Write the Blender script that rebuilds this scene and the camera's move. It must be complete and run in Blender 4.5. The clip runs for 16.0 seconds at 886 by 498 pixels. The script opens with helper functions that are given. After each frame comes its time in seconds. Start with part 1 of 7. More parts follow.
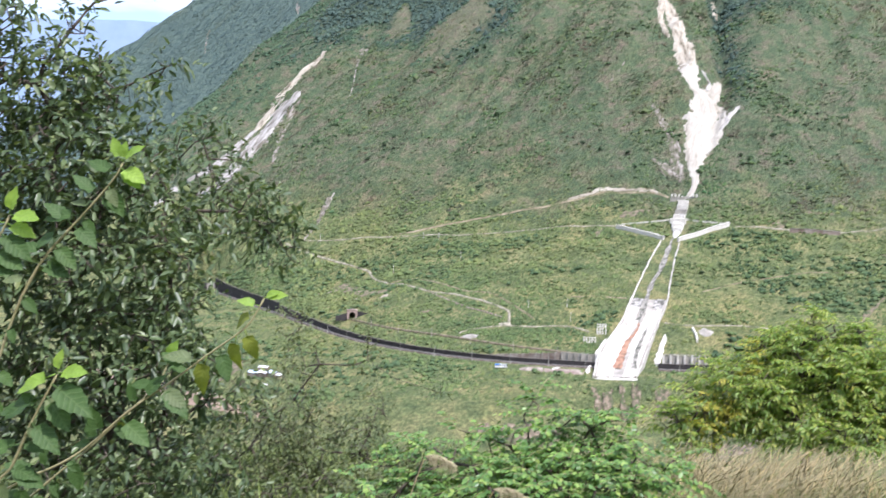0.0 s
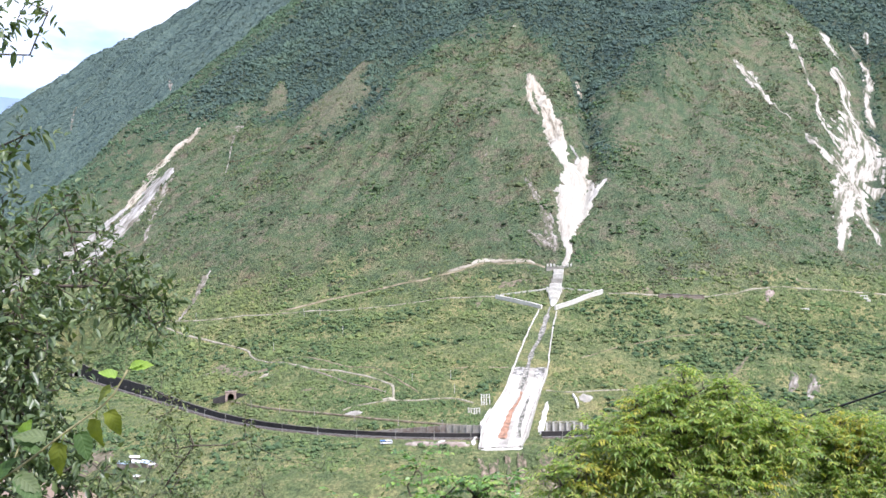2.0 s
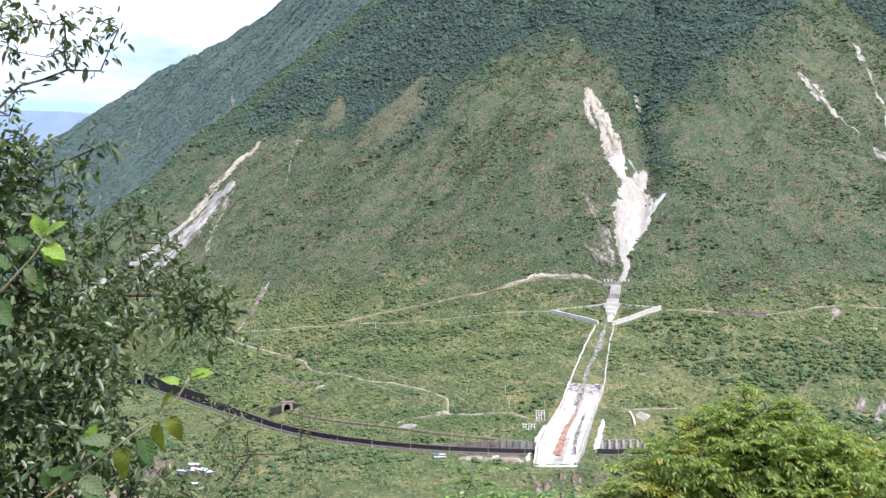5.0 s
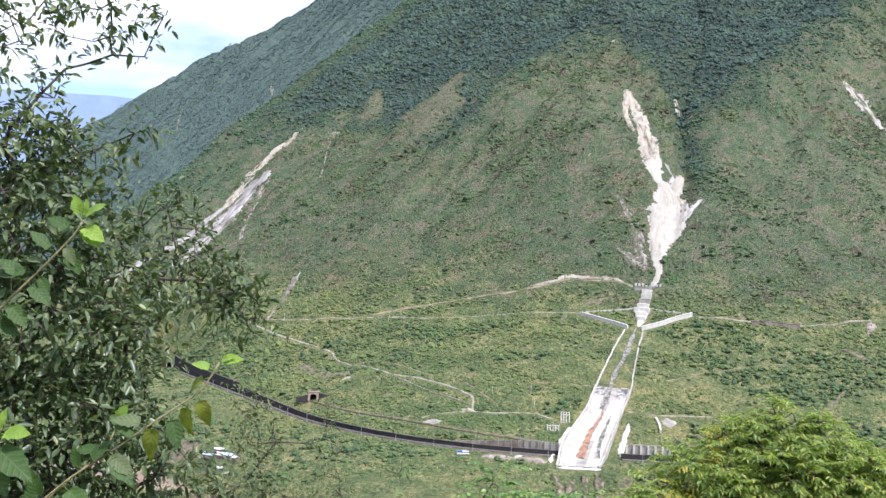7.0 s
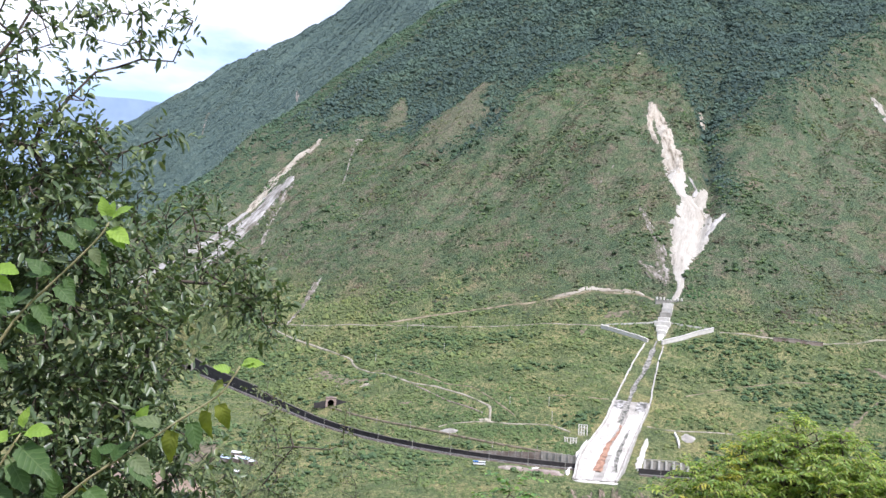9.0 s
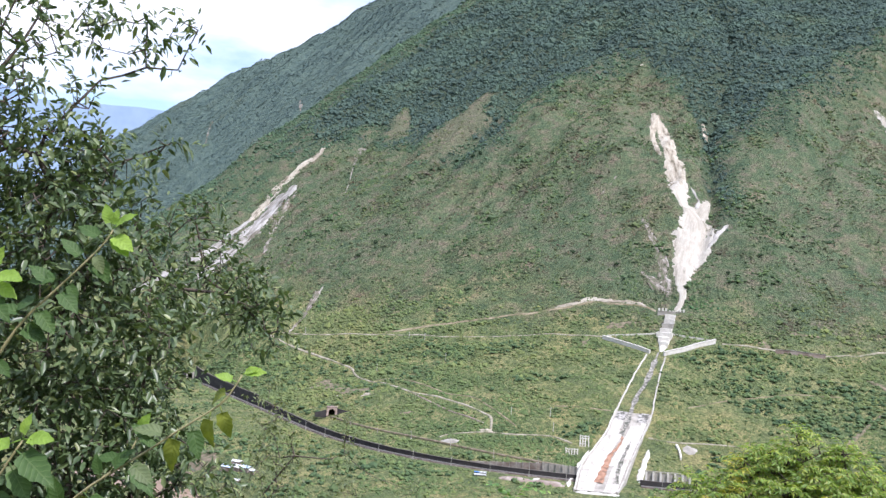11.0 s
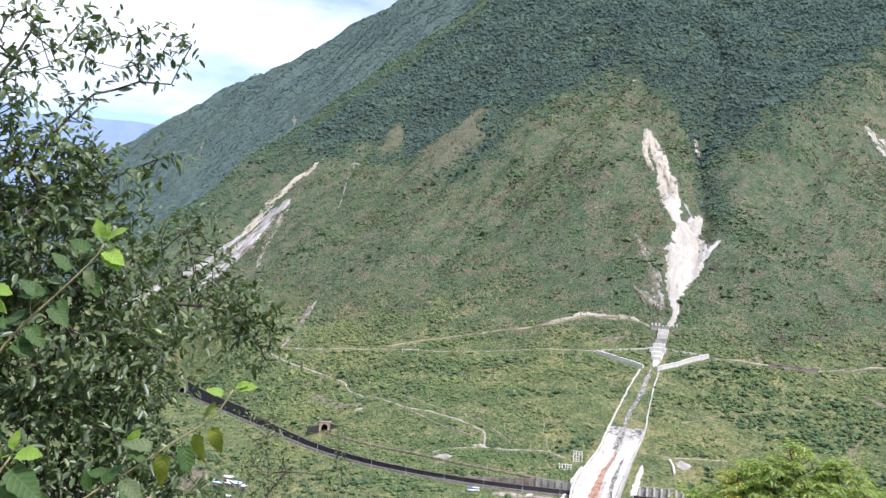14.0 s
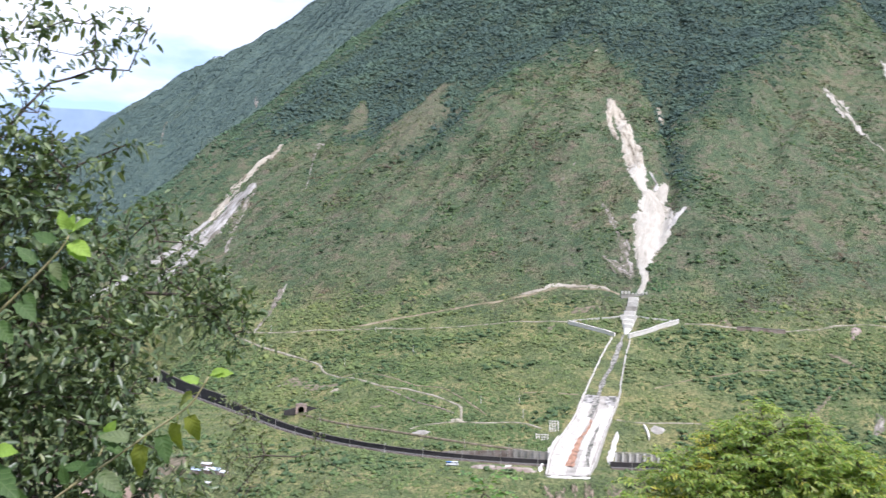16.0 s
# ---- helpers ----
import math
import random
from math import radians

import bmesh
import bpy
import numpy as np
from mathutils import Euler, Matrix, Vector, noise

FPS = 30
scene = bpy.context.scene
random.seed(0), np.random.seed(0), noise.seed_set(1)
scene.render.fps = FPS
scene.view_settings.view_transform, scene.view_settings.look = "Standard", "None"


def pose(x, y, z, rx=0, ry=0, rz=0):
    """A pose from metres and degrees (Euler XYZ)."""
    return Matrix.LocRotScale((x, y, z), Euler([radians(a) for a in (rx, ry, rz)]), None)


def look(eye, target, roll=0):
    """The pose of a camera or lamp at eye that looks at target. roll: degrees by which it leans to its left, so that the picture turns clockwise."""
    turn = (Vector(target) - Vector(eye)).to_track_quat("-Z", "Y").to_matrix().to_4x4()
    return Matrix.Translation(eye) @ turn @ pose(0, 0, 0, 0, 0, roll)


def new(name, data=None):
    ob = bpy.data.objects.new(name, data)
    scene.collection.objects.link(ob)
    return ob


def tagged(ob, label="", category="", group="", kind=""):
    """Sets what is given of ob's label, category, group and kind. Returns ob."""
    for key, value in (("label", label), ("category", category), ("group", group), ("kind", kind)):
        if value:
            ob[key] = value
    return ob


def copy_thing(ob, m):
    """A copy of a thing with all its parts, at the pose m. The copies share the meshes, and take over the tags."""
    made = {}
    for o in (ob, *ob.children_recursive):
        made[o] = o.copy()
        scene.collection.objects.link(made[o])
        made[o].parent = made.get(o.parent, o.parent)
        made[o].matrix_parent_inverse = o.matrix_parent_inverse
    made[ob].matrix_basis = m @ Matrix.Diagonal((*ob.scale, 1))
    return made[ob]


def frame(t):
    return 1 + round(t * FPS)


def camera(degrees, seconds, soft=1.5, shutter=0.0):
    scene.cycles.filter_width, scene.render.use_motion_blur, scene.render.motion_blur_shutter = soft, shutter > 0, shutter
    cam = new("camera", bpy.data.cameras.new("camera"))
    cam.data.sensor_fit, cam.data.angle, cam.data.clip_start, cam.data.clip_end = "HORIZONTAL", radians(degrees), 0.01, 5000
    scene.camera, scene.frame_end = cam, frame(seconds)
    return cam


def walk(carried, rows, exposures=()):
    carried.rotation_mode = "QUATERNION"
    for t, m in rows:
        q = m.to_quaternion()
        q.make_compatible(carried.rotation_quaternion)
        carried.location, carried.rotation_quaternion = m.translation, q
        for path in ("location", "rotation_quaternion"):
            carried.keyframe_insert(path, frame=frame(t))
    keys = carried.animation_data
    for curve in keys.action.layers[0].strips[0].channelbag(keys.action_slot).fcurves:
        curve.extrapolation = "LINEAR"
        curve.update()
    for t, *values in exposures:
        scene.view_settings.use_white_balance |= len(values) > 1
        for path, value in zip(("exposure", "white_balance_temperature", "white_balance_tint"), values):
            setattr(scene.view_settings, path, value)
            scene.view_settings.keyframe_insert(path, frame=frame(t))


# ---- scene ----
# ---------------------------------------------------------------- camera
cam = camera(55.5, 16.0, 1.5, 0.5)
ROWS = [
    (0.0, -0.020, 0.000, 0.050, 86.395, -0.881, 5.590),
    (0.5, -0.005, 0.000, 0.030, 88.521, -1.036, 2.922),
    (1.0, 0.000, 0.000, 0.045, 90.312, 0.460, -0.273),
    (1.5, 0.000, 0.000, 0.012, 93.336, 0.248, -2.620),
    (2.0, 0.005, 0.000, 0.004, 91.437, 0.570, -2.505),
    (2.5, 0.000, 0.000, 0.000, 90.985, 0.634, -1.656),
    (3.0, 0.000, 0.000, 0.000, 90.780, 0.375, -0.628),
    (3.5, 0.000, 0.000, 0.000, 90.846, 0.000, -0.000),
    (4.0, 0.000, 0.000, 0.000, 91.183, -0.361, 0.195),
    (4.5, 0.000, 0.000, 0.000, 91.992, -0.596, 0.194),
    (5.0, 0.000, 0.000, 0.000, 92.392, -0.082, 1.264),
    (7.5, -0.004, 0.000, 0.000, 92.061, -3.076, 3.772),
    (8.0, 0.000, 0.000, 0.000, 92.315, -3.427, 4.075),
    (8.5, 0.000, 0.000, 0.000, 92.471, -3.495, 4.293),
    (9.0, -0.008, 0.000, 0.000, 92.644, -3.832, 4.665),
    (11.5, -0.012, 0.000, 0.000, 93.380, -4.387, 4.936),
    (12.0, -0.012, 0.000, 0.000, 93.415, -4.616, 5.669),
    (12.5, -0.014, 0.000, 0.000, 93.468, -4.565, 6.274),
    (13.0, -0.015, 0.000, 0.000, 93.649, -4.317, 6.461),
    (13.5, -0.018, 0.000, 0.000, 93.988, -4.240, 5.104),
    (14.0, -0.008, 0.000, 0.000, 94.315, -4.254, 4.333),
    (14.5, 0.000, 0.000, 0.000, 93.890, -3.042, 3.034),
    (15.0, 0.000, 0.000, 0.000, 93.335, -1.793, 1.255),
    (15.5, 0.000, 0.000, 0.000, 93.078, -1.054, 0.342),
    (16.0, -0.012, 0.000, 0.000, 92.849, -1.755, 2.417),
]
walk(cam, [(t, pose(x, y, z, rx, ry, rz)) for t, x, y, z, rx, ry, rz in ROWS], [(0.0, 0.90, 6000, 19), (1.5, 0.97, 6000, 19), (2.5, 0.92, 6000, 19), (4.0, 0.80, 6000, 19), (8.0, 0.74, 6000, 19), (16.0, 0.74, 6000, 19)])

# ---------------------------------------------------------------- world and sun
SUN_ELEV, SUN_ROT = radians(56), radians(128)   # rotation clockwise from +y seen from above
world = bpy.data.worlds.new("sky")
scene.world = world
world.use_nodes = True
wn = world.node_tree.nodes
sky = wn.new("ShaderNodeTexSky")
sky.sky_type, sky.sun_disc = "NISHITA", False
sky.sun_elevation, sky.sun_rotation = SUN_ELEV, SUN_ROT
wl = world.node_tree.links
wn["Background"].inputs["Strength"].default_value = 0.15
tc = wn.new("ShaderNodeTexCoord")
mp = wn.new("ShaderNodeMapping")
mp.inputs["Scale"].default_value = (1.0, 1.0, 3.2)
wl.new(tc.outputs["Generated"], mp.inputs["Vector"])
cl = wn.new("ShaderNodeTexNoise")
cl.inputs["Scale"].default_value, cl.inputs["Detail"].default_value, cl.inputs["Roughness"].default_value = 2.6, 8, 0.55
wl.new(mp.outputs[0], cl.inputs["Vector"])
cr = wn.new("ShaderNodeValToRGB")
cr.color_ramp.elements[0].position, cr.color_ramp.elements[1].position = 0.40, 0.66
wl.new(cl.outputs["Fac"], cr.inputs[0])
cm = wn.new("ShaderNodeMix")
cm.data_type = "RGBA"
wl.new(cr.outputs[0], cm.inputs[0])
wl.new(sky.outputs[0], cm.inputs[6])
cm.inputs[7].default_value = (7.0, 7.2, 7.5, 1)     # sunlit cloud
wl.new(cm.outputs[2], wn["Background"].inputs[0])
sun = new("sun", bpy.data.lights.new("sun", "SUN"))
sun.data.energy, sun.data.angle, sun.data.color = 3.4, radians(0.9), (1.0, 0.96, 0.90)
sd = Vector((math.cos(SUN_ELEV) * math.sin(SUN_ROT), math.cos(SUN_ELEV) * math.cos(SUN_ROT), math.sin(SUN_ELEV)))
sun.matrix_world = look(sd * 50, (0, 0, 0))


# ---------------------------------------------------------------- land form
def rnd2(ix, iy, seed):
    h = (ix.astype(np.int64) * 374761393 + iy.astype(np.int64) * 668265263 + seed * 974634541) & 0xFFFFFFFF
    h = ((h ^ (h >> 13)) * 1274126177) & 0xFFFFFFFF
    h = ((h ^ (h >> 16)) * 2246822519) & 0xFFFFFFFF
    return ((h ^ (h >> 15)) & 0xFFFFFF) / float(0xFFFFFF)


def vnoise(x, y, size, seed=0):
    """Smooth noise, -1 to 1, with cells of that size."""
    x, y = np.asarray(x, float) / size, np.asarray(y, float) / size
    ix, iy = np.floor(x), np.floor(y)
    fx, fy = x - ix, y - iy
    fx, fy = fx * fx * (3 - 2 * fx), fy * fy * (3 - 2 * fy)
    a, b = rnd2(ix, iy, seed), rnd2(ix + 1, iy, seed)
    c, d = rnd2(ix, iy + 1, seed), rnd2(ix + 1, iy + 1, seed)
    return 2 * (a + (b - a) * fx + (c - a) * fy + (a - b - c + d) * fx * fy) - 1


def fbm(x, y, size, octaves=4, seed=0, gain=0.5):
    s, w = 0.0, 1.0
    for k in range(octaves):
        s = s + w * vnoise(x, y, size / 2 ** k, seed + 17 * k)
        w *= gain
    return s


def smin(a, b, k):
    h = np.clip(0.5 + 0.5 * (b - a) / k, 0, 1)
    return b + (a - b) * h - k * h * (1 - h)


def smax(a, b, k):
    return -smin(-a, -b, k)


def ramp(x, *pts):
    xs, ys = zip(*pts)
    return np.interp(x, xs, ys)


def to_line(x, y, pts):
    """Distance to a line of plan points, and how far along it (0 to 1)."""
    pts = np.array(pts, float)[:, :2]
    seg = np.linalg.norm(np.diff(pts, axis=0), axis=1)
    total, run = seg.sum(), 0.0
    best = np.full(np.shape(x), 1e9)
    along = np.zeros(np.shape(x))
    for a, b, l in zip(pts[:-1], pts[1:], seg):
        t = np.clip(((x - a[0]) * (b[0] - a[0]) + (y - a[1]) * (b[1] - a[1])) / (l * l), 0, 1)
        d = np.hypot(x - a[0] - t * (b[0] - a[0]), y - a[1] - t * (b[1] - a[1]))
        nearer = d < best
        best = np.where(nearer, d, best)
        along = np.where(nearer, (run + t * l) / total, along)
        run += l
    return best, along


RAIL_Z = -140.0


def rail_offset(x, y):
    """Signed distance up the slope from the railway line."""
    return smin(y - 700.0, 0.797 * (x + 197.0) + 0.604 * (y - 837.0), 140.0)


def land_base(x, y):
    x, y = np.asarray(x, float), np.asarray(y, float)
    u = rail_offset(x, y)
    # far bank: terrace, gorge edge, fan above the line
    bank = ramp(u, (-400, -176), (-135, -174), (-118, -160), (-98, -151), (-30, -143), (-4, -140.3), (8, -140.3), (26, -133), (230, -60), (1200, 290))
    scarp = ramp(u, (-400, -176), (-92, -174), (-66, -166), (-42, -146), (-34, -143.4), (-4, -140.3), (8, -140.3))
    cut = np.clip((x - 25) / 25, 0, 1) * np.clip((175 - x) / 35, 0, 1) * np.clip((4 - u) / 6, 0, 1)
    bank = bank + (np.minimum(bank, scarp) - bank) * cut
    # the mountain's face and its shoulders
    face = 0.72 * (0.45 * (x - 130) + 0.89 * (y - 1036))
    right = 0.70 * (-0.10 * (x - 130) + 0.99 * (y - 1000))
    face = smin(face, right, 60)
    crest = 826 + 0.715 * (0.409 * (x + 341) + 0.913 * (y - 2559)) - 0.85 * (-0.913 * (x + 341) + 0.409 * (y - 2559))
    face = smin(face, crest, 25)
    far = 0.664 * x + 0.776 * y - 1062 - 1.5 * np.maximum(x + 120, 0)
    far = smin(far, 1210 + 0.30 * x - 0.5 * (y - 4300) - ramp(x, (-2700, 620), (-2141, 290), (-1839, 120), (-1400, 60), (-900, 25), (-600, 0)), 60)
    hill = smax(smax(bank, face, 24), far, 20)
    cutting = RAIL_Z - 0.3 + 1.15 * np.maximum(u - 7.5, 0) + 400 * np.clip((x - 200) / 60, 0, 1)
    hill = np.where((u > -30) & (y < 1275), np.minimum(hill, cutting), hill)
    # near side: the viewer's slope down to the river
    near = ramp(y, (-900, 320), (-40, 10), (-3, -1.3), (2, -1.7), (8, -3.1), (14, -4.6), (22, -8.5), (390, -174), (700, -176))
    return smax(hill, near, 6), u, far - face


GULLY = [(218, 1087), (256, 1199), (287, 1290), (299, 1372), (326, 1527), (381, 1682), (441, 1849), (487, 2171)]
# rounded spurs and side gullies of the face: plan line, height, half width
SPURS = [
    ([(345, 1350), (418, 1472), (502, 1605), (646, 1782), (789, 1945), (995, 2323)], 34, 62),
    ([(-83, 1428), (-50, 1483), (6, 1534), (92, 1698), (166, 1811), (242, 1859), (330, 2150)], 20, 55),
    ([(-505, 1868), (-413, 2100), (-300, 2300), (-201, 2498)], 12, 60),
    ([(130, 1330), (160, 1520), (225, 1700)], 10, 40),
    ([(480, 1120), (560, 1330), (690, 1560), (850, 1800)], 14, 60),
    ([(-200, 1300), (-190, 1500), (-150, 1640)], 9, 50),
    ([(-112, 1500), (-90, 1580), (-52, 1690), (-10, 1800), (40, 2000)], -20, 26),
    ([(-238, 1500), (-225, 1650), (-205, 1800), (-180, 2000)], -11, 24),
    ([(-330, 1480), (-345, 1640), (-330, 1850), (-270, 2100)], -10, 24),
    ([(430, 1330), (520, 1480), (600, 1590)], -9, 18),
    ([(120, 1900), (190, 2100), (250, 2300)], -16, 30),
    ([(470, 1800), (560, 1960), (700, 2200)], -18, 34),
]
GULLY_RIGHT = [(600, 1010), (671, 1156), (717, 1239), (775, 1343), (901, 1584), (990, 1767)]


def land(x, y):
    x, y = np.asarray(x, float), np.asarray(y, float)
    z, u, behind = land_base(x, y)
    d, a = to_line(x, y, GULLY)
    z = z - (20 * np.exp(-(d / 36) ** 2) + 12 * np.exp(-(d / 9) ** 2)) * np.clip(a * 6, 0, 1)
    for line, h, w in SPURS:
        d, a = to_line(x, y, line)
        z = z + h * np.exp(-(d / w) ** 2) * np.clip(5 * a, 0, 1) * np.clip(5 * (1 - a) + 0.35, 0, 1)
    d, a = to_line(x, y, GULLY_RIGHT)
    z = z - 40 * np.exp(-(d / 45) ** 2) * np.clip(a * 3, 0, 1)
    up = np.clip((z + 60) / 120, 0, 1) * np.clip(u / 200, 0, 1)
    z = z + up * (fbm(x, y, 260, 3, 3) * 16 + fbm(x, y, 45, 3, 9) * 2.2)
    q = x * 0.89 - (y - 1036) * 0.45
    ribs = 1 - np.abs(vnoise(q, y * 0.22, 85, 51)) * 2
    z = z + np.clip((z - 40) / 150, 0, 1) * ribs * 9
    z = z + np.clip((z - 40) / 100, 0, 1) * (1 - np.abs(vnoise(q + 8 * vnoise(x, y, 60, 59), y * 0.3, 34, 57)) * 2) * 5
    z = z + np.clip((z - 30) / 80, 0, 1) * (1 - np.abs(vnoise(q + 5 * vnoise(x, y, 40, 60), y * 0.35, 13, 58)) * 2) * 1.5
    z = z + np.clip((u - 25) / 40, 0, 1) * fbm(x, y, 70, 3, 21) * 1.8
    z = z + np.clip(behind / 40, 0, 1) * (14 - 26 * np.abs(vnoise(0.75 * x - 0.66 * y, 0.2 * (x + y), 260, 53)) - 15 * np.abs(vnoise(0.75 * x - 0.66 * y + 30 * vnoise(x, y, 150, 56), 0.15 * (x + y), 95, 54)) + 6 * fbm(x, y, 90, 2, 55))
    near = np.clip((y - 16) / 60, 0, 1) * (u < -150) * (z > -170)
    z = z + near * fbm(x, y, 40, 3, 31) * 3 + (y < 30) * fbm(x, y, 2.2, 3, 41) * 0.07
    return z


def crest_gap(x, y):
    """How far the near face lies below the plane that cuts it off along the crest (metres)."""
    face = 0.72 * (0.45 * (x - 130) + 0.89 * (y - 1036))
    return 826 + 0.715 * (0.409 * (x + 341) + 0.913 * (y - 2559)) - 0.85 * (-0.913 * (x + 341) + 0.409 * (y - 2559)) - face


# dry grass openings in the woods: upper end, lower end, width below
OPENINGS = [((-95, 1850), (-150, 1630), 58), ((-281, 1925), (-270, 1752), 34)]


def opening(x, y):
    f = np.zeros(np.shape(x))
    for a, b, w in OPENINGS:
        d, k = to_line(x, y, [a, b])
        f = np.maximum(f, np.clip(1.9 - 1.4 * d / (w * (0.25 + 0.75 * k)) + 0.55 * fbm(x, y, 25, 3, 67), 0, 1))
    return f


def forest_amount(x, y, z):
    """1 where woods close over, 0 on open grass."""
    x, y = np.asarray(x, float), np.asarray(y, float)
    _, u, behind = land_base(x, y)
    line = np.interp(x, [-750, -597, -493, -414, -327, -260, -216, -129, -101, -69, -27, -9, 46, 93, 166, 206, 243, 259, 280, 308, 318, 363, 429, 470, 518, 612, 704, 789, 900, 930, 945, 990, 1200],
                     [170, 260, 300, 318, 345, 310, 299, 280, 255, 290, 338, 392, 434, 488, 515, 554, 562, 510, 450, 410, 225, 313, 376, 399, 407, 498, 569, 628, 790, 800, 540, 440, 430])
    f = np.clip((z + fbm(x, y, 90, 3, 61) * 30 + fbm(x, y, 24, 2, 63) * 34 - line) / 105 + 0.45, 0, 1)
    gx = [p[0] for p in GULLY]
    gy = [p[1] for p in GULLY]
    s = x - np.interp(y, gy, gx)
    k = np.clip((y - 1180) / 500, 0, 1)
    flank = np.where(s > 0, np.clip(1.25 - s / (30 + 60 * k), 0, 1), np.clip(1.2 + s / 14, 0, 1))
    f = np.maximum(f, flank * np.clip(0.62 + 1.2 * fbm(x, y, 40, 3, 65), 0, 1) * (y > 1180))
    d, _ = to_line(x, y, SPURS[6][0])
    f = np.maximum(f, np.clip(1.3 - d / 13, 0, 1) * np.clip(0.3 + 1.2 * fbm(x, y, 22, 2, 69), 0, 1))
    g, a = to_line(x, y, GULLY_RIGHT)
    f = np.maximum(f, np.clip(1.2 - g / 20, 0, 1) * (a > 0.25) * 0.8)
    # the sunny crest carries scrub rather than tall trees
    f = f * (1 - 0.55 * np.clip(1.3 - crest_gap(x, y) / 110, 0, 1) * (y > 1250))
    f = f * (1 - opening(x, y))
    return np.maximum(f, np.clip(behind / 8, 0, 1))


# ---------------------------------------------------------------- materials
def material(name):
    m = bpy.data.materials.new(name)
    m.use_nodes = True
    nt = m.node_tree
    return m, nt, nt.nodes["Principled BSDF"]


def node(nt, kind, **inputs):
    n = nt.nodes.new(kind)
    for k, v in inputs.items():
        n.inputs[k.replace("_", " ")].default_value = v
    return n


def coord(nt, scale=(1, 1, 1), local=False):
    if local:
        src = nt.nodes.new("ShaderNodeTexCoord").outputs["Object"]
    else:
        src = nt.nodes.new("ShaderNodeNewGeometry").outputs["Position"]
    mp = nt.nodes.new("ShaderNodeMapping")
    mp.inputs["Scale"].default_value = scale
    nt.links.new(src, mp.inputs["Vector"])
    return mp.outputs[0]


def noise_out(nt, vec, scale, detail=4, rough=0.55):
    n = node(nt, "ShaderNodeTexNoise", Scale=scale, Detail=detail, Roughness=rough)
    nt.links.new(vec, n.inputs["Vector"])
    return n.outputs["Fac"]


def ramp_node(nt, fac, stops):
    r = nt.nodes.new("ShaderNodeValToRGB")
    while len(r.color_ramp.elements) < len(stops):
        r.color_ramp.elements.new(0.5)
    for e, (p, c) in zip(r.color_ramp.elements, stops):
        e.position, e.color = p, (*c, 1)
    nt.links.new(fac, r.inputs[0])
    return r.outputs[0]


def mix(nt, fac, a, b, blend="MIX"):
    m = nt.nodes.new("ShaderNodeMix")
    m.data_type, m.blend_type = "RGBA", blend
    for i, v in ((0, fac), (6, a), (7, b)):
        if hasattr(v, "is_linked") or hasattr(v, "links"):
            nt.links.new(v, m.inputs[i])
        else:
            m.inputs[i].default_value = v if i == 0 else (*v, 1)
    return m.outputs[2]


def math_node(nt, op, a, b=0.0, clamp=False):
    m = nt.nodes.new("ShaderNodeMath")
    m.operation, m.use_clamp = op, clamp
    for i, v in ((0, a), (1, b)):
        if hasattr(v, "links"):
            nt.links.new(v, m.inputs[i])
        else:
            m.inputs[i].default_value = v
    return m.outputs[0]


def bump(nt, bsdf, height, strength=0.4, distance=0.02):
    b = node(nt, "ShaderNodeBump", Strength=strength, Distance=distance)
    nt.links.new(height, b.inputs["Height"])
    nt.links.new(b.outputs[0], bsdf.inputs["Normal"])


def speckled(name, stops, scale, rough=0.85, fine=8.0, fine_amt=0.35, bump_d=0.02, local=False, island=False, spec=0.3, stretch=(1, 1, 1), vary=0.8, flow=False, pieces=0.0, drift=0.0):
    """A surface with broad patches and fine grain: stops colour the broad noise; flow: streaks along the sheet's own run."""
    m, nt, p = material(name)
    v = coord(nt, stretch, local)
    if flow:
        run = nt.nodes.new("ShaderNodeAttribute")
        run.attribute_name = "flow"
        nt.links.new(run.outputs["Vector"], v.node.inputs["Vector"])
    big, small = noise_out(nt, v, scale), noise_out(nt, v, scale * fine, 6, 0.65)
    c = ramp_node(nt, big, stops)
    c = mix(nt, fine_amt, c, ramp_node(nt, small, [(0.3, (0.35, 0.35, 0.35)), (0.7, (1.0, 1.0, 1.0))]), "MULTIPLY")
    if island:
        r = nt.nodes.new("ShaderNodeNewGeometry").outputs["Random Per Island"]
        c = mix(nt, vary, c, ramp_node(nt, r, [(0.0, (0.55, 0.62, 0.6)), (0.45, (0.95, 0.95, 0.9)), (0.8, (1.2, 1.16, 0.97)), (1.0, (1.5, 1.36, 1.0))]), "MULTIPLY")
    if drift:
        d = noise_out(nt, v, 0.007, 4, 0.6)
        c = mix(nt, drift, c, ramp_node(nt, d, [(0.36, (0.70, 0.92, 0.86)), (0.5, (1.0, 1.0, 1.0)), (0.62, (1.34, 1.12, 1.06))]), "MULTIPLY")
    if pieces:
        r = nt.nodes.new("ShaderNodeObjectInfo").outputs["Random"]
        c = mix(nt, pieces, c, ramp_node(nt, r, [(0.0, (0.55, 0.54, 0.52)), (0.3, (0.9, 0.88, 0.85)), (1.0, (1.08, 1.06, 1.02))]), "MULTIPLY")
    nt.links.new(c, p.inputs["Base Color"])
    p.inputs["Roughness"].default_value = rough
    p.inputs["Specular IOR Level"].default_value = spec
    bump(nt, p, small, 0.5, bump_d)
    return m


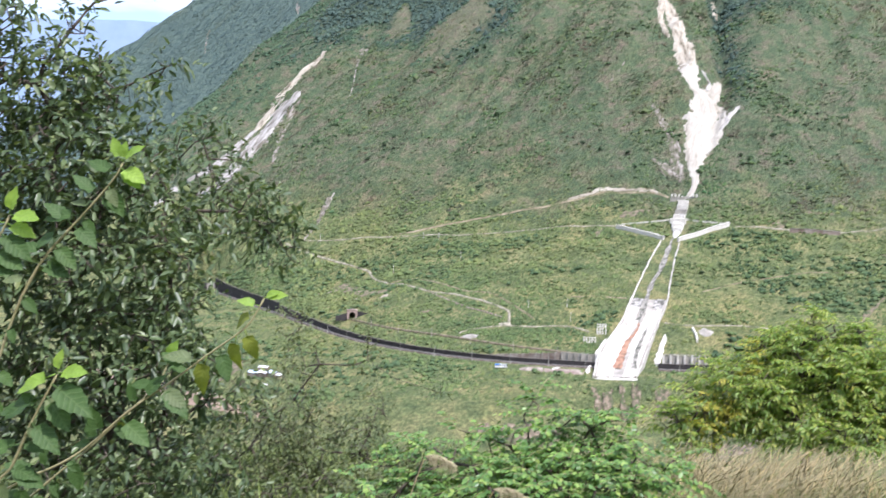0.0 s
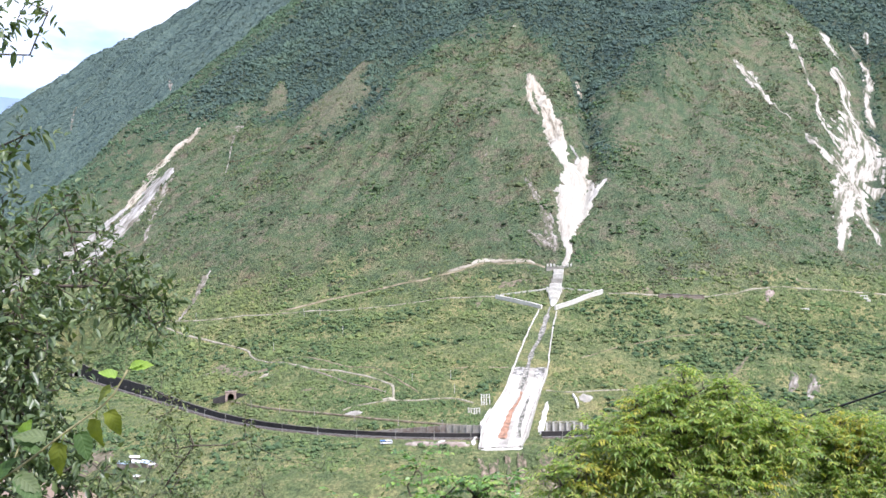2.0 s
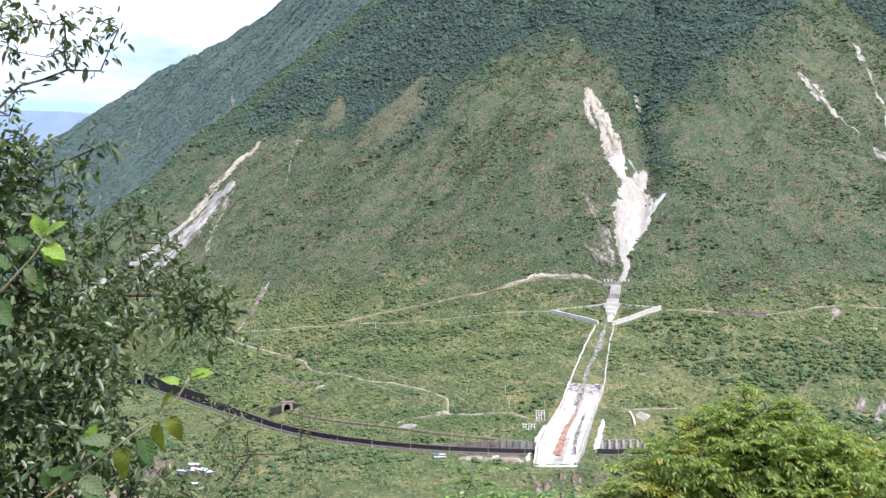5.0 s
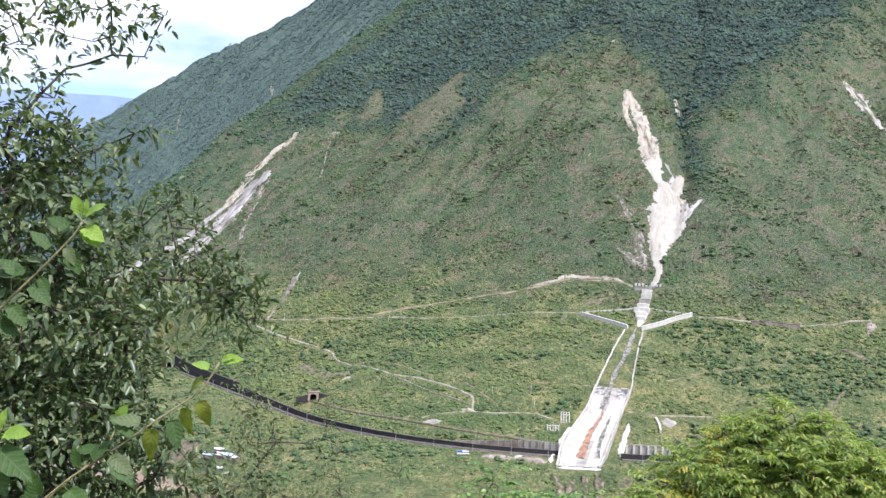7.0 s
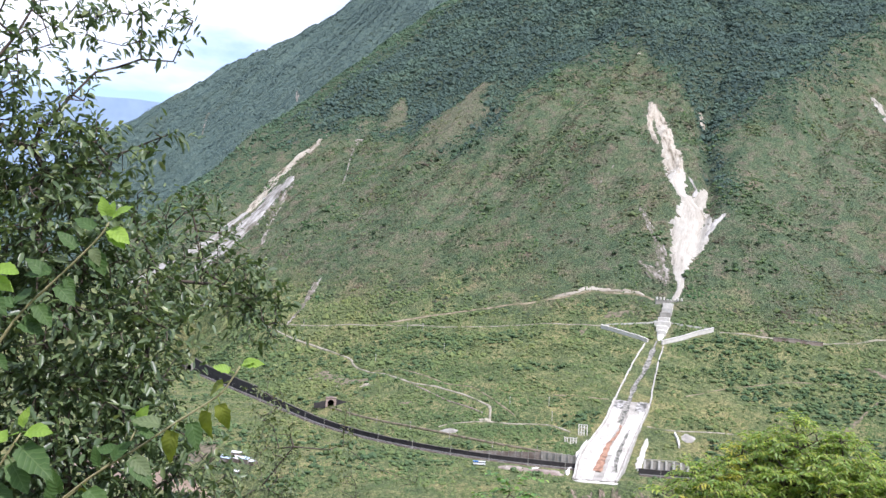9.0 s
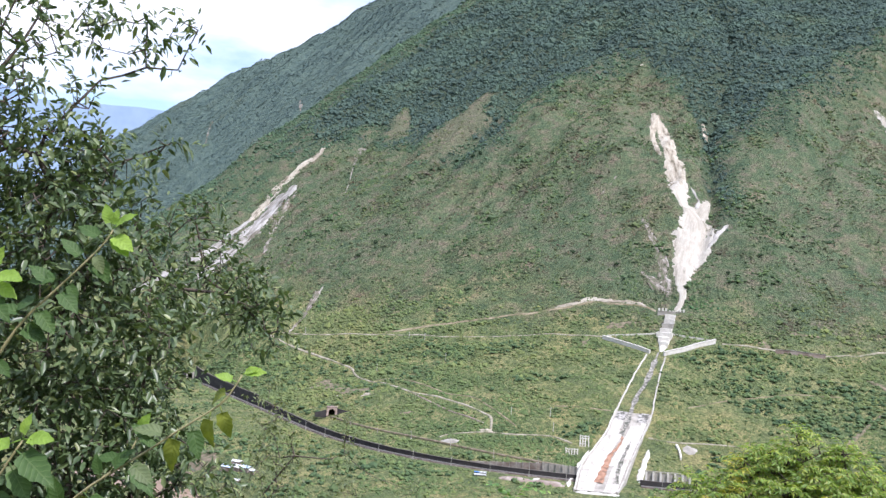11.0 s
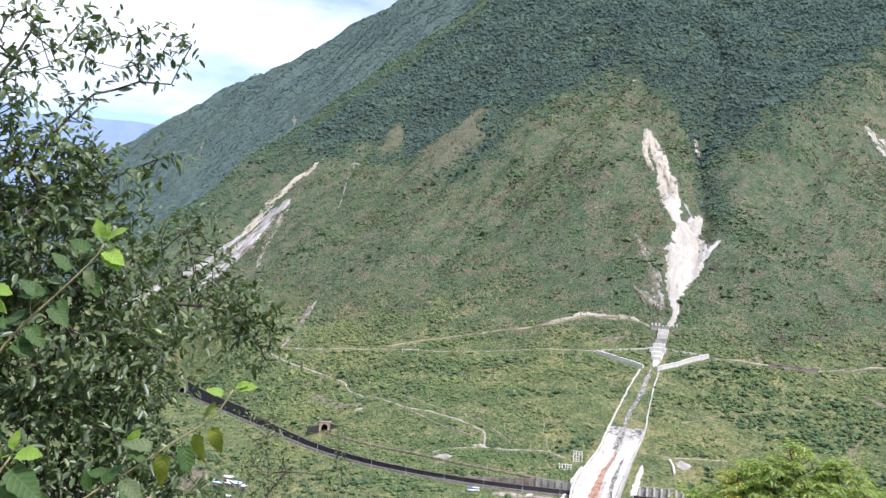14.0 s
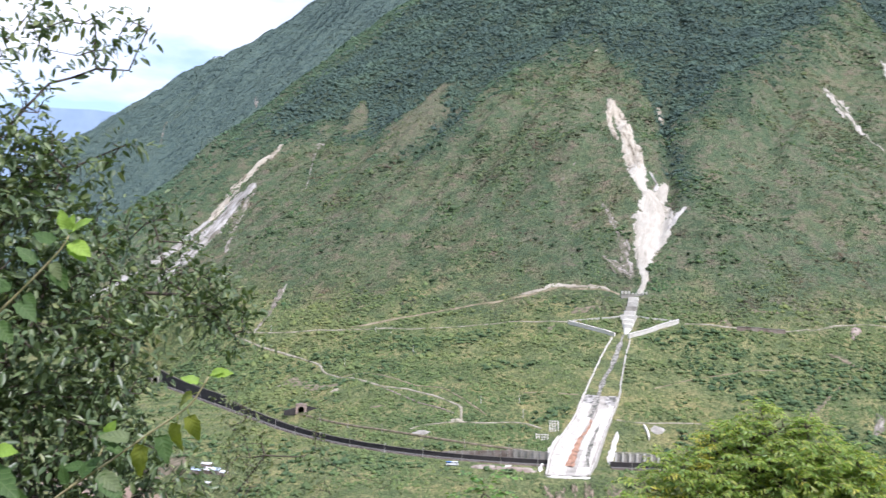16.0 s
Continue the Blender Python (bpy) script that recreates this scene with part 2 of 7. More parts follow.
# hillside: grass, herbs, bare olive-brown patches; the darkened woods' floor, the haze-tinted ridge and the lush lower
# fan by the land's own zones
def hillside():
    m, nt, p = material("hillside_grass")
    v = coord(nt)
    broad, mid, fine = noise_out(nt, v, 0.008, 5), noise_out(nt, v, 0.045, 7, 0.65), noise_out(nt, v, 0.33, 7, 0.72)
    upper = ramp_node(nt, mid, [(0.36, (0.067, 0.099, 0.058)), (0.47, (0.089, 0.117, 0.066)), (0.57, (0.126, 0.128, 0.085)), (0.66, (0.144, 0.124, 0.092))])
    lush = ramp_node(nt, mid, [(0.40, (0.098, 0.126, 0.060)), (0.5, (0.142, 0.164, 0.075)), (0.60, (0.201, 0.198, 0.096))])
    zone = nt.nodes.new("ShaderNodeAttribute")
    zone.attribute_name = "lush"
    c = mix(nt, zone.outputs["Fac"], upper, lush)
    c = mix(nt, 0.36, c, ramp_node(nt, broad, [(0.36, (0.66, 0.82, 0.8)), (0.5, (1.0, 1.0, 1.0)), (0.63, (1.34, 1.16, 1.06))]), "MULTIPLY")
    # woods' floor colour, darkened to match the shading between the crowns
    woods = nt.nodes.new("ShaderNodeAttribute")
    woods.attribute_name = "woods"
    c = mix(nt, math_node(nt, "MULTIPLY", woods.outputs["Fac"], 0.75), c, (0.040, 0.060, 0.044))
    # ridge ground takes the painted haze tint of the woods on it
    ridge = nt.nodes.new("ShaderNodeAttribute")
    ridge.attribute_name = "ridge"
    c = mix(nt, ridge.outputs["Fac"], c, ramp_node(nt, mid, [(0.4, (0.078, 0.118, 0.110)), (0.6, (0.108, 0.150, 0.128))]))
    dry = nt.nodes.new("ShaderNodeAttribute")
    dry.attribute_name = "dry"
    c = mix(nt, math_node(nt, "MULTIPLY", dry.outputs["Fac"], 0.5), c, (0.142, 0.126, 0.092))
    c = mix(nt, 0.65, c, ramp_node(nt, fine, [(0.38, (0.30, 0.37, 0.33)), (0.5, (0.86, 0.87, 0.85)), (0.61, (1.7, 1.62, 1.42))]), "MULTIPLY")
    nt.links.new(c, p.inputs["Base Color"])
    p.inputs["Roughness"].default_value = 0.95
    p.inputs["Specular IOR Level"].default_value = 0.1
    bump(nt, p, fine, 1.0, 2.6)
    return m


M_HILL = hillside()
M_SHRUB = speckled("shrub_foliage", [(0.3, (0.098, 0.136, 0.062)), (0.45, (0.123, 0.164, 0.071)), (0.58, (0.140, 0.188, 0.075)), (0.75, (0.182, 0.206, 0.094))], 0.03, 0.9, 16, 0.45, 0.3, island=True, spec=0.15, vary=0.5, drift=0.4)
M_UPLAND = speckled("upland_foliage", [(0.34, (0.106, 0.094, 0.071)), (0.43, (0.092, 0.107, 0.065)), (0.52, (0.097, 0.131, 0.070)), (0.62, (0.103, 0.149, 0.070)), (0.74, (0.062, 0.139, 0.065))], 0.03, 0.9, 12, 0.45, 0.3, island=True, spec=0.12, vary=0.7, drift=0.5)
M_CREST = speckled("crest_scrub", [(0.35, (0.062, 0.104, 0.070)), (0.5, (0.076, 0.126, 0.078)), (0.65, (0.092, 0.146, 0.086))], 0.03, 0.9, 12, 0.4, 0.3, island=True, spec=0.15, vary=0.55)
# aerial haze is put into the base colours of both forests as extra blue
M_FOREST = speckled("haze_tinted_foliage", [(0.3, (0.058, 0.090, 0.080)), (0.5, (0.068, 0.106, 0.088)), (0.62, (0.080, 0.124, 0.094)), (0.75, (0.100, 0.144, 0.096))], 0.008, 0.9, 30, 0.35, 0.5, island=True, spec=0.15, vary=0.4)
M_FARFOREST = speckled("haze_tinted_far_forest", [(0.32, (0.066, 0.103, 0.102)), (0.46, (0.082, 0.123, 0.117)), (0.58, (0.098, 0.142, 0.122)), (0.72, (0.132, 0.166, 0.128))], 0.006, 0.9, 30, 0.3, 0.4, island=True, spec=0.1, vary=0.25)
M_BUSH = speckled("bush_foliage", [(0.3, (0.070, 0.118, 0.062)), (0.6, (0.104, 0.158, 0.074))], 0.05, 0.9, 20, 0.5, 0.3, island=True, spec=0.15, vary=0.8)
M_SCREE = speckled("pale_scree", [(0.33, (0.14, 0.12, 0.08)), (0.41, (0.28, 0.24, 0.18)), (0.50, (0.42, 0.375, 0.295)), (0.64, (0.50, 0.46, 0.375))], 0.16, 0.95, 5, 0.55, 0.5, stretch=(1, 0.22, 1), flow=True)
M_WHITESCREE = speckled("washed_white_scree", [(0.28, (0.22, 0.19, 0.145)), (0.38, (0.37, 0.34, 0.28)), (0.50, (0.44, 0.41, 0.345)), (0.66, (0.49, 0.46, 0.395))], 0.14, 0.95, 7, 0.45, 0.3, stretch=(1, 0.16, 1), flow=True)
M_BRAID = speckled("braided_debris", [(0.38, (0.085, 0.105, 0.055)), (0.45, (0.17, 0.16, 0.115)), (0.50, (0.36, 0.33, 0.275)), (0.62, (0.47, 0.44, 0.38))], 0.16, 0.95, 4, 0.4, 0.5, stretch=(1, 0.14, 1), flow=True)
M_ROCKY = speckled("grey_rubble", [(0.35, (0.13, 0.115, 0.085)), (0.45, (0.27, 0.25, 0.215)), (0.55, (0.40, 0.38, 0.345)), (0.68, (0.49, 0.47, 0.43))], 0.15, 0.9, 6, 0.6, 0.4, stretch=(1, 0.2, 1), flow=True)
M_DIRT = speckled("track_dirt", [(0.38, (0.12, 0.14, 0.06)), (0.5, (0.25, 0.21, 0.135)), (0.65, (0.38, 0.325, 0.22))], 0.06, 0.95, 8, 0.4, 0.1)
M_TRACK_PALE = speckled("pale_gravel", [(0.36, (0.12, 0.145, 0.07)), (0.47, (0.26, 0.24, 0.17)), (0.6, (0.40, 0.365, 0.28))], 0.10, 0.95, 8, 0.4, 0.1)
M_BARE = speckled("eroded_rock", [(0.38, (0.085, 0.105, 0.05)), (0.50, (0.17, 0.15, 0.115)), (0.58, (0.30, 0.27, 0.23)), (0.68, (0.40, 0.37, 0.33))], 0.2, 0.95, 5, 0.5, 0.6, stretch=(1, 0.3, 1), flow=True)
M_CONC = speckled("weathered_concrete", [(0.3, (0.25, 0.235, 0.20)), (0.6, (0.42, 0.395, 0.345))], 0.12, 0.85, 10, 0.35, 0.05)
M_DARKWALL = speckled("dark_stone_wall", [(0.3, (0.030, 0.028, 0.028)), (0.6, (0.055, 0.05, 0.048))], 0.2, 0.9, 10, 0.4, 0.05)
M_CONC_LIGHT = speckled("whitewashed_concrete", [(0.3, (0.53, 0.50, 0.44)), (0.5, (0.64, 0.61, 0.545)), (0.7, (0.72, 0.69, 0.625))], 0.25, 0.85, 8, 0.3, 0.03)
M_SLAB = speckled("bleached_slab", [(0.3, (0.36, 0.335, 0.29)), (0.42, (0.53, 0.505, 0.445)), (0.6, (0.64, 0.615, 0.555))], 0.18, 0.8, 7, 0.45, 0.03, stretch=(1, 0.3, 1), pieces=0.45)
M_SLAB_OLD = speckled("mossy_slab", [(0.40, (0.10, 0.10, 0.085)), (0.49, (0.30, 0.29, 0.265)), (0.6, (0.46, 0.45, 0.42))], 0.3, 0.85, 6, 0.3, 0.04, pieces=0.5)
M_OLDCONC = speckled("old_concrete", [(0.3, (0.17, 0.125, 0.10)), (0.5, (0.28, 0.225, 0.19)), (0.7, (0.42, 0.38, 0.335))], 0.12, 0.9, 10, 0.45, 0.05, pieces=0.5)
M_BROWNSTONE = speckled("reddish_stone", [(0.3, (0.30, 0.215, 0.175)), (0.6, (0.45, 0.35, 0.295))], 0.3, 0.9, 8, 0.35, 0.05)
M_STREAM = speckled("stream_stones", [(0.36, (0.075, 0.08, 0.06)), (0.46, (0.17, 0.165, 0.135)), (0.56, (0.30, 0.285, 0.245)), (0.68, (0.44, 0.42, 0.37))], 0.35, 0.8, 6, 0.4, 0.1)
M_RUST = speckled("rust_mud", [(0.36, (0.16, 0.11, 0.085)), (0.46, (0.30, 0.16, 0.10)), (0.6, (0.42, 0.25, 0.165))], 0.3, 0.8, 6, 0.4, 0.05)
M_CLIFF = speckled("pinkish_cliff", [(0.40, (0.085, 0.105, 0.05)), (0.50, (0.15, 0.125, 0.085)), (0.58, (0.25, 0.20, 0.145)), (0.70, (0.34, 0.285, 0.215))], 0.3, 0.95, 5, 0.5, 0.3, stretch=(1, 1, 0.2))
M_SOIL = speckled("brown_soil", [(0.38, (0.09, 0.105, 0.048)), (0.48, (0.155, 0.13, 0.085)), (0.65, (0.25, 0.205, 0.145))], 0.2, 0.95, 6, 0.45, 0.2)
M_BALLAST = speckled("ballast", [(0.3, (0.075, 0.066, 0.06)), (0.6, (0.14, 0.125, 0.11))], 0.3, 0.95, 12, 0.4, 0.1)
M_STEEL = speckled("dull_steel", [(0.3, (0.22, 0.21, 0.20)), (0.6, (0.32, 0.31, 0.30))], 1.5, 0.5, 8, 0.2, 0.005)
M_WHITE = speckled("white_paint", [(0.3, (0.72, 0.73, 0.74)), (0.6, (0.82, 0.82, 0.82))], 0.6, 0.45, 8, 0.12, 0.004, spec=0.5)
M_BLUE = speckled("blue_paint", [(0.3, (0.03, 0.16, 0.50)), (0.6, (0.05, 0.22, 0.60))], 0.6, 0.4, 8, 0.12, 0.004, spec=0.5)
M_ROOFBLUE = speckled("pale_blue_metal", [(0.3, (0.45, 0.58, 0.75)), (0.6, (0.62, 0.72, 0.84))], 0.4, 0.45, 8, 0.2, 0.01, spec=0.5)
M_GLASSDARK = speckled("tinted_glass", [(0.3, (0.02, 0.025, 0.03)), (0.6, (0.03, 0.035, 0.04))], 0.5, 0.12, 4, 0.1, 0.001, spec=0.5)
M_RUBBER = speckled("tyre_rubber", [(0.3, (0.02, 0.02, 0.02)), (0.6, (0.035, 0.035, 0.035))], 3, 0.8, 6, 0.2, 0.003)
M_RIVER = speckled("muddy_river", [(0.3, (0.24, 0.16, 0.11)), (0.6, (0.30, 0.21, 0.15))], 0.03, 0.35, 6, 0.15, 0.1)
# blue base colour and faint emission stand in for the haze of distance
M_RANGE = speckled("hazed_distant_forest", [(0.3, (0.16, 0.22, 0.31)), (0.6, (0.20, 0.26, 0.35))], 0.004, 0.95, 6, 0.15, 1.0, spec=0.0)
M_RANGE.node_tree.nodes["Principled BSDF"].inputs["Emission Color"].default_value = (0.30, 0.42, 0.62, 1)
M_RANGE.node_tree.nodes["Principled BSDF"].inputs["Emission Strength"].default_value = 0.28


# ---------------------------------------------------------------- mesh helpers
def grid_faces(nu, nv):
    i = np.arange((nu - 1) * (nv - 1))
    a = (i // (nv - 1)) * nv + i % (nv - 1)
    return np.stack([a, a + 1, a + nv + 1, a + nv], 1)


def fast_mesh(name, verts, faces, mat, smooth=False):
    """Large meshes, from arrays with faces of one size."""
    me = bpy.data.meshes.new(name)
    n, k = faces.shape
    me.vertices.add(len(verts))
    me.vertices.foreach_set("co", np.ascontiguousarray(verts, np.float32).ravel())
    me.loops.add(n * k)
    me.loops.foreach_set("vertex_index", np.ascontiguousarray(faces, np.int32).ravel())
    me.polygons.add(n)
    me.polygons.foreach_set("loop_start", np.arange(0, n * k, k, dtype=np.int32))
    me.polygons.foreach_set("use_smooth", np.full(n, smooth))
    me.materials.append(mat)
    me.update(calc_edges=True)
    me.validate()
    return me


def part(name, bm, mat, parent, label=""):
    me = bpy.data.meshes.new(name)
    bm.to_mesh(me)
    bm.free()
    me.materials.append(mat)
    ob = new(name, me)
    ob.parent = parent
    return tagged(ob, label)


# ---------------------------------------------------------------- ground
def ground():
    ang = np.concatenate([np.arange(-180, -44, 4.0), np.arange(-44, 44, 0.2), np.arange(44, 181, 4.0)])
    ang[-1] = 180.0
    rad = np.concatenate([np.geomspace(0.02, 30, 64), np.geomspace(32, 600, 60), np.arange(606, 1100, 4.0), np.geomspace(1104, 2400, 140), np.geomspace(2420, 4850, 90)])
    A, Rr = np.meshgrid(np.radians(ang), rad, indexing="ij")
    x, y = Rr * np.sin(A), Rr * np.cos(A)
    v = np.stack([x, y, land(x, y)], -1).reshape(-1, 3)
    f = grid_faces(len(ang), len(rad))[:, ::-1]
    me = fast_mesh("ground", v, f, M_HILL, True)
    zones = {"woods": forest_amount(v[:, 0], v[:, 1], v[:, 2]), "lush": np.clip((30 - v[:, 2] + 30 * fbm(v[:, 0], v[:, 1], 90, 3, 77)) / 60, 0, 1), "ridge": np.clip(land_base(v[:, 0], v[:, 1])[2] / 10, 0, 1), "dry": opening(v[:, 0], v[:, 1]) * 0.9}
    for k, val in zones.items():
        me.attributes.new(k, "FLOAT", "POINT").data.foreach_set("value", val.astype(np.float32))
    tagged(new("ground", me), "green mountainside of grass and herbs falling to a river gorge", "ground", kind="structure")


ground()


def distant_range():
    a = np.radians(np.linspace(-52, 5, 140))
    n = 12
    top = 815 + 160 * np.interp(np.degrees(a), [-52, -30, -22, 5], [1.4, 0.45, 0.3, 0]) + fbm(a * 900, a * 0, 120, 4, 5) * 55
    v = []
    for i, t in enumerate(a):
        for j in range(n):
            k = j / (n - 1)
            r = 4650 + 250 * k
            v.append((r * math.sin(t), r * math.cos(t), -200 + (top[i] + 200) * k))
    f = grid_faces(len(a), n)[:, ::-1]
    tagged(new("distant_ridge", fast_mesh("distant_ridge", np.array(v), f, M_RANGE, True)), "forested ridge across the far valley, blue haze put into its colour and glow", "mountain", kind="structure")


distant_range()


# ---------------------------------------------------------------- plan of the far slope
SCARS = {
    "main_left": [(233, 1576, 3.3), (232, 1538, 6.4), (225, 1505, 5.2), (223, 1473, 4.6), (222, 1426, 3.9), (224, 1401, 1.9)],
    "main_right": [(237, 1562, 3.8), (242, 1543, 8.1), (245, 1525, 10.6), (241, 1445, 10.5), (242, 1405, 11.7), (242, 1374, 14.2), (242, 1348, 14.0), (240, 1311, 14.9)],
    "main_body": [(240, 1339, 12.9), (242, 1309, 15.3), (241, 1290, 9.8), (244, 1275, 10.5), (253, 1261, 18.2), (259, 1252, 20.7), (253, 1226, 22.4), (244, 1199, 25.1), (236, 1179, 23.5), (227, 1156, 17.8), (218, 1123, 12.3), (212, 1097, 8.6), (210, 1076, 4.4), (204, 1059, 4.0), (196, 1046, 4.3)],
    "arm": [(291, 1326, 2.8), (277, 1290, 6.2), (262, 1263, 8.7)],
    "arm_thin": [(298, 1230, 1.3), (284, 1211, 3.4), (272, 1196, 4.1), (259, 1183, 4.1)],
    "l_white": [(-449, 1637, 4.8), (-454, 1613, 14.3), (-466, 1605, 18.9), (-475, 1590, 20.3), (-477, 1543, 18.2), (-483, 1508, 17.9), (-491, 1475, 17.5), (-502, 1438, 15.8), (-513, 1405, 16.8), (-527, 1379, 13.9), (-549, 1364, 11.1)],
    "small": [(-286, 1257, 1.7), (-289, 1242, 3.9), (-292, 1217, 3.8), (-295, 1199, 2.9), (-297, 1180, 1.5), (-307, 1154, 0.8)],
    "main_cheek": [(263, 1328, 1.8), (266, 1313, 2.3), (268, 1296, 1.8), (261, 1276, 2.6)],
    "l_lower": [(-508, 1564, 5.5), (-520, 1532, 9.5), (-533, 1491, 12.0), (-551, 1458, 11.8), (-580, 1432, 10.4), (-615, 1402, 10.2), (-648, 1380, 7.6)],
    "r_upper": [(665, 1658, 2.5), (666, 1630, 9.7), (669, 1601, 10.7), (666, 1556, 8.1), (665, 1525, 5.7), (661, 1470, 3.3), (663, 1435, 2.7), (670, 1423, 2.1)],
    "r_top": [(849, 1843, 2.8), (853, 1820, 4.2), (820, 1740, 4.0), (808, 1701, 5.2)],
    "r_thin": [(811, 1686, 2.6), (804, 1657, 3.8), (794, 1623, 3.1), (783, 1592, 3.0), (782, 1569, 2.4), (771, 1533, 2.9), (746, 1484, 3.4), (734, 1445, 4.4), (719, 1388, 3.2), (721, 1357, 3.1)],
    "r_head": [(946, 1867, 4.4), (939, 1824, 7.1), (903, 1726, 5.4), (905, 1708, 6.6)],
    "r_neck": [(858, 1652, 7.7), (863, 1640, 15.2), (866, 1624, 11.3), (862, 1605, 7.5), (851, 1582, 7.3), (841, 1553, 9.6), (833, 1517, 10.6)],
    "r_edge": [(992, 1824, 2.1), (997, 1807, 3.5), (1000, 1790, 4.2), (988, 1747, 6.9), (950, 1676, 7.9), (910, 1610, 5.0), (878, 1551, 4.8), (864, 1513, 7.1)],
    "r_spot": [(1056, 1874, 3.0), (1043, 1848, 4.4), (1029, 1817, 2.2)],
    "r_mid": [(679, 1398, 2.1), (670, 1356, 5.1), (672, 1326, 8.0), (681, 1312, 11.0), (691, 1303, 11.9), (700, 1290, 11.9), (692, 1256, 6.8)],
    "r_fan": [(833, 1534, 8.3), (809, 1472, 22.8), (790, 1425, 35.3), (766, 1378, 38.3), (721, 1315, 30.3), (680, 1259, 21.2), (628, 1180, 11.7), (592, 1118, 6.8), (573, 1086, 4.1)],
    "r_low": [(701, 1269, 5.9), (677, 1217, 4.7), (664, 1182, 5.5), (658, 1149, 5.3), (645, 1123, 3.5)],
}
BARE = {
    "main_side": [(179, 1252, 1.9), (184, 1211, 3.0), (190, 1174, 4.3), (193, 1142, 5.6), (194, 1108, 6.8), (196, 1076, 4.0)],
    "main_low": [(160, 1133, 1.4), (173, 1115, 5.5), (185, 1098, 7.4), (195, 1073, 4.0)],
    "streak": [(118, 1311, 0.9), (136, 1340, 1.1), (154, 1366, 0.7)],
    "ridge_streak": [(-800, 2885, 2.4), (-773, 2805, 4.3), (-761, 2774, 2.1)],
    "ridge_streak_low": [(-1252, 3266, 2.3), (-1260, 3258, 3.7), (-1181, 3023, 2.2)],
    "cut_bank": [(170, 1059, 1.5), (150, 1071, 2.6), (122, 1079, 3.2), (99, 1089, 3.2), (76, 1086, 2.6), (50, 1084, 1.5)],
    "l_brown": [(-429, 1809, 3.8), (-433, 1751, 6.1), (-452, 1733, 7.3), (-469, 1715, 8.4), (-485, 1692, 9.5), (-492, 1651, 10.5), (-498, 1620, 10.3), (-507, 1592, 9.0), (-511, 1549, 6.6)],
    "l_slip": [(-352, 1764, 4.9), (-341, 1746, 6.1), (-343, 1701, 3.5), (-335, 1633, 1.7), (-330, 1577, 1.3), (-331, 1553, 1.6)],
    "l_fringe": [(-440, 1604, 4.5), (-442, 1559, 6.6), (-445, 1510, 6.4), (-431, 1434, 4.0), (-423, 1387, 2.9)],
}
ROADS = {
    "right": ([(238, 982), (268, 980), (295, 976), (348, 976), (376, 981), (382, 979), (418, 988), (465, 994), (505, 994), (537, 992), (573, 984), (640, 950)], 2.4),
    "left": ([(109, 1003), (71, 1016), (17, 1037), (-61, 1059), (-133, 1088), (-219, 1120), (-282, 1143), (-319, 1157)], 1.9),
    "upper": ([(174, 1052), (161, 1063), (122, 1073), (99, 1083), (76, 1080), (18, 1080), (-55, 1093), (-114, 1098), (-165, 1104)], 1.3),
    "middle": ([(-335, 1159), (-319, 1144), (-285, 1116), (-241, 1082), (-196, 1038), (-182, 1009), (-150, 962), (-106, 905), (-71, 877), (-67, 873), (-41, 850), (-20, 824), (-14, 814), (-13, 787)], 2.6),
    "branch": ([(-152, 973), (-130, 961), (-104, 934), (-70, 891), (-61, 882), (-37, 867), (-20, 846), (-5, 821), (10, 796)], 1.5),
    "low": ([(-59, 776), (-48, 781), (-17, 784), (9, 780), (34, 778), (44, 775), (60, 763)], 1.8),
    "foot": ([(129, 780), (143, 776), (170, 778), (198, 779), (215, 776), (230, 772)], 1.9),
    "faint": ([(176, 846), (224, 870), (282, 892), (336, 895)], 0.8),
    "terrace": ([(47, 838), (72, 833), (100, 831)], 1.0),
}


def smooth_line(pts, step):
    """Catmull-Rom through the points, evenly stepped; all columns are carried along."""
    p = np.array(pts, float)
    p = np.vstack([2 * p[0] - p[1], p, 2 * p[-1] - p[-2]])
    out = []
    for i in range(1, len(p) - 2):
        n = max(2, int(np.linalg.norm(p[i + 1, :2] - p[i, :2]) / step))
        t = np.linspace(0, 1, n, endpoint=False)[:, None]
        a, b, c, d = p[i - 1], p[i], p[i + 1], p[i + 2]
        out.append(0.5 * (2 * b + (c - a) * t + (2 * a - 5 * b + 4 * c - d) * t ** 2 + (3 * b - a - 3 * c + d) * t ** 3))
    return np.vstack(out + [p[-2:-1]])


def side_vectors(line):
    t = np.gradient(line[:, :2], axis=0)
    t /= np.linalg.norm(t, axis=1)[:, None] + 1e-9
    return np.stack([-t[:, 1], t[:, 0]], 1)


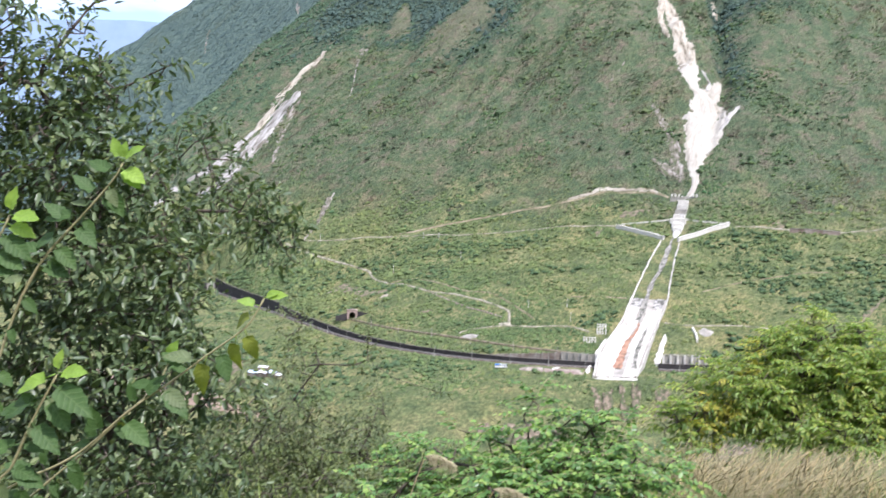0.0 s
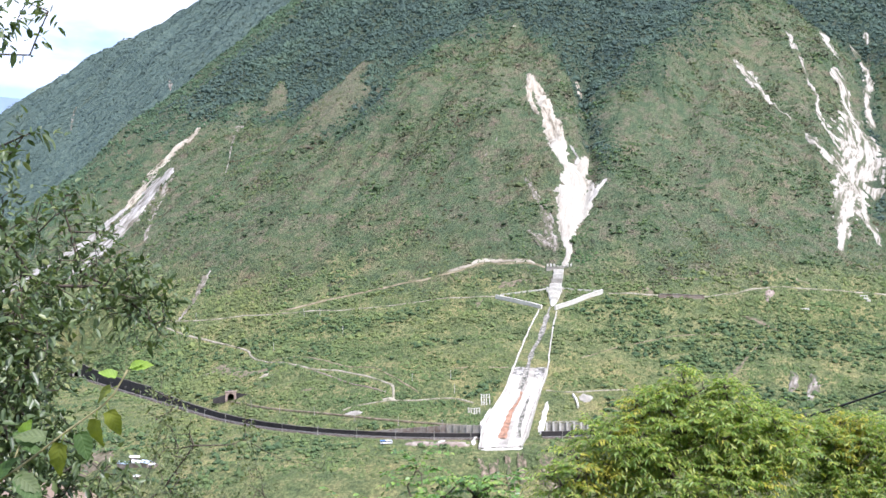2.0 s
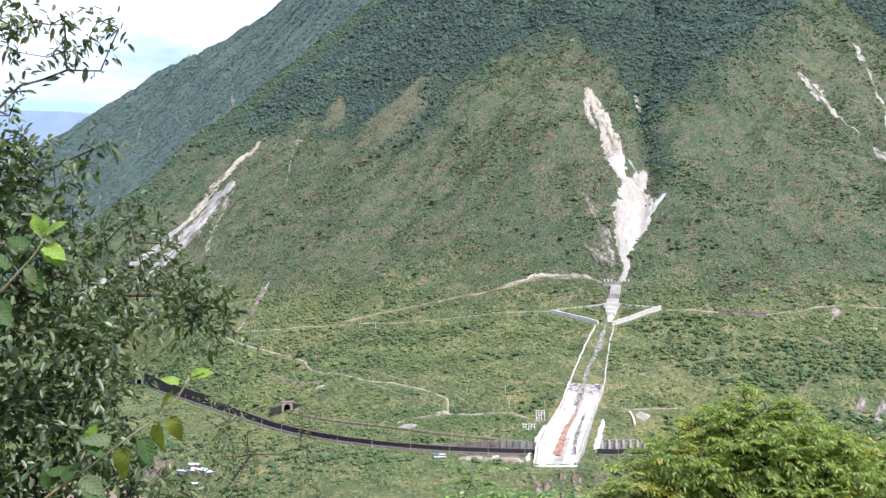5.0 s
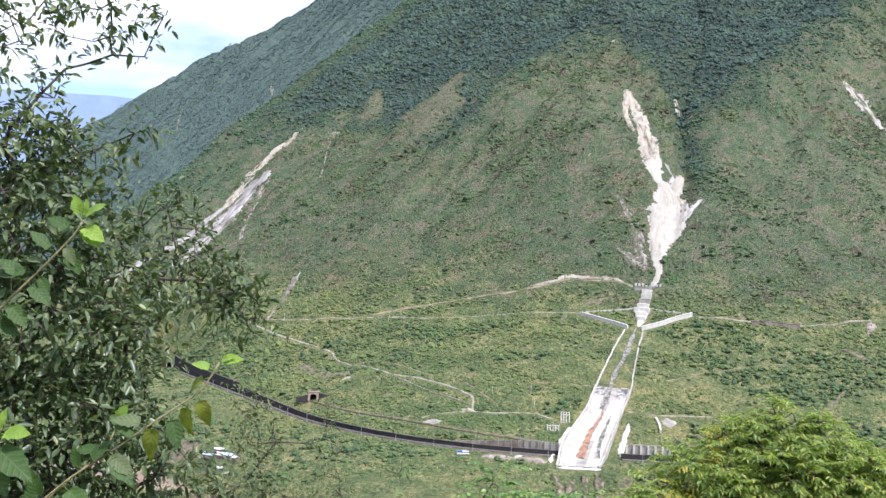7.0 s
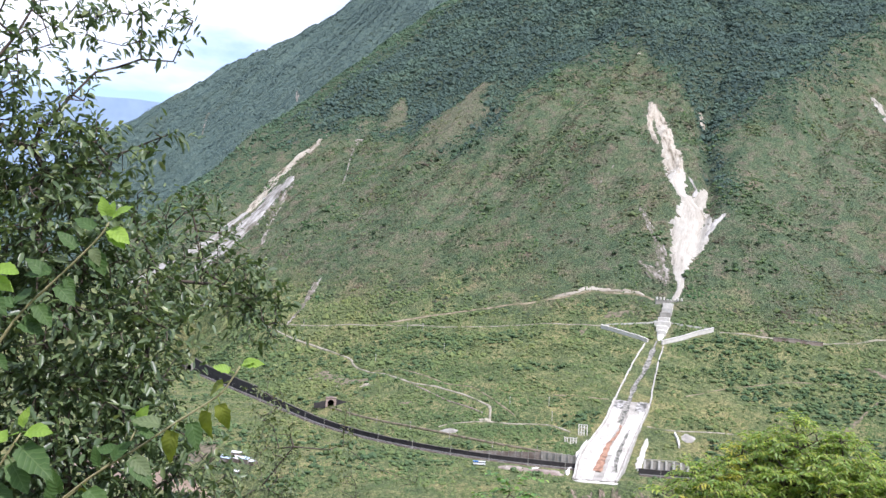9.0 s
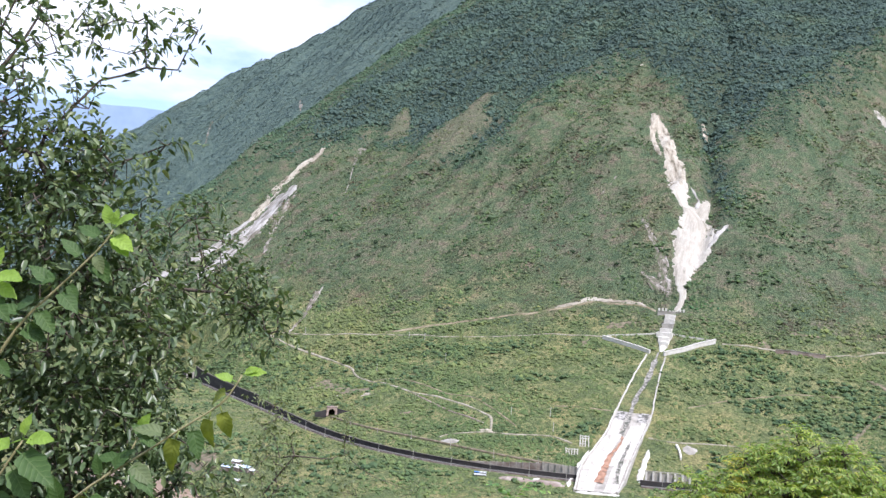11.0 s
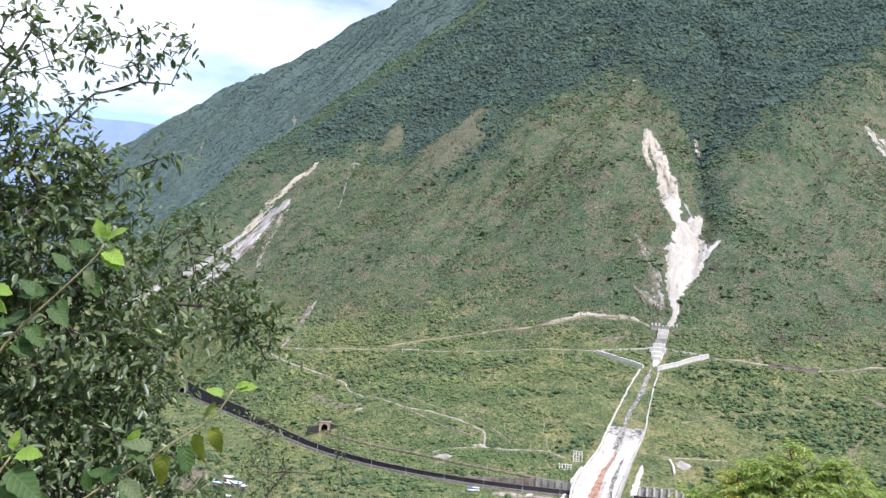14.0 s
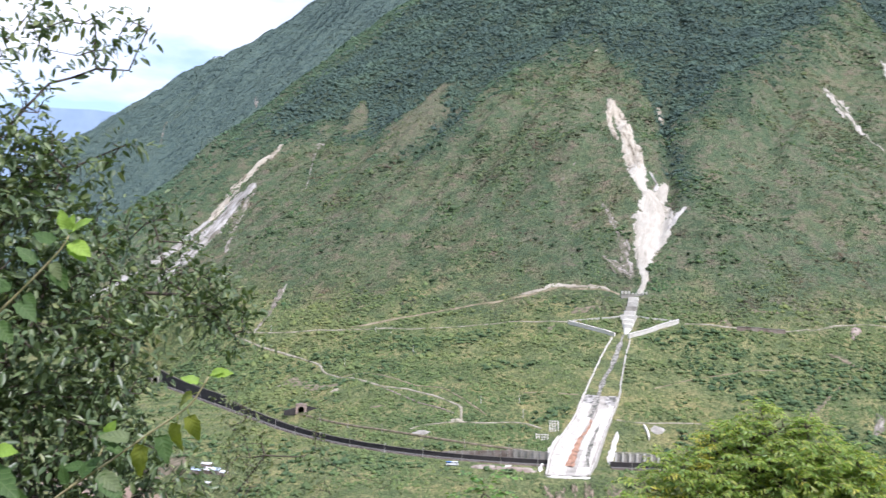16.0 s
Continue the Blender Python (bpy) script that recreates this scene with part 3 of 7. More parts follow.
def slope_sheet(pts, mat, name, label, category, rugged=1.0, seed=0, lift=1.0, grain=8):
    """A bare sheet of debris lying on the slope, with a torn edge."""
    line = smooth_line(pts, 2.0)
    s = side_vectors(line)
    n = 25
    v = np.linspace(-1.45, 1.45, n)
    w = np.maximum(line[:, 2], 0.8)
    x = line[:, 0, None] + s[:, 0, None] * v * w[:, None]
    y = line[:, 1, None] + s[:, 1, None] * v * w[:, None]
    edge = lift * (1.15 - 1.25 * np.abs(v) ** 3)[None, :] + rugged * (fbm(x, y, grain, 3, seed + 50, 0.5) * (0.08 + 1.15 * np.abs(v) ** 1.5) + fbm(x, y, 4, 2, seed + 70) * 0.14)
    ends = np.clip(np.minimum(np.arange(len(line)), np.arange(len(line))[::-1]) / 3.0, 0, 1)
    z = land(x, y) + edge - (1 - ends)[:, None] * 1.5
    f = grid_faces(len(line), n)
    me = fast_mesh(name, np.stack([x, y, z], -1).reshape(-1, 3), f, mat, False)
    run = np.stack([v * w[:, None], np.repeat(2.0 * np.arange(len(line))[:, None], n, 1), np.full(x.shape, 37.0 * seed)], -1)
    me.attributes.new("flow", "FLOAT_VECTOR", "POINT").data.foreach_set("vector", run.astype(np.float32).ravel())
    return tagged(new(name, me), label, category, kind="structure")


for i, (k, pts) in enumerate(SCARS.items()):
    braided, stony = k[:2] == "r_", k in ("l_white", "l_lower", "small", "arm_thin", "main_cheek")
    mat = M_BARE if k == "small" else M_ROCKY if stony else M_WHITESCREE if k in ("main_body", "arm") else M_BRAID if braided else M_SCREE
    slope_sheet(pts, mat, "landslide_scar", "pale bare landslide scar of loose rock debris", "landslide", 2.2 if braided else 2.6 if k == "small" else 1.5 if stony else 0.8, 7 * i, 0.5 if k == "small" else 0.95 if braided else 1.4 if k == "l_white" else 1.0, 11 if braided else 7)
for i, (k, pts) in enumerate(BARE.items()):
    open_soil = k in ("l_brown", "cut_bank")
    slope_sheet(pts, M_SCREE if open_soil else M_BARE, "eroded_ground", "patchy eroded brown and grey rocky ground", "bare ground", 1.5, 7 * i + 100, 1.1 if open_soil else 0.45)


def road(name, pts, width, mat, label, lift=0.7, bank=0.0):
    line = smooth_line(pts, 4.0)
    s = side_vectors(line)
    if bank:
        up = np.sign(land(line[:, 0] + s[:, 0] * 6, line[:, 1] + s[:, 1] * 6) - land(line[:, 0] - s[:, 0] * 6, line[:, 1] - s[:, 1] * 6)).mean()
        s = s * (1 if up > 0 else -1)
    wob = 0.62 * (1 + 0.6 * vnoise(line[:, 0], line[:, 1], 17, 4))
    cols = [(-0.62, -0.7), (-0.5, 0.0), (0.0, 0.05), (0.5, 0.0), (0.62 + 0.35 * bank, bank - 0.7)]
    vs = []
    z0 = land(line[:, 0], line[:, 1])
    for c, h in cols:
        x, y = line[:, 0] + s[:, 0] * c * width * wob, line[:, 1] + s[:, 1] * c * width * wob
        vs.append(np.stack([x, y, np.maximum(z0 * 0.6 + land(x, y) * 0.4, land(x, y)) + lift + h], 1))
    v = np.stack(vs, 1).reshape(-1, 3)
    me = fast_mesh(name, v, grid_faces(len(line), len(cols)), mat, True)
    return tagged(new(name, me), label, "road", kind="structure")


DITCHES = [[(-258, 1003), (-230, 998), (-212, 1007), (-189, 1002)], [(-100, 896), (-72, 859), (-47, 831), (-20, 802)]]
for k, (pts, w) in ROADS.items():
    road("dirt_track", pts, w, M_TRACK_PALE if k in ("right", "left", "foot", "low", "middle") else M_DIRT, "pale unpaved track along the green slope", 0.7, 1.6 if k in ("upper",) else 0.5)
for pts in DITCHES:
    tagged(road("concrete_ditch", pts, 1.4, M_OLDCONC, "grey concrete drainage ditch on the slope", 0.8), category="ditch")


# ---------------------------------------------------------------- small mesh builders
def box(bm, x0, y0, z0, x1, y1, z1, m=None, bevel=0.0):
    g = bmesh.ops.create_cube(bm, size=1.0)["verts"]
    for v in g:
        v.co = Vector((x0 + (v.co.x + 0.5) * (x1 - x0), y0 + (v.co.y + 0.5) * (y1 - y0), z0 + (v.co.z + 0.5) * (z1 - z0)))
    if bevel:
        es = list({e for v in g for e in v.link_edges})
        g = bmesh.ops.bevel(bm, geom=es, offset=bevel, segments=1, affect="EDGES")["verts"]
    if m is not None:
        bmesh.ops.transform(bm, matrix=m, verts=list({v for v in g}))
    return g


def tube(bm, a, b, r0, r1, n=8, cap=True):
    a, b = Vector(a), Vector(b)
    q = (b - a).to_track_quat("Z", "Y").to_matrix()
    rings = []
    for c, r in ((a, r0), (b, r1)):
        rings.append([bm.verts.new(c + q @ Vector((r * math.cos(2 * math.pi * k / n), r * math.sin(2 * math.pi * k / n), 0))) for k in range(n)])
    for k in range(n):
        bm.faces.new((rings[0][k], rings[0][(k + 1) % n], rings[1][(k + 1) % n], rings[1][k]))
    if cap:
        bm.faces.new(rings[1])
        bm.faces.new(rings[0][::-1])
    return rings


def thing(name, label, category, m=None, group="", kind=""):
    ob = new(name)
    ob.empty_display_size = 0.2
    if m is not None:
        ob.matrix_world = m
    return tagged(ob, label, category, group, kind)


def wall_mesh(bm, line, height, thick, sink=2.0, base=None, crown=None):
    """A wall along plan points; line rows are x, y; base: foot heights, else the land's."""
    line = np.array(line, float)
    s = side_vectors(line)
    foot = land(line[:, 0], line[:, 1]) if base is None else np.array(base, float)
    top = foot + height if crown is None else np.array(crown, float)
    rings = []
    for p, q, f, t in zip(line, s, foot, top):
        l, r = p[:2] + q * thick / 2, p[:2] - q * thick / 2
        rings.append([bm.verts.new(c) for c in ((*l, f - sink), (*l, t), (*r, t), (*r, f - sink))])
    for a, b in zip(rings[:-1], rings[1:]):
        for k in range(4):
            bm.faces.new((a[k], a[(k + 1) % 4], b[(k + 1) % 4], b[k]))
    bm.faces.new(rings[0][::-1])
    bm.faces.new(rings[-1])
    bmesh.ops.recalc_face_normals(bm, faces=bm.faces)


def jog(line, amount, seed):
    """Small sideways unevenness of a hand-built line."""
    line = np.array(line, float).copy()
    line[:, 0] += vnoise(line[:, 0], line[:, 1], 9, seed) * amount
    line[:, 1] += vnoise(line[:, 0], line[:, 1], 9, seed + 1) * amount
    return line


# ---------------------------------------------------------------- the debris channel and its dams
CH_L = [(151, 956), (130, 904), (105, 829), (89, 776), (65, 716), (57, 672)]
CH_R = [(170, 948), (157, 904), (138, 824), (126, 786), (111, 740), (90, 672)]


def bed_height(x, y):
    return np.maximum(land(x, y) + 1.2, ramp(y, (668, -142.6), (684, -140.4), (700, -135.5), (830, -97.0), (840, -300)))


def channel():
    top = thing("debris_channel", "white concrete debris-flow channel running down the fan", "channel", pose(88, 716, -131))
    inv = top.matrix_world.inverted()

    def place(name, bm, mat, label="", parent=top):
        bmesh.ops.transform(bm, matrix=inv, verts=bm.verts)
        return part(name, bm, mat, parent, label)

    for pts in (CH_L, CH_R):
        line = jog(smooth_line(pts, 3.0), 0.45, 3)
        low = line[:, 1] < 832
        crown = np.where(low, bed_height(line[:, 0], line[:, 1]) + 1.1, land(line[:, 0], line[:, 1]) + 1.5)
        bm = bmesh.new()
        crown = crown + 0.35 * vnoise(line[:, 0], line[:, 1], 6, 12)
        wall_mesh(bm, line, 2, 1.25, 7.0, crown=crown)
        place("side_wall", bm, M_SLAB, "pale concrete side wall")
    # the paved lower bed, slab by slab
    rows = 17
    left, right = smooth_line(CH_L[2:], 2.0), smooth_line(CH_R[2:], 2.0)
    pick = lambda l, t: np.array([np.interp(t, np.linspace(0, 1, len(l)), l[:, k]) for k in (0, 1)])
    bm = bmesh.new()
    a = [pick(left, t) for t in np.linspace(0, 1, 30)]
    b = [pick(right, t) for t in np.linspace(0, 1, 30)]
    ring = [[bm.verts.new((*p, float(bed_height(p[0], p[1])) - 0.15)) for p in (l, (l + r) / 2, r)] for l, r in zip(a, b)]
    for i in range(len(ring) - 1):
        for k in range(2):
            bm.faces.new((ring[i][k], ring[i][k + 1], ring[i + 1][k + 1], ring[i + 1][k]))
    bmesh.ops.recalc_face_normals(bm, faces=bm.faces)
    place("bed", bm, M_CONC, "stained concrete bed")
    cols = (0.05, 0.19, 0.335, 0.44, 0.56, 0.665, 0.81, 0.95)
    for i in range(rows):
        for k in range(7):
            if k == 3 or (i < 3 and k in (2, 4)) or (i > 11 and k == 4) or (i < 6 and random.random() < 0.16):
                continue
            t0, t1 = i / rows + 0.0006, (i + 1) / rows - 0.0006
            lo, hi = cols[k] + 0.0025, cols[k + 1] - 0.0025
            bm = bmesh.new()
            q = [pick(left, t) * (1 - c) + pick(right, t) * c for t, c in ((t0, lo), (t0, hi), (t1, hi), (t1, lo))]
            h = 0.25 + 0.12 * random.random()
            zs = [float(bed_height(p[0], p[1])) for p in q]
            v0 = [bm.verts.new((*p, z - 0.2)) for p, z in zip(q, zs)]
            v1 = [bm.verts.new((*p, z + h)) for p, z in zip(q, zs)]
            bm.faces.new(v1)
            for j in range(4):
                bm.faces.new((v0[j], v0[(j + 1) % 4], v1[(j + 1) % 4], v1[j]))
            bmesh.ops.recalc_face_normals(bm, faces=bm.faces)
            place("slab", bm, M_SLAB_OLD if i < 2 else M_SLAB)
    # stream of grey water and stones in the upper part
    line = smooth_line([(165, 962), (153, 926), (141, 890), (130, 865), (119, 828), (110, 795), (105, 780)], 3.0)
    bm = bmesh.new()
    s = side_vectors(line)
    w = 2.1 + 1.4 * vnoise(line[:, 0], line[:, 1], 12, 8)
    prev = None
    for p, q, ww in zip(line, s, w):
        z = float(max(land(p[0], p[1]) + 0.5, bed_height(p[0], p[1]) + 0.55 if p[1] < 828 else -999))
        row = [bm.verts.new((*(p + q * c * ww), z + (0.5 if abs(c) == 1 else 0.0))) for c in (-1, 0, 1)]
        if prev:
            for k in range(2):
                bm.faces.new((prev[k], prev[k + 1], row[k + 1], row[k]))
        prev = row
    place("stream_bed", bm, M_STREAM, "grey wet stony stream bed")
    line = smooth_line([(105, 776), (104, 768), (98, 752), (91, 738), (84, 714), (77, 690)], 3.0)
    bm = bmesh.new()
    s = side_vectors(line)
    prev = None
    for i, (p, q) in enumerate(zip(line, s)):
        k = i / len(line)
        ww = 0.6 + 3.2 * k + 0.5 * math.sin(i * 1.7)
        z = float(bed_height(p[0], p[1])) + 0.62
        row = [bm.verts.new((*(p + q * c * ww), z)) for c in (-1, 0, 1)]
        if prev:
            for j in range(2):
                bm.faces.new((prev[j], prev[j + 1], row[j + 1], row[j]))
        prev = row
    place("rust_stain", bm, M_RUST, "rust-orange mud in the middle of the bed")
    line = smooth_line([(112, 768), (106, 750), (101, 734), (95, 712), (91, 690)], 2.0)
    bm = bmesh.new()
    s = side_vectors(line)
    prev = None
    for i, (p, q) in enumerate(zip(line, s)):
        ww = max(0.15, 0.9 + 1.3 * float(vnoise(np.array(p[0] * 3), np.array(p[1]), 9, 6)) + 1.2 * i / len(line))
        z = float(bed_height(p[0], p[1])) + 0.60
        row = [bm.verts.new((*(p + q * c * ww), z)) for c in (-1, 0, 1)]
        if prev:
            for j in range(2):
                bm.faces.new((prev[j], prev[j + 1], row[j + 1], row[j]))
        prev = row
    place("silt_streak", bm, M_STREAM, "grey-brown silt streak on the slabs")
    return top


channel()


def run_wall(name, pts, height, thick, mat, label, category="wall", lift=0.0, step=4.0, cap=0.0, kind=""):
    line = jog(smooth_line(pts, step), 0.15, 5)
    z = land(line[:, 0], line[:, 1]) + lift
    k = len(line) // 2
    ob = thing(name, label, category, pose(line[k, 0], line[k, 1], float(z[k])), kind=kind)
    bm = bmesh.new()
    wall_mesh(bm, line, height, thick, 3.0, base=z)
    bmesh.ops.transform(bm, matrix=ob.matrix_world.inverted(), verts=bm.verts)
    part("wall_body", bm, mat, ob)
    if cap:
        bm = bmesh.new()
        wall_mesh(bm, line, cap, thick + 0.8, 0.0, base=z + height + 0.004)
        bmesh.ops.transform(bm, matrix=ob.matrix_world.inverted(), verts=bm.verts)
        part("coping", bm, M_CONC_LIGHT if mat is M_CONC_LIGHT else M_CONC, ob)
    return ob


run_wall("wing_wall", [(231, 985), (201, 971), (169, 954)], 4.0, 2.4, M_CONC_LIGHT, "white concrete guide wall beside the debris channel", cap=0.5)
run_wall("wing_wall", [(107, 1001), (132, 979), (155, 961)], 3.2, 3.2, M_CONC_LIGHT, "pale grey concrete guide wall beside the debris channel", cap=0.5)
run_wall("low_wall", [(112, 1005), (145, 1004), (170, 1005)], 1.4, 1.6, M_CONC_LIGHT, "low pale concrete wall behind the guide wall")
run_wall("low_wall", [(226, 988), (202, 994), (183, 1002)], 1.4, 1.6, M_CONC_LIGHT, "low pale concrete wall behind the guide wall")


def stepped_neck():
    """The stepped concrete sill between the upper dam and the guide walls."""
    ob = thing("stepped_sill", "stepped white concrete sill under the check dam", "dam", pose(180, 1005, float(land(180, 1005))))
    inv = ob.matrix_world.inverted()
    line = smooth_line([(190, 1041), (185, 1022), (179, 1006), (175, 993), (172, 974)], 1.0)
    n = 7
    for i in range(n):
        a, b = line[int(i * (len(line) - 1) / n)], line[int((i + 1) * (len(line) - 1) / n)]
        mid, d = (a + b) / 2, b - a
        half = (6.0, 6.0, 6.2, 6.6, 9.0, 6.5, 4.5)[i]
        z = float(land(a[0], a[1])) + 1.4
        m = Matrix.Translation((mid[0], mid[1], z)) @ Matrix.Rotation(math.atan2(d[1], d[0]), 4, "Z")
        bm = bmesh.new()
        l = float(np.linalg.norm(d))
        box(bm, -l / 2, -half, -7, l / 2 - 0.1, half, 0.0, inv @ m, 0.15)
        part("step", bm, M_CONC_LIGHT if i not in (2,) else M_CONC, ob)


stepped_neck()


def check_dam():
    ob = thing("check_dam", "concrete check dam with a row of upright teeth", "dam", pose(191, 1046, float(land(191, 1046))))
    inv = ob.matrix_world.inverted()
    bm = bmesh.new()
    z = float(land(191, 1046))
    box(bm, 175, 1044, z - 6, 208, 1047, z + 1.8, inv)
    part("dam_body", bm, M_CONC, ob)
    for i in range(8):
        bm = bmesh.new()
        x = 176.5 + i * 4.2
        if 2 < i < 6:
            h = 3.0
        else:
            h = 5.2
        box(bm, x - 1.0, 1043.4, z + 1.804, x + 1.0, 1045.6, z + h, inv, 0.12)
        part("tooth", bm, M_CONC_LIGHT, ob)


check_dam()


# ---------------------------------------------------------------- the railway
def rail_line(off, x_from, x_to, step=5.0):
    """Plan points at a set distance up from the line, between two x values."""
    out = []
    for x in np.arange(x_from, x_to, step if x_to > x_from else -step):
        y = 640.0
        for _ in range(60):
            y += (off - float(rail_offset(np.array(x), np.array(y)))) * 0.9
        out.append((x, y))
    return np.array(out)


def strip(name, line, width, z, mat, label, category, lip=0.5):
    s = side_vectors(line)
    cols = [(-0.5, -lip), (-0.42, 0.0), (0.42, 0.0), (0.5, -lip)]
    v = np.stack([np.column_stack([line[:, 0] + s[:, 0] * c * width, line[:, 1] + s[:, 1] * c * width, np.full(len(line), z + h)]) for c, h in cols], 1)
    return tagged(new(name, fast_mesh(name, v.reshape(-1, 3), grid_faces(len(line), 4), mat)), label, category, kind="structure")


LEFT_RUN, RIGHT_RUN = rail_line(0, 62, -447), rail_line(0, 112, 172)
for run in (LEFT_RUN, RIGHT_RUN):
    strip("railway_bed", run, 5.0, RAIL_Z + 0.5, M_BALLAST, "grey ballast bed of a single railway line", "railway", 0.8)
    for g in (-0.72, 0.72):
        s = side_vectors(run)
        bm = bmesh.new()
        wall_mesh(bm, run[:, :2] + s * g, 0.16, 0.12, 0.05, base=np.full(len(run), RAIL_Z + 0.55))
        ob = part("rail", bm, M_STEEL, None, "worn steel rail on the ballast bed")
        tagged(ob, category="rail", kind="structure")


def dark_wall(off, xa, xb, h0, h1, label):
    line = rail_line(off, xa, xb, 4.0)
    ob = thing("retaining_wall", label, "wall", pose(line[len(line) // 2][0], line[len(line) // 2][1], RAIL_Z))
    inv = ob.matrix_world.inverted()
    hs = h0 + (h1 - h0) * np.linspace(0, 1, len(line)) ** 4 + 0.25 * vnoise(line[:, 0], line[:, 1], 14, 2)
    bm = bmesh.new()
    wall_mesh(bm, line, 3, 1.4, 1.0, base=np.full(len(line), RAIL_Z), crown=RAIL_Z + hs)
    bmesh.ops.transform(bm, matrix=inv, verts=bm.verts)
    part("wall_body", bm, M_DARKWALL, ob)
    bm = bmesh.new()
    wall_mesh(bm, line, 0.25, 1.8, 0.0, base=RAIL_Z + hs + 0.004)
    bmesh.ops.transform(bm, matrix=inv, verts=bm.verts)
    part("coping", bm, M_BALLAST, ob)
    return ob


dark_wall(4.4, 62, -285, 3.4, 9.0, "long soot-dark stone retaining wall above the railway")
dark_wall(4.4, -286, -440, 12.0, 18.0, "tall soot-dark stone retaining wall rising towards a tunnel")
dark_wall(4.4, 112, 160, 4.0, 4.0, "soot-dark stone retaining wall above the railway")


def verge():
    line = rail_line(-3.6, 62, -443)
    strip("concrete_verge", line, 0.6, RAIL_Z + 0.45, M_OLDCONC, "narrow worn concrete path beside the railway", "path", 1.2)
    line = rail_line(-3.6, 112, 172)
    strip("concrete_verge", line, 0.6, RAIL_Z + 0.45, M_OLDCONC, "narrow worn concrete path beside the railway", "path", 1.2)


verge()


def mast(x, y, z, turn, height=7.5):
    ob = thing("catenary_mast", "slim pale concrete overhead-line mast beside the railway", "mast", pose(x, y, z, 0, 0, turn), group="overhead-line masts")
    bm = bmesh.new()
    tube(bm, (0, 0, -1.0), (0, 0, height), 0.21, 0.15, 8)
    part("post", bm, M_CONC, ob)
    bm = bmesh.new()
    tube(bm, (0, 0, height - 1.6), (0, 2.6, height - 1.0), 0.07, 0.05, 6)
    tube(bm, (0, 0, height - 0.4), (0, 2.6, height - 1.0), 0.05, 0.05, 6)
    part("bracket", bm, M_STEEL, ob)
    bm = bmesh.new()
    box(bm, -0.5, -0.5, -1.2, 0.5, 0.5, 0.35, None, 0.06)
    part("footing", bm, M_CONC, ob)
    return ob


first = None
for off, xs in ((-4.6, (52, 22, -10, -43, -77, -110, -141, -170, -196, -221, -246, -271, -300, -330, -360, -390, -425)), (-4.6, (128, 158))):
    for x in xs:
        p = rail_line(off, x, x - 1)[0]
        q = rail_line(off, x - 3, x - 4)[0]
        turn = math.degrees(math.atan2(q[1] - p[1], q[0] - p[0])) + 180
        m = pose(p[0], p[1], RAIL_Z + 0.4, 0, 0, turn)
        if first is None:
            first = mast(p[0], p[1], RAIL_Z + 0.4, turn)
        else:
            copy_thing(first, m)

# second line, curving into its own tunnel
SIDING = smooth_line([(-179, 865), (-159, 843), (-132, 817), (-98, 791), (-51, 763), (0, 740), (58, 723)], 4.0)


def siding():
    s = side_vectors(SIDING)
    z = land(SIDING[:, 0], SIDING[:, 1]) + 0.9
    cols = [(-1.9, -0.9), (-1.4, 0.0), (1.4, 0.0), (1.9, -0.9)]
    v = np.stack([np.column_stack([SIDING[:, 0] + s[:, 0] * c, SIDING[:, 1] + s[:, 1] * c, z + h]) for c, h in cols], 1)
    tagged(new("siding_bed", fast_mesh("siding_bed", v.reshape(-1, 3), grid_faces(len(SIDING), 4), M_SOIL)), "brown half-overgrown bed of a second railway line", "railway", kind="structure")
    for x, y in ((-152, 831), (-120, 801), (-85, 778), (-47, 754), (-8, 736), (30, 725)):
        copy_thing(first, pose(x, y, float(land(x, y)) + 0.2, 0, 0, 150))


siding()


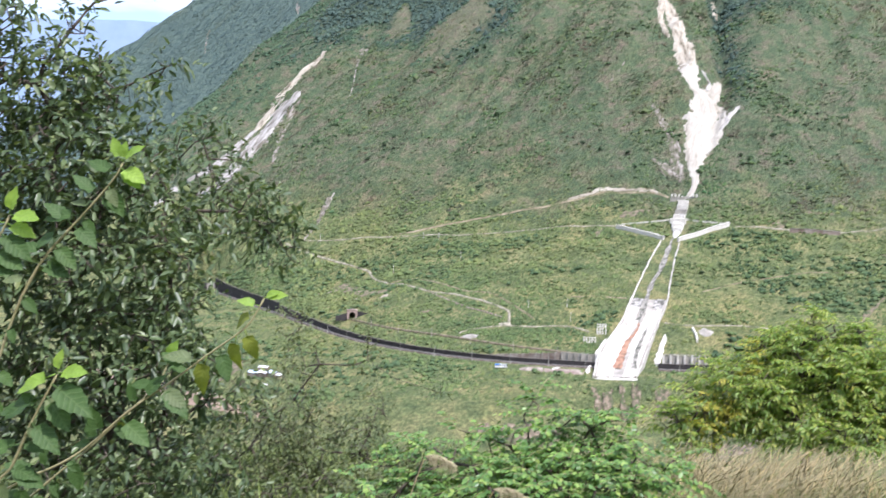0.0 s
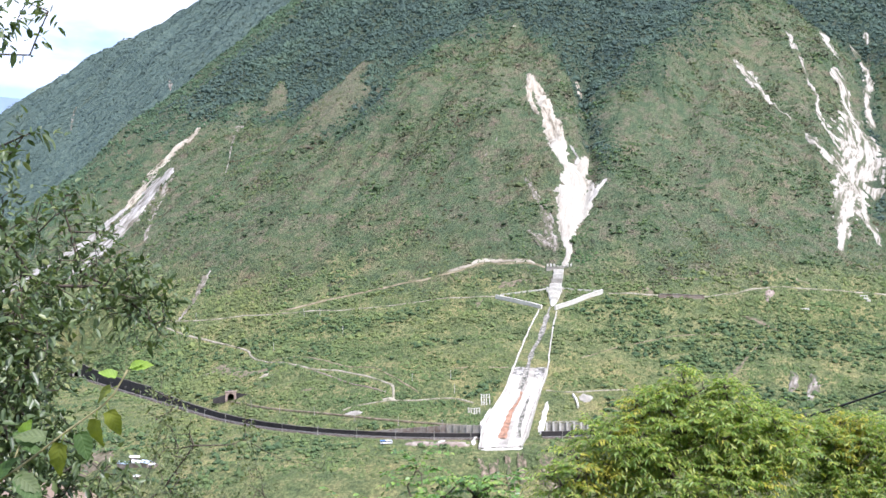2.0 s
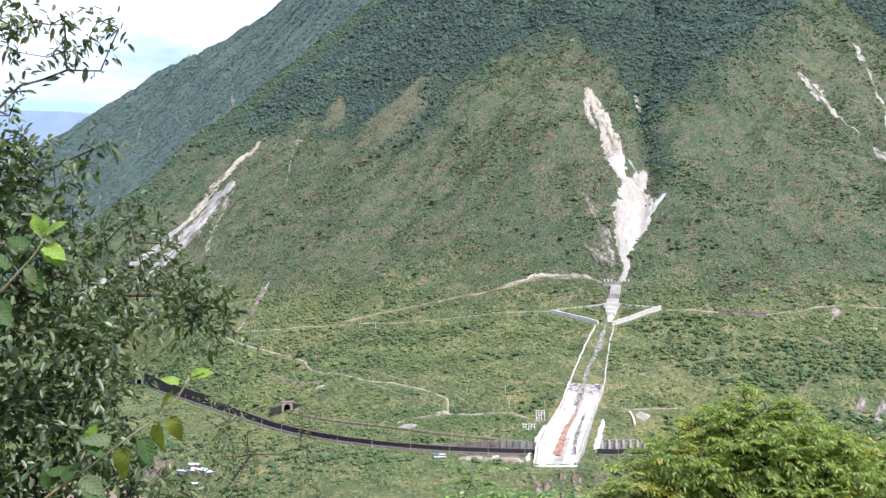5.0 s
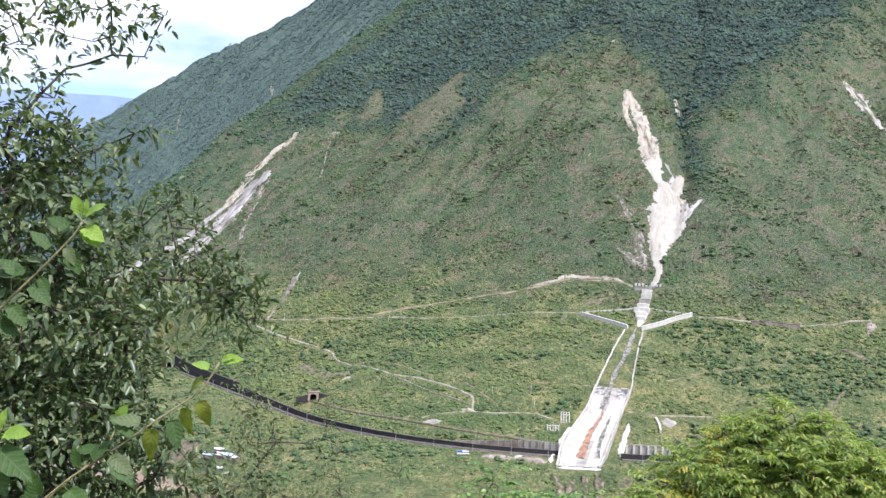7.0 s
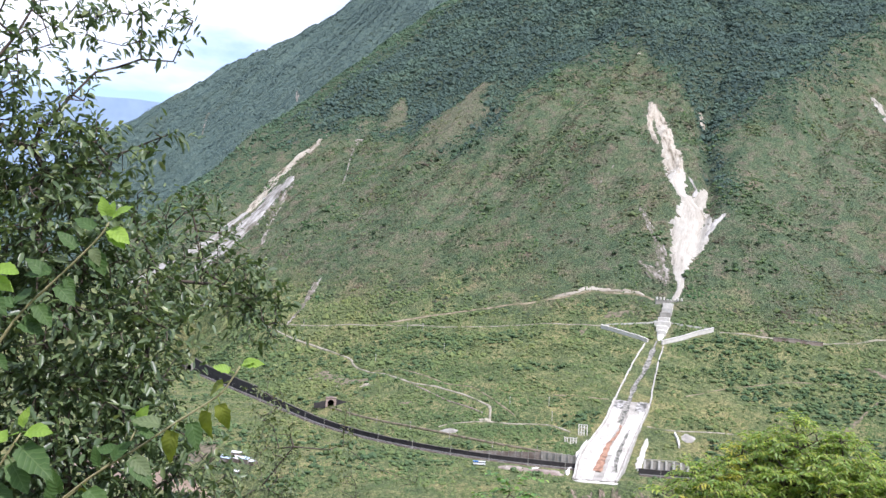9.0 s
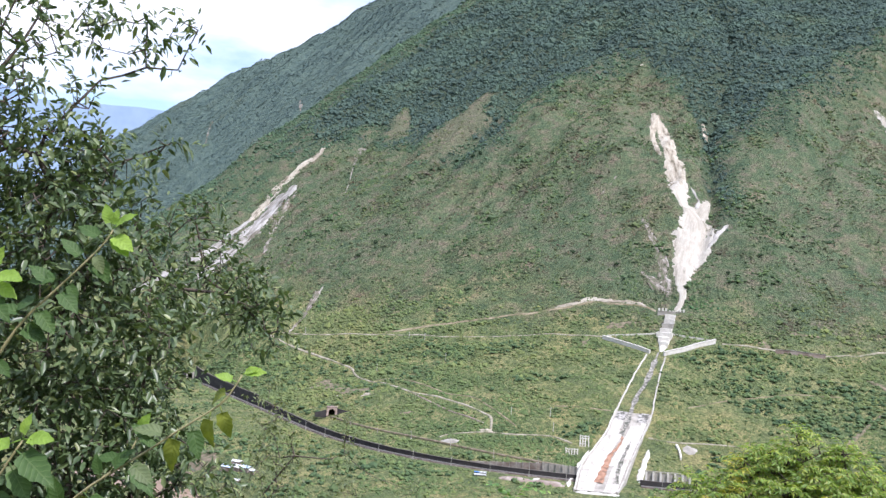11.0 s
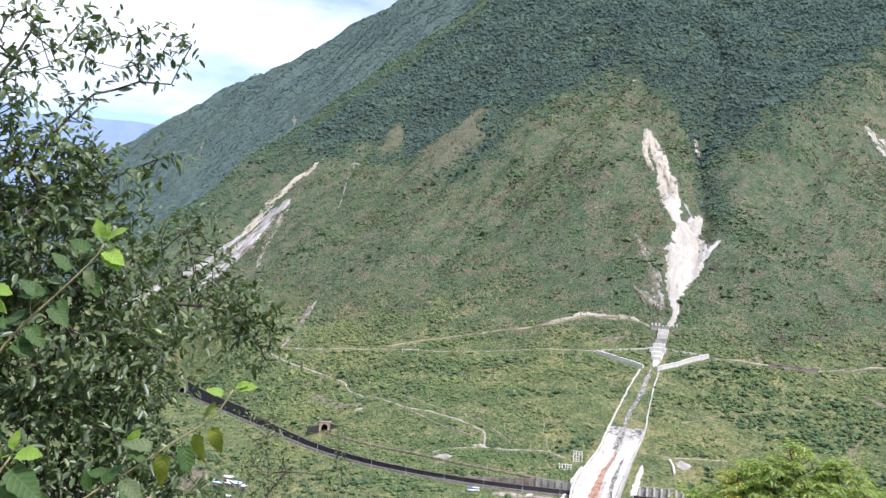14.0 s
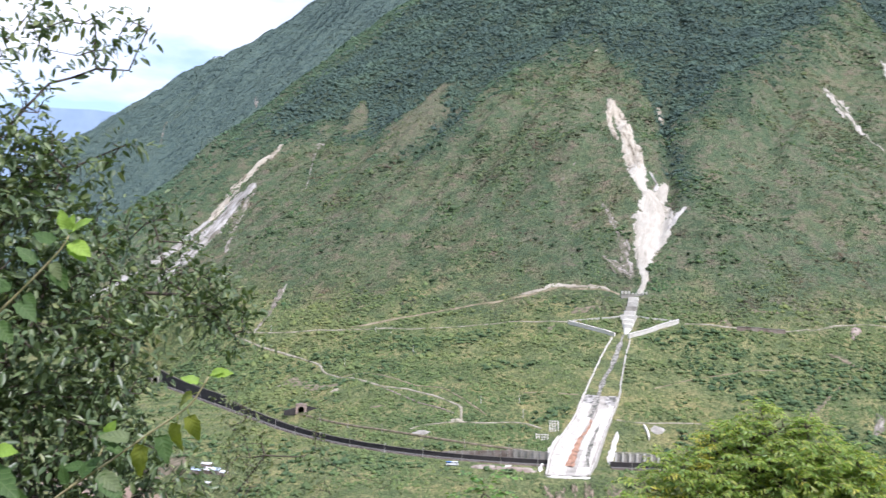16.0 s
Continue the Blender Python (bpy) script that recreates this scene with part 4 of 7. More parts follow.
def portal(x, y, turn, z, stone, label, wings):
    ob = thing("tunnel_portal", label, "tunnel", pose(x, y, z, 0, 0, turn))
    w, h, r = 5.4, 9.0, 3.2
    bm = bmesh.new()
    arch = [(-r, -0.6)] + [(r * math.cos(a), 3.9 + r * math.sin(a)) for a in np.linspace(math.pi, 0, 13)] + [(r, -0.6)]
    outer = [(-w, -0.6), (-w, h - 0.8)] + [(x_, h) for x_ in np.linspace(-w * 0.8, w * 0.8, 11)] + [(w, h - 0.8), (w, -0.6)]
    for yy in (0.0, 2.5):
        inn = [bm.verts.new((a, yy, b)) for a, b in arch]
        out = [bm.verts.new((a, yy, b)) for a, b in outer]
        for k in range(len(inn) - 1):
            bm.faces.new((inn[k], inn[k + 1], out[k + 1], out[k]))
        if yy == 0.0:
            keep = (inn, out)
    for a, b in ((keep[0], inn), (keep[1], out)):
        for k in range(len(a) - 1):
            bm.faces.new((a[k], a[k + 1], b[k + 1], b[k]))
    bmesh.ops.recalc_face_normals(bm, faces=bm.faces)
    part("portal_wall", bm, stone, ob)
    bm = bmesh.new()
    ring0 = [bm.verts.new((a, 2.4, b)) for a, b in arch]
    ring1 = [bm.verts.new((a, 30, b)) for a, b in arch]
    for k in range(len(arch) - 1):
        bm.faces.new((ring0[k], ring0[k + 1], ring1[k + 1], ring1[k]))
    bm.faces.new(ring1)
    part("bore", bm, M_DARKWALL, ob, "dark tunnel bore")
    bm = bmesh.new()
    box(bm, -w - 0.5, -0.5, h + 0.004, w + 0.5, 2.8, h + 0.7, None, 0.1)
    part("cornice", bm, stone, ob)
    for side, length, h0, h1 in wings:
        bm = bmesh.new()
        a, b = side * w, side * (w + length)
        pts = [(a, h0), (b, h1), (b, -2), (a, -2)]
        f0 = [bm.verts.new((p, 0.4 - (2.0 if p == b else 0), q)) for p, q in pts]
        f1 = [bm.verts.new((p, 1.6 - (2.0 if p == b else 0), q)) for p, q in pts]
        bm.faces.new(f0)
        bm.faces.new(f1[::-1])
        for k in range(4):
            bm.faces.new((f0[k], f0[(k + 1) % 4], f1[(k + 1) % 4], f1[k]))
        bmesh.ops.recalc_face_normals(bm, faces=bm.faces)
        part("wing", bm, M_DARKWALL, ob, "soot-dark stone wing wall")
    return ob


portal(-179, 867, 12, float(land(-179, 867)) + 0.2, M_BROWNSTONE, "brick-red stone railway tunnel portal with dark wings", ((-1, 12, 6.0, 3.0), (1, 30, 8.0, 1.5)))
portal(-449, 1170, 36, RAIL_Z + 0.2, M_CONC, "grey concrete railway tunnel portal at the end of a cutting", ((-1, 5, 8, 6), (1, 10, 9, 11)))


def panel_wall(a, b, n, h, mat_a, mat_b, label, rise=0.0):
    """Upright concrete panels between posts; rise: how much lower the wall starts."""
    a, b = np.array(a, float), np.array(b, float)
    d = b - a
    l = float(np.linalg.norm(d))
    m = Matrix.Translation((a[0], a[1], RAIL_Z + 1.0)) @ Matrix.Rotation(math.atan2(d[1], d[0]), 4, "Z")
    ob = thing("panel_wall", label, "wall", m)
    tall = lambda f: h * (1 - rise * max(0.0, 1 - f / 0.7))
    for i in range(n):
        bm = bmesh.new()
        box(bm, i * l / n + 0.06, 0, -3, (i + 1) * l / n - 0.06, 0.6, tall(i / n) + 0.25 * random.random(), None, 0.05)
        part("panel", bm, mat_a if i < n * 0.66 or n < 8 else mat_b, ob)
    for i in range(n + 1):
        bm = bmesh.new()
        w = (0.2 if i < n * 0.66 else 0.5) if n > 8 else 0.8
        box(bm, i * l / n - w, -1.8 * w, -3, i * l / n + w, -0.004, tall(i / n) + 0.4 + 0.3 * random.random(), None, 0.05)
        part("post", bm, mat_b, ob)
    if n < 8:
        bm = bmesh.new()
        box(bm, -0.9, -0.5, h + 0.75, l + 0.9, 0.7, h + 1.35, None, 0.06)
        part("coping", bm, M_CONC, ob)
    return ob


panel_wall(rail_line(9.4, -27, -28)[0], rail_line(9.4, 61, 62)[0], 16, 8.0, M_OLDCONC, M_CONC, "weathered brown and grey concrete panel wall above the railway", 0.72)
panel_wall(rail_line(9.4, 117, 118)[0], rail_line(9.4, 152, 153)[0], 6, 9.0, M_CONC, M_CONC_LIGHT, "white concrete wall with upright buttresses above the railway")
slope_sheet([(127, 762, 1.2), (121, 742, 2.2), (116, 724, 2.8), (111, 708, 3.4)], M_CONC_LIGHT, "shotcrete_edge", "ragged white shotcrete running down beside the channel", "paving", 1.3, 3, 0.9)
slope_sheet([(75, 756, 0.9), (68, 738, 1.4), (61, 718, 1.8), (55, 698, 2.0), (52, 680, 1.6)], M_CONC_LIGHT, "shotcrete_edge", "ragged white shotcrete running down beside the channel", "paving", 1.3, 4, 0.9)
slope_sheet([(155, 767, 3.5), (160, 767, 6.5), (166, 767, 5.0), (171, 768, 2.5)], M_CONC, "shotcrete_patch", "patchy white shotcrete on the slope below the track", "paving", 1.0, 9, 1.0)
slope_sheet([(435, 987, 4.0), (430, 979, 5.5), (424, 970, 4.0), (418, 960, 2.0)], M_OLDCONC, "concrete_apron", "grey concrete facing below the road", "paving", 0.35, 10, 1.5)
slope_sheet([(56, 672, 1.0), (64, 670, 1.6), (78, 670, 1.4), (88, 671, 1.7), (93, 673, 0.9)], M_CONC_LIGHT, "shotcrete_edge", "ragged white shotcrete lip at the foot of the channel", "paving", 1.5, 5, 1.0)
slope_sheet([(179, 1003, 8.0), (175, 988, 6.5), (171, 974, 4.0), (167, 963, 2.0)], M_CONC_LIGHT, "spillway_apron", "white concrete apron narrowing between the guide walls", "paving", 0.5, 6, 1.8)
run_wall("retaining_wall", [(294, 972), (320, 972), (348, 972)], 4.2, 1.2, M_OLDCONC, "grey concrete retaining wall below the mountain road", cap=0.4)
run_wall("white_wall", [(152, 770), (153, 758), (152, 748)], 2.5, 1.5, M_CONC_LIGHT, "short white concrete wall on the slope")


def lattice_upright(x, y, nx, nz, cell, label):
    """A frame of crossing beams leaning on the slope, uneven and with a few stretches missing."""
    rng = random.Random(int(x * 7 + y))
    z = float(land(x, y))
    ob = thing("slope_lattice", label, "slope grid", pose(x, y, z, -32, 0, 0))
    for i in range(nx + 1):
        bm = bmesh.new()
        a, b = rng.uniform(-0.3, 0.3), rng.uniform(-0.3, 0.3)
        tube(bm, (i * cell + a, 0, -1.5), (i * cell + b, 0, nz * cell + rng.uniform(0.2, 1.4)), 0.42, 0.36, 4)
        part("beam", bm, M_CONC_LIGHT, ob)
    for k in range(nz + 1):
        for i in range(nx):
            if rng.random() < 0.18:
                continue
            bm = bmesh.new()
            tube(bm, (i * cell, -0.1, k * cell + rng.uniform(-0.2, 0.2)), ((i + 1) * cell, -0.1, k * cell + rng.uniform(-0.2, 0.2)), 0.36, 0.36, 4)
            part("beam", bm, M_CONC_LIGHT, ob)


lattice_upright(67, 760, 3, 4, 2.4, "white concrete lattice frame holding the slope")
lattice_upright(54, 746, 4, 2, 2.5, "white concrete lattice frame holding the slope")


# pale concrete and stone surfaces laid on the slope
for name, pts, label, mat in (
    ("stone_apron", [(-2, 691, 3.0), (10, 690, 4.0), (26, 686, 5), (52, 685, 5)], "pale stone paving below the railway", M_OLDCONC),
    ("concrete_ramp", [(30, 698, 2.0), (27, 693, 2.2), (24, 684, 2.4)], "white concrete ramp below the railway", M_CONC_LIGHT),
    ("concrete_apron", [(-57, 768, 2.0), (-49, 767, 4.1), (-39, 766, 2.0)], "white concrete pad beside a track", M_CONC),
    ("concrete_apron", [(-24, 790, 2.0), (-15, 787, 4.0), (-10, 784, 3.0)], "pale gravel patch beside a track", M_TRACK_PALE),
    ("brown_slip", [(286, 994, 3.0), (285, 985, 6.0), (287, 977, 5.0)], "orange-brown earth slip above the road", M_SOIL),
    ("brown_slip", [(319, 1009, 2.0), (337, 1008, 3.0), (357, 1008, 2.0)], "brown earth cut on the slope", M_SOIL),
    ("brown_slip", [(112, 1023, 4.0), (122, 1028, 6), (150, 1034, 4)], "brown earth slip above the guide wall", M_SOIL),
    ("brown_slip", [(88, 1006, 3.0), (86, 993, 4.0), (86, 980, 3.0)], "brown earth streak below the track", M_SOIL),
    ("rock_outcrop", [(-158, 911, 2), (-152, 913, 3.5), (-144, 912, 2.0)], "pale bare rock on the slope", M_SCREE),
    ("rock_outcrop", [(-190, 935, 1.5), (-187, 933, 3.0), (-183, 932, 1.5)], "pale bare rock on the slope", M_SCREE),
    ("rock_outcrop", [(-109, 847, 2.0), (-100, 848, 2.5), (-89, 845, 2.0)], "bare brown rock on the slope", M_SOIL),
    ("rock_outcrop", [(-119, 832, 2.0), (-116, 833, 2.5), (-112, 832, 2.0)], "bare brown rock on the slope", M_SOIL),
    ("rock_outcrop", [(229, 1776, 2.5), (234, 1778, 4), (240, 1779, 2)], "pale bare rock at the edge of the woods", M_SCREE),
    ("rock_outcrop", [(326, 1571, 3), (326, 1557, 5), (324, 1530, 4)], "pale rock wall beside the wooded gully", M_SCREE),
    ("brown_slip", [(376, 933, 1.4), (387, 924, 2.7), (397, 911, 2.7), (405, 894, 2.0)], "reddish-brown earth slip on the slope", M_SOIL),
    ("rock_outcrop", [(379, 816, 1.8), (374, 801, 3.6), (366, 787, 3.5), (355, 771, 2.3)], "grey bare rock on the lower slope", M_BARE),
    ("rock_outcrop", [(396, 806, 2.4), (387, 788, 4.8), (376, 771, 4.6), (365, 755, 2.8)], "grey bare rock on the lower slope", M_BARE),
    ("gully_bed", [(376, 873, 1.0), (354, 854, 1.6), (329, 824, 1.8), (305, 793, 1.7), (288, 771, 1.4)], "brown gully cut into the scrub slope", M_SOIL),
    ("brown_slip", [(473, 1019, 1.9), (479, 1012, 3.0), (492, 1006, 1.5)], "pale earth slip above the road", M_DIRT),
    ("gorge_cliff", [(57, 660, 1.2), (57, 652, 2.2), (58, 644, 2.6), (57, 636, 1.5)], "crumbling brown and grey river cliff below the channel", M_CLIFF),
    ("gorge_cliff", [(66, 659, 1.5), (67, 650, 3.2), (66, 641, 2.4), (68, 632, 1.5)], "crumbling brown and grey river cliff below the channel", M_CLIFF),
    ("gorge_cliff", [(77, 660, 1.0), (78, 650, 2.0), (79, 640, 2.8), (78, 630, 1.4)], "crumbling brown and grey river cliff below the channel", M_CLIFF),
    ("gorge_cliff", [(88, 660, 1.4), (88, 652, 2.6), (87, 642, 2.0), (88, 634, 1.2)], "crumbling brown and grey river cliff below the channel", M_CLIFF),
    ("gorge_cliff", [(104, 660, 1.5), (107, 651, 5.0), (111, 642, 8.0), (116, 634, 5.0)], "bare pinkish-brown slip on the river cliff", M_CLIFF),
    ("gravel_bar", [(-30, 580, 4.0), (4, 575, 8), (40, 573, 6), (60, 574, 3)], "pale pinkish gravel bar beside the river", M_CLIFF),
    ("gravel_bar", [(110, 571, 5), (131, 573, 11), (153, 583, 10), (170, 590, 5)], "pale pinkish gravel bar beside the river", M_CLIFF),
    ("eroded_bank", [(-227, 1019, 6.0), (-198, 977, 8.9), (-173, 943, 9.0), (-150, 932, 5)], "patchy brown eroded bank above the tunnel portal", M_SOIL),
    ("dirt_yard", [(-284, 745, 12.2), (-265, 732, 14.2), (-248, 723, 8.1)], "bare brown earth yard beside the sheds", M_SOIL),
):
    slope_sheet(pts, mat, name, label, "bare ground" if mat in (M_SOIL, M_BARE) else "paving", 2.6 if mat is M_CLIFF else 1.4 if mat in (M_SOIL, M_BARE) else 0.9, len(label), 0.5 if mat is M_CLIFF else 0.9 if mat in (M_SOIL, M_BARE) else 1.3)


def cascade(x, y, n):
    """White terraced walls below the road."""
    ob = thing("terraced_wall", "white stepped concrete drain below the mountain road", "wall", pose(x, y, float(land(x, y))))
    for i in range(n):
        bm = bmesh.new()
        yy = -i * 5.0
        z = float(land(x, y + yy)) - float(land(x, y))
        box(bm, -6 + i * 1.5, yy - 0.6, z - 2, -6 + i * 1.5 + (9, 6, 4, 7)[i % 4], yy + 0.6, z + 2.2, None, 0.1)
        part("step", bm, M_CONC_LIGHT, ob)


cascade(545, 980, 3)
cascade(458, 947, 1)


def pole(x, y, h=9.0):
    ob = thing("utility_pole", "slim grey concrete utility pole on the slope", "pole", pose(x, y, float(land(x, y))), group="utility poles")
    bm = bmesh.new()
    tube(bm, (0, 0, -1), (0, 0, h), 0.24, 0.17, 8)
    part("post", bm, M_CONC_LIGHT, ob)
    bm = bmesh.new()
    box(bm, -1.1, -0.08, h - 0.9, 1.1, 0.08, h - 0.7, None, 0.02)
    part("crossarm", bm, M_STEEL, ob)
    return ob


base_pole = None
for x, y in ((-75, 995), (-158, 1010), (-282, 1145), (-109, 1067), (-130, 1078), (5, 817), (42, 813), (44, 785)):
    if base_pole is None:
        base_pole = pole(x, y)
    else:
        copy_thing(base_pole, pose(x, y, float(land(x, y))))


def bus():
    ob = thing("bus", "blue and white bus parked beside the railway", "bus", pose(-17.5, 693.2, float(land(-17.5, 693.2)) + 0.05, 0, 0, 6))
    bm = bmesh.new()
    box(bm, -5, -1.25, 0.5, 5, 1.25, 2.0, None, 0.12)
    part("body", bm, M_WHITE, ob, "white lower body")
    bm = bmesh.new()
    box(bm, -4.95, -1.22, 2.004, 4.95, 1.22, 2.75, None, 0.05)
    part("window_band", bm, M_GLASSDARK, ob, "dark tinted windows")
    bm = bmesh.new()
    box(bm, -5, -1.25, 2.754, -0.8, 1.25, 3.2, None, 0.12)
    part("roof", bm, M_BLUE, ob, "blue roof")
    bm = bmesh.new()
    box(bm, -0.796, -1.25, 2.754, 5, 1.25, 3.15, None, 0.12)
    part("roof", bm, M_WHITE, ob, "white roof end")
    for x in (-3.2, 3.2):
        for y in (-1.1, 1.1):
            bm = bmesh.new()
            tube(bm, (x, y - 0.15, 0.5), (x, y + 0.15, 0.5), 0.5, 0.5, 16)
            w = part("wheel", bm, M_RUBBER, ob)
            bm = bmesh.new()
            tube(bm, (x, y - 0.17, 0.5), (x, y + 0.17, 0.5), 0.26, 0.26, 12)
            part("rim", bm, M_STEEL, w)


bus()


def shed(x, y, turn, l, w, h, roof_mat, label):
    ob = thing("shed", label, "shed", pose(x, y, float(land(x, y)), 0, 0, turn), group="sheds on the terrace")
    bm = bmesh.new()
    box(bm, -l / 2 + 0.3, -w / 2 + 0.3, -1.5, l / 2 - 0.3, w / 2 - 0.3, h)
    part("wall", bm, M_OLDCONC, ob)
    bm = bmesh.new()
    n = 10
    for sgn in (-1, 1):
        for i in range(n):
            x0, x1 = -l / 2 + l * i / n, -l / 2 + l * (i + 1) / n - 0.05
            v = [bm.verts.new(c) for c in ((x0, sgn * w / 2, h), (x1, sgn * w / 2, h), (x1, 0, h + w * 0.22), (x0, 0, h + w * 0.22),
                                          (x0, sgn * w / 2, h + 0.15), (x1, sgn * w / 2, h + 0.15), (x1, 0, h + w * 0.22 + 0.15), (x0, 0, h + w * 0.22 + 0.15))]
            for f in ((0, 1, 2, 3), (4, 5, 6, 7), (0, 1, 5, 4), (1, 2, 6, 5), (2, 3, 7, 6), (3, 0, 4, 7)):
                bm.faces.new([v[k] for k in f])
    bmesh.ops.recalc_face_normals(bm, faces=bm.faces)
    part("roof", bm, roof_mat, ob)
    for sgn in (-1, 1):
        bm = bmesh.new()
        v = [bm.verts.new(c) for c in ((sgn * (l / 2 - 0.35), -w / 2 + 0.3, h), (sgn * (l / 2 - 0.35), w / 2 - 0.3, h), (sgn * (l / 2 - 0.35), 0, h + w * 0.2))]
        v2 = [bm.verts.new(q.co + Vector((-sgn * 0.2, 0, 0))) for q in v]
        bm.faces.new(v)
        bm.faces.new(v2)
        for k in range(3):
            bm.faces.new((v[k], v[(k + 1) % 3], v2[(k + 1) % 3], v2[k]))
        bmesh.ops.recalc_face_normals(bm, faces=bm.faces)
        part("gable", bm, M_OLDCONC, ob)


shed(-229, 699, -20, 12, 7, 2.5, M_ROOFBLUE, "low shed with a pale blue metal roof")
shed(-218.5, 694, -28, 10, 7.5, 2.3, M_WHITE, "low shed with a white metal roof")
shed(-209, 688, -36, 10, 6.5, 2.6, M_ROOFBLUE, "small shed with a pale blue metal roof")
shed(-223, 705, -8, 9, 5, 2.4, M_WHITE, "low shed with a white metal roof")
shed(-201.5, 681, -30, 6, 5, 2.2, M_WHITE, "low lean-to with a white metal roof")
shed(-211, 670, -10, 5, 4, 2.0, M_WHITE, "small shed with a white metal roof")




# river in the gorge
def river():
    xs = np.linspace(-420, 420, 160)
    v = []
    for x in xs:
        c = 575 - 0.0007 * (x - 60) ** 2 * (0.2 if x > 60 else 0.0) + (0.9 * (-x - 60) if x < -60 else 0.0) * 0.55
        w = 26 + 5 * float(vnoise(np.array(x), np.array(0.0), 90, 3))
        for k in (-1, -0.3, 0.3, 1):
            v.append((x, c + k * w, -173.2))
    tagged(new("river", fast_mesh("river", np.array(v), grid_faces(len(xs), 4)[:, ::-1], M_RIVER, True)), "muddy brown river in the gorge", "river", kind="structure")


river()


# ---------------------------------------------------------------- far vegetation
def clear_of_works(x, y):
    """How far a spot lies outside every scar, road and built line (metres)."""
    d = np.full(np.shape(x), 1e9)
    for pts in list(SCARS.values()):
        q, a = to_line(x, y, pts)
        w = np.interp(a, np.linspace(0, 1, len(pts)), [p[2] for p in pts])
        d = np.minimum(d, q - w * 1.1)
    for pts, w in ROADS.values():
        d = np.minimum(d, to_line(x, y, pts)[0] - w * 0.8)
    mid = [((a[0] + b[0]) / 2, (a[1] + b[1]) / 2) for a, b in zip(CH_L, CH_R)]
    d = np.minimum(d, to_line(x, y, mid[2:])[0] - 22)
    d = np.minimum(d, to_line(x, y, mid[:3])[0] - 12)
    for pts, w in (([(231, 985), (169, 954)], 5), ([(107, 1001), (155, 961)], 5), ([(190, 1041), (172, 974)], 9), ([(175, 1046), (208, 1046)], 5),
                   ([(-20, 725), (62, 719)], 5), ([(121, 720), (151, 720)], 6), ([(126, 760), (114, 716)], 4), ([(64, 765), (70, 745)], 7), ([(162, 772), (162, 752)], 8),
                   ([(-56, 757), (-38, 756)], 5), ([(0, 697), (50, 694)], 7), ([(-232, 696), (-208, 676)], 13), ([(-280, 735), (-244, 712)], 14), ([(-228, 702), (-211, 660)], 8), ([(-178, 864), (-172, 850)], 12), ([(-22, 695), (-12, 694)], 5)):
        d = np.minimum(d, to_line(x, y, pts)[0] - w)
    d = np.minimum(d, to_line(x, y, SIDING[::4])[0] - 4)
    u = rail_offset(x, y)
    d = np.where((u > -8) & (u < 9) & (x < 175), -1, d)
    return d


def clump_mesh(name, pos, rad, tall, mat, seed, low=False):
    """Many uneven leafy clumps in one mesh; low ones are plain tufts."""
    rng = np.random.RandomState(seed)
    k = np.arange(4) * 2 * math.pi / 4
    if low:
        v = np.concatenate([np.column_stack([np.cos(k), np.sin(k), -0.5 + 0 * k]), [(0.0, 0.0, 1.0)]])
        f = np.array([(i, (i + 1) % 4, 4) for i in range(4)])
    else:
        # a four-sided dome: foot ring, shoulder ring, top
        v = np.concatenate([np.column_stack([0.9 * np.cos(k), 0.9 * np.sin(k), -0.55 + 0 * k]), np.column_stack([np.cos(k + 0.7), np.sin(k + 0.7), 0.25 + 0 * k]), [(0.0, 0.0, 1.0)]])
        f = np.array([t for i in range(4) for t in ((i, (i + 1) % 4, 4 + i), ((i + 1) % 4, 4 + (i + 1) % 4, 4 + i), (4 + i, 4 + (i + 1) % 4, 8))])
    n = len(pos)
    jit = 1 + rng.uniform(-0.38, 0.38, (n, len(v)))
    a = rng.uniform(0, 6.28, n)
    c, s = np.cos(a)[:, None], np.sin(a)[:, None]
    sx = rad * rng.uniform(0.8, 1.35, n)
    lean = rng.uniform(-0.35, 0.35, (2, n)) * rad
    top = (v[:, 2] > 0.9)[None, :]
    X = (v[None, :, 0] * c - v[None, :, 1] * s) * jit * sx[:, None] + pos[:, 0, None] + top * lean[0][:, None]
    Y = (v[None, :, 0] * s + v[None, :, 1] * c) * jit * rad[:, None] + pos[:, 1, None] + top * lean[1][:, None]
    Z = v[None, :, 2] * jit * (rad * tall)[:, None] + pos[:, 2, None] + (rad * tall * 0.45)[:, None]
    V = np.stack([X, Y, Z], -1).reshape(-1, 3)
    Fc = (f[None] + (np.arange(n) * len(v))[:, None, None]).reshape(-1, 3)
    return fast_mesh(name, V, Fc, mat, False)


def scatter(n, r0, r1, seed, power=1.0):
    rng = np.random.RandomState(seed)
    a = np.radians(rng.uniform(-36, 34, n))
    r = np.sqrt(rng.uniform(r0 ** 2, r1 ** 2, n)) if power == 1.0 else rng.uniform(r0, r1, n)
    return r * np.sin(a), r * np.cos(a), rng


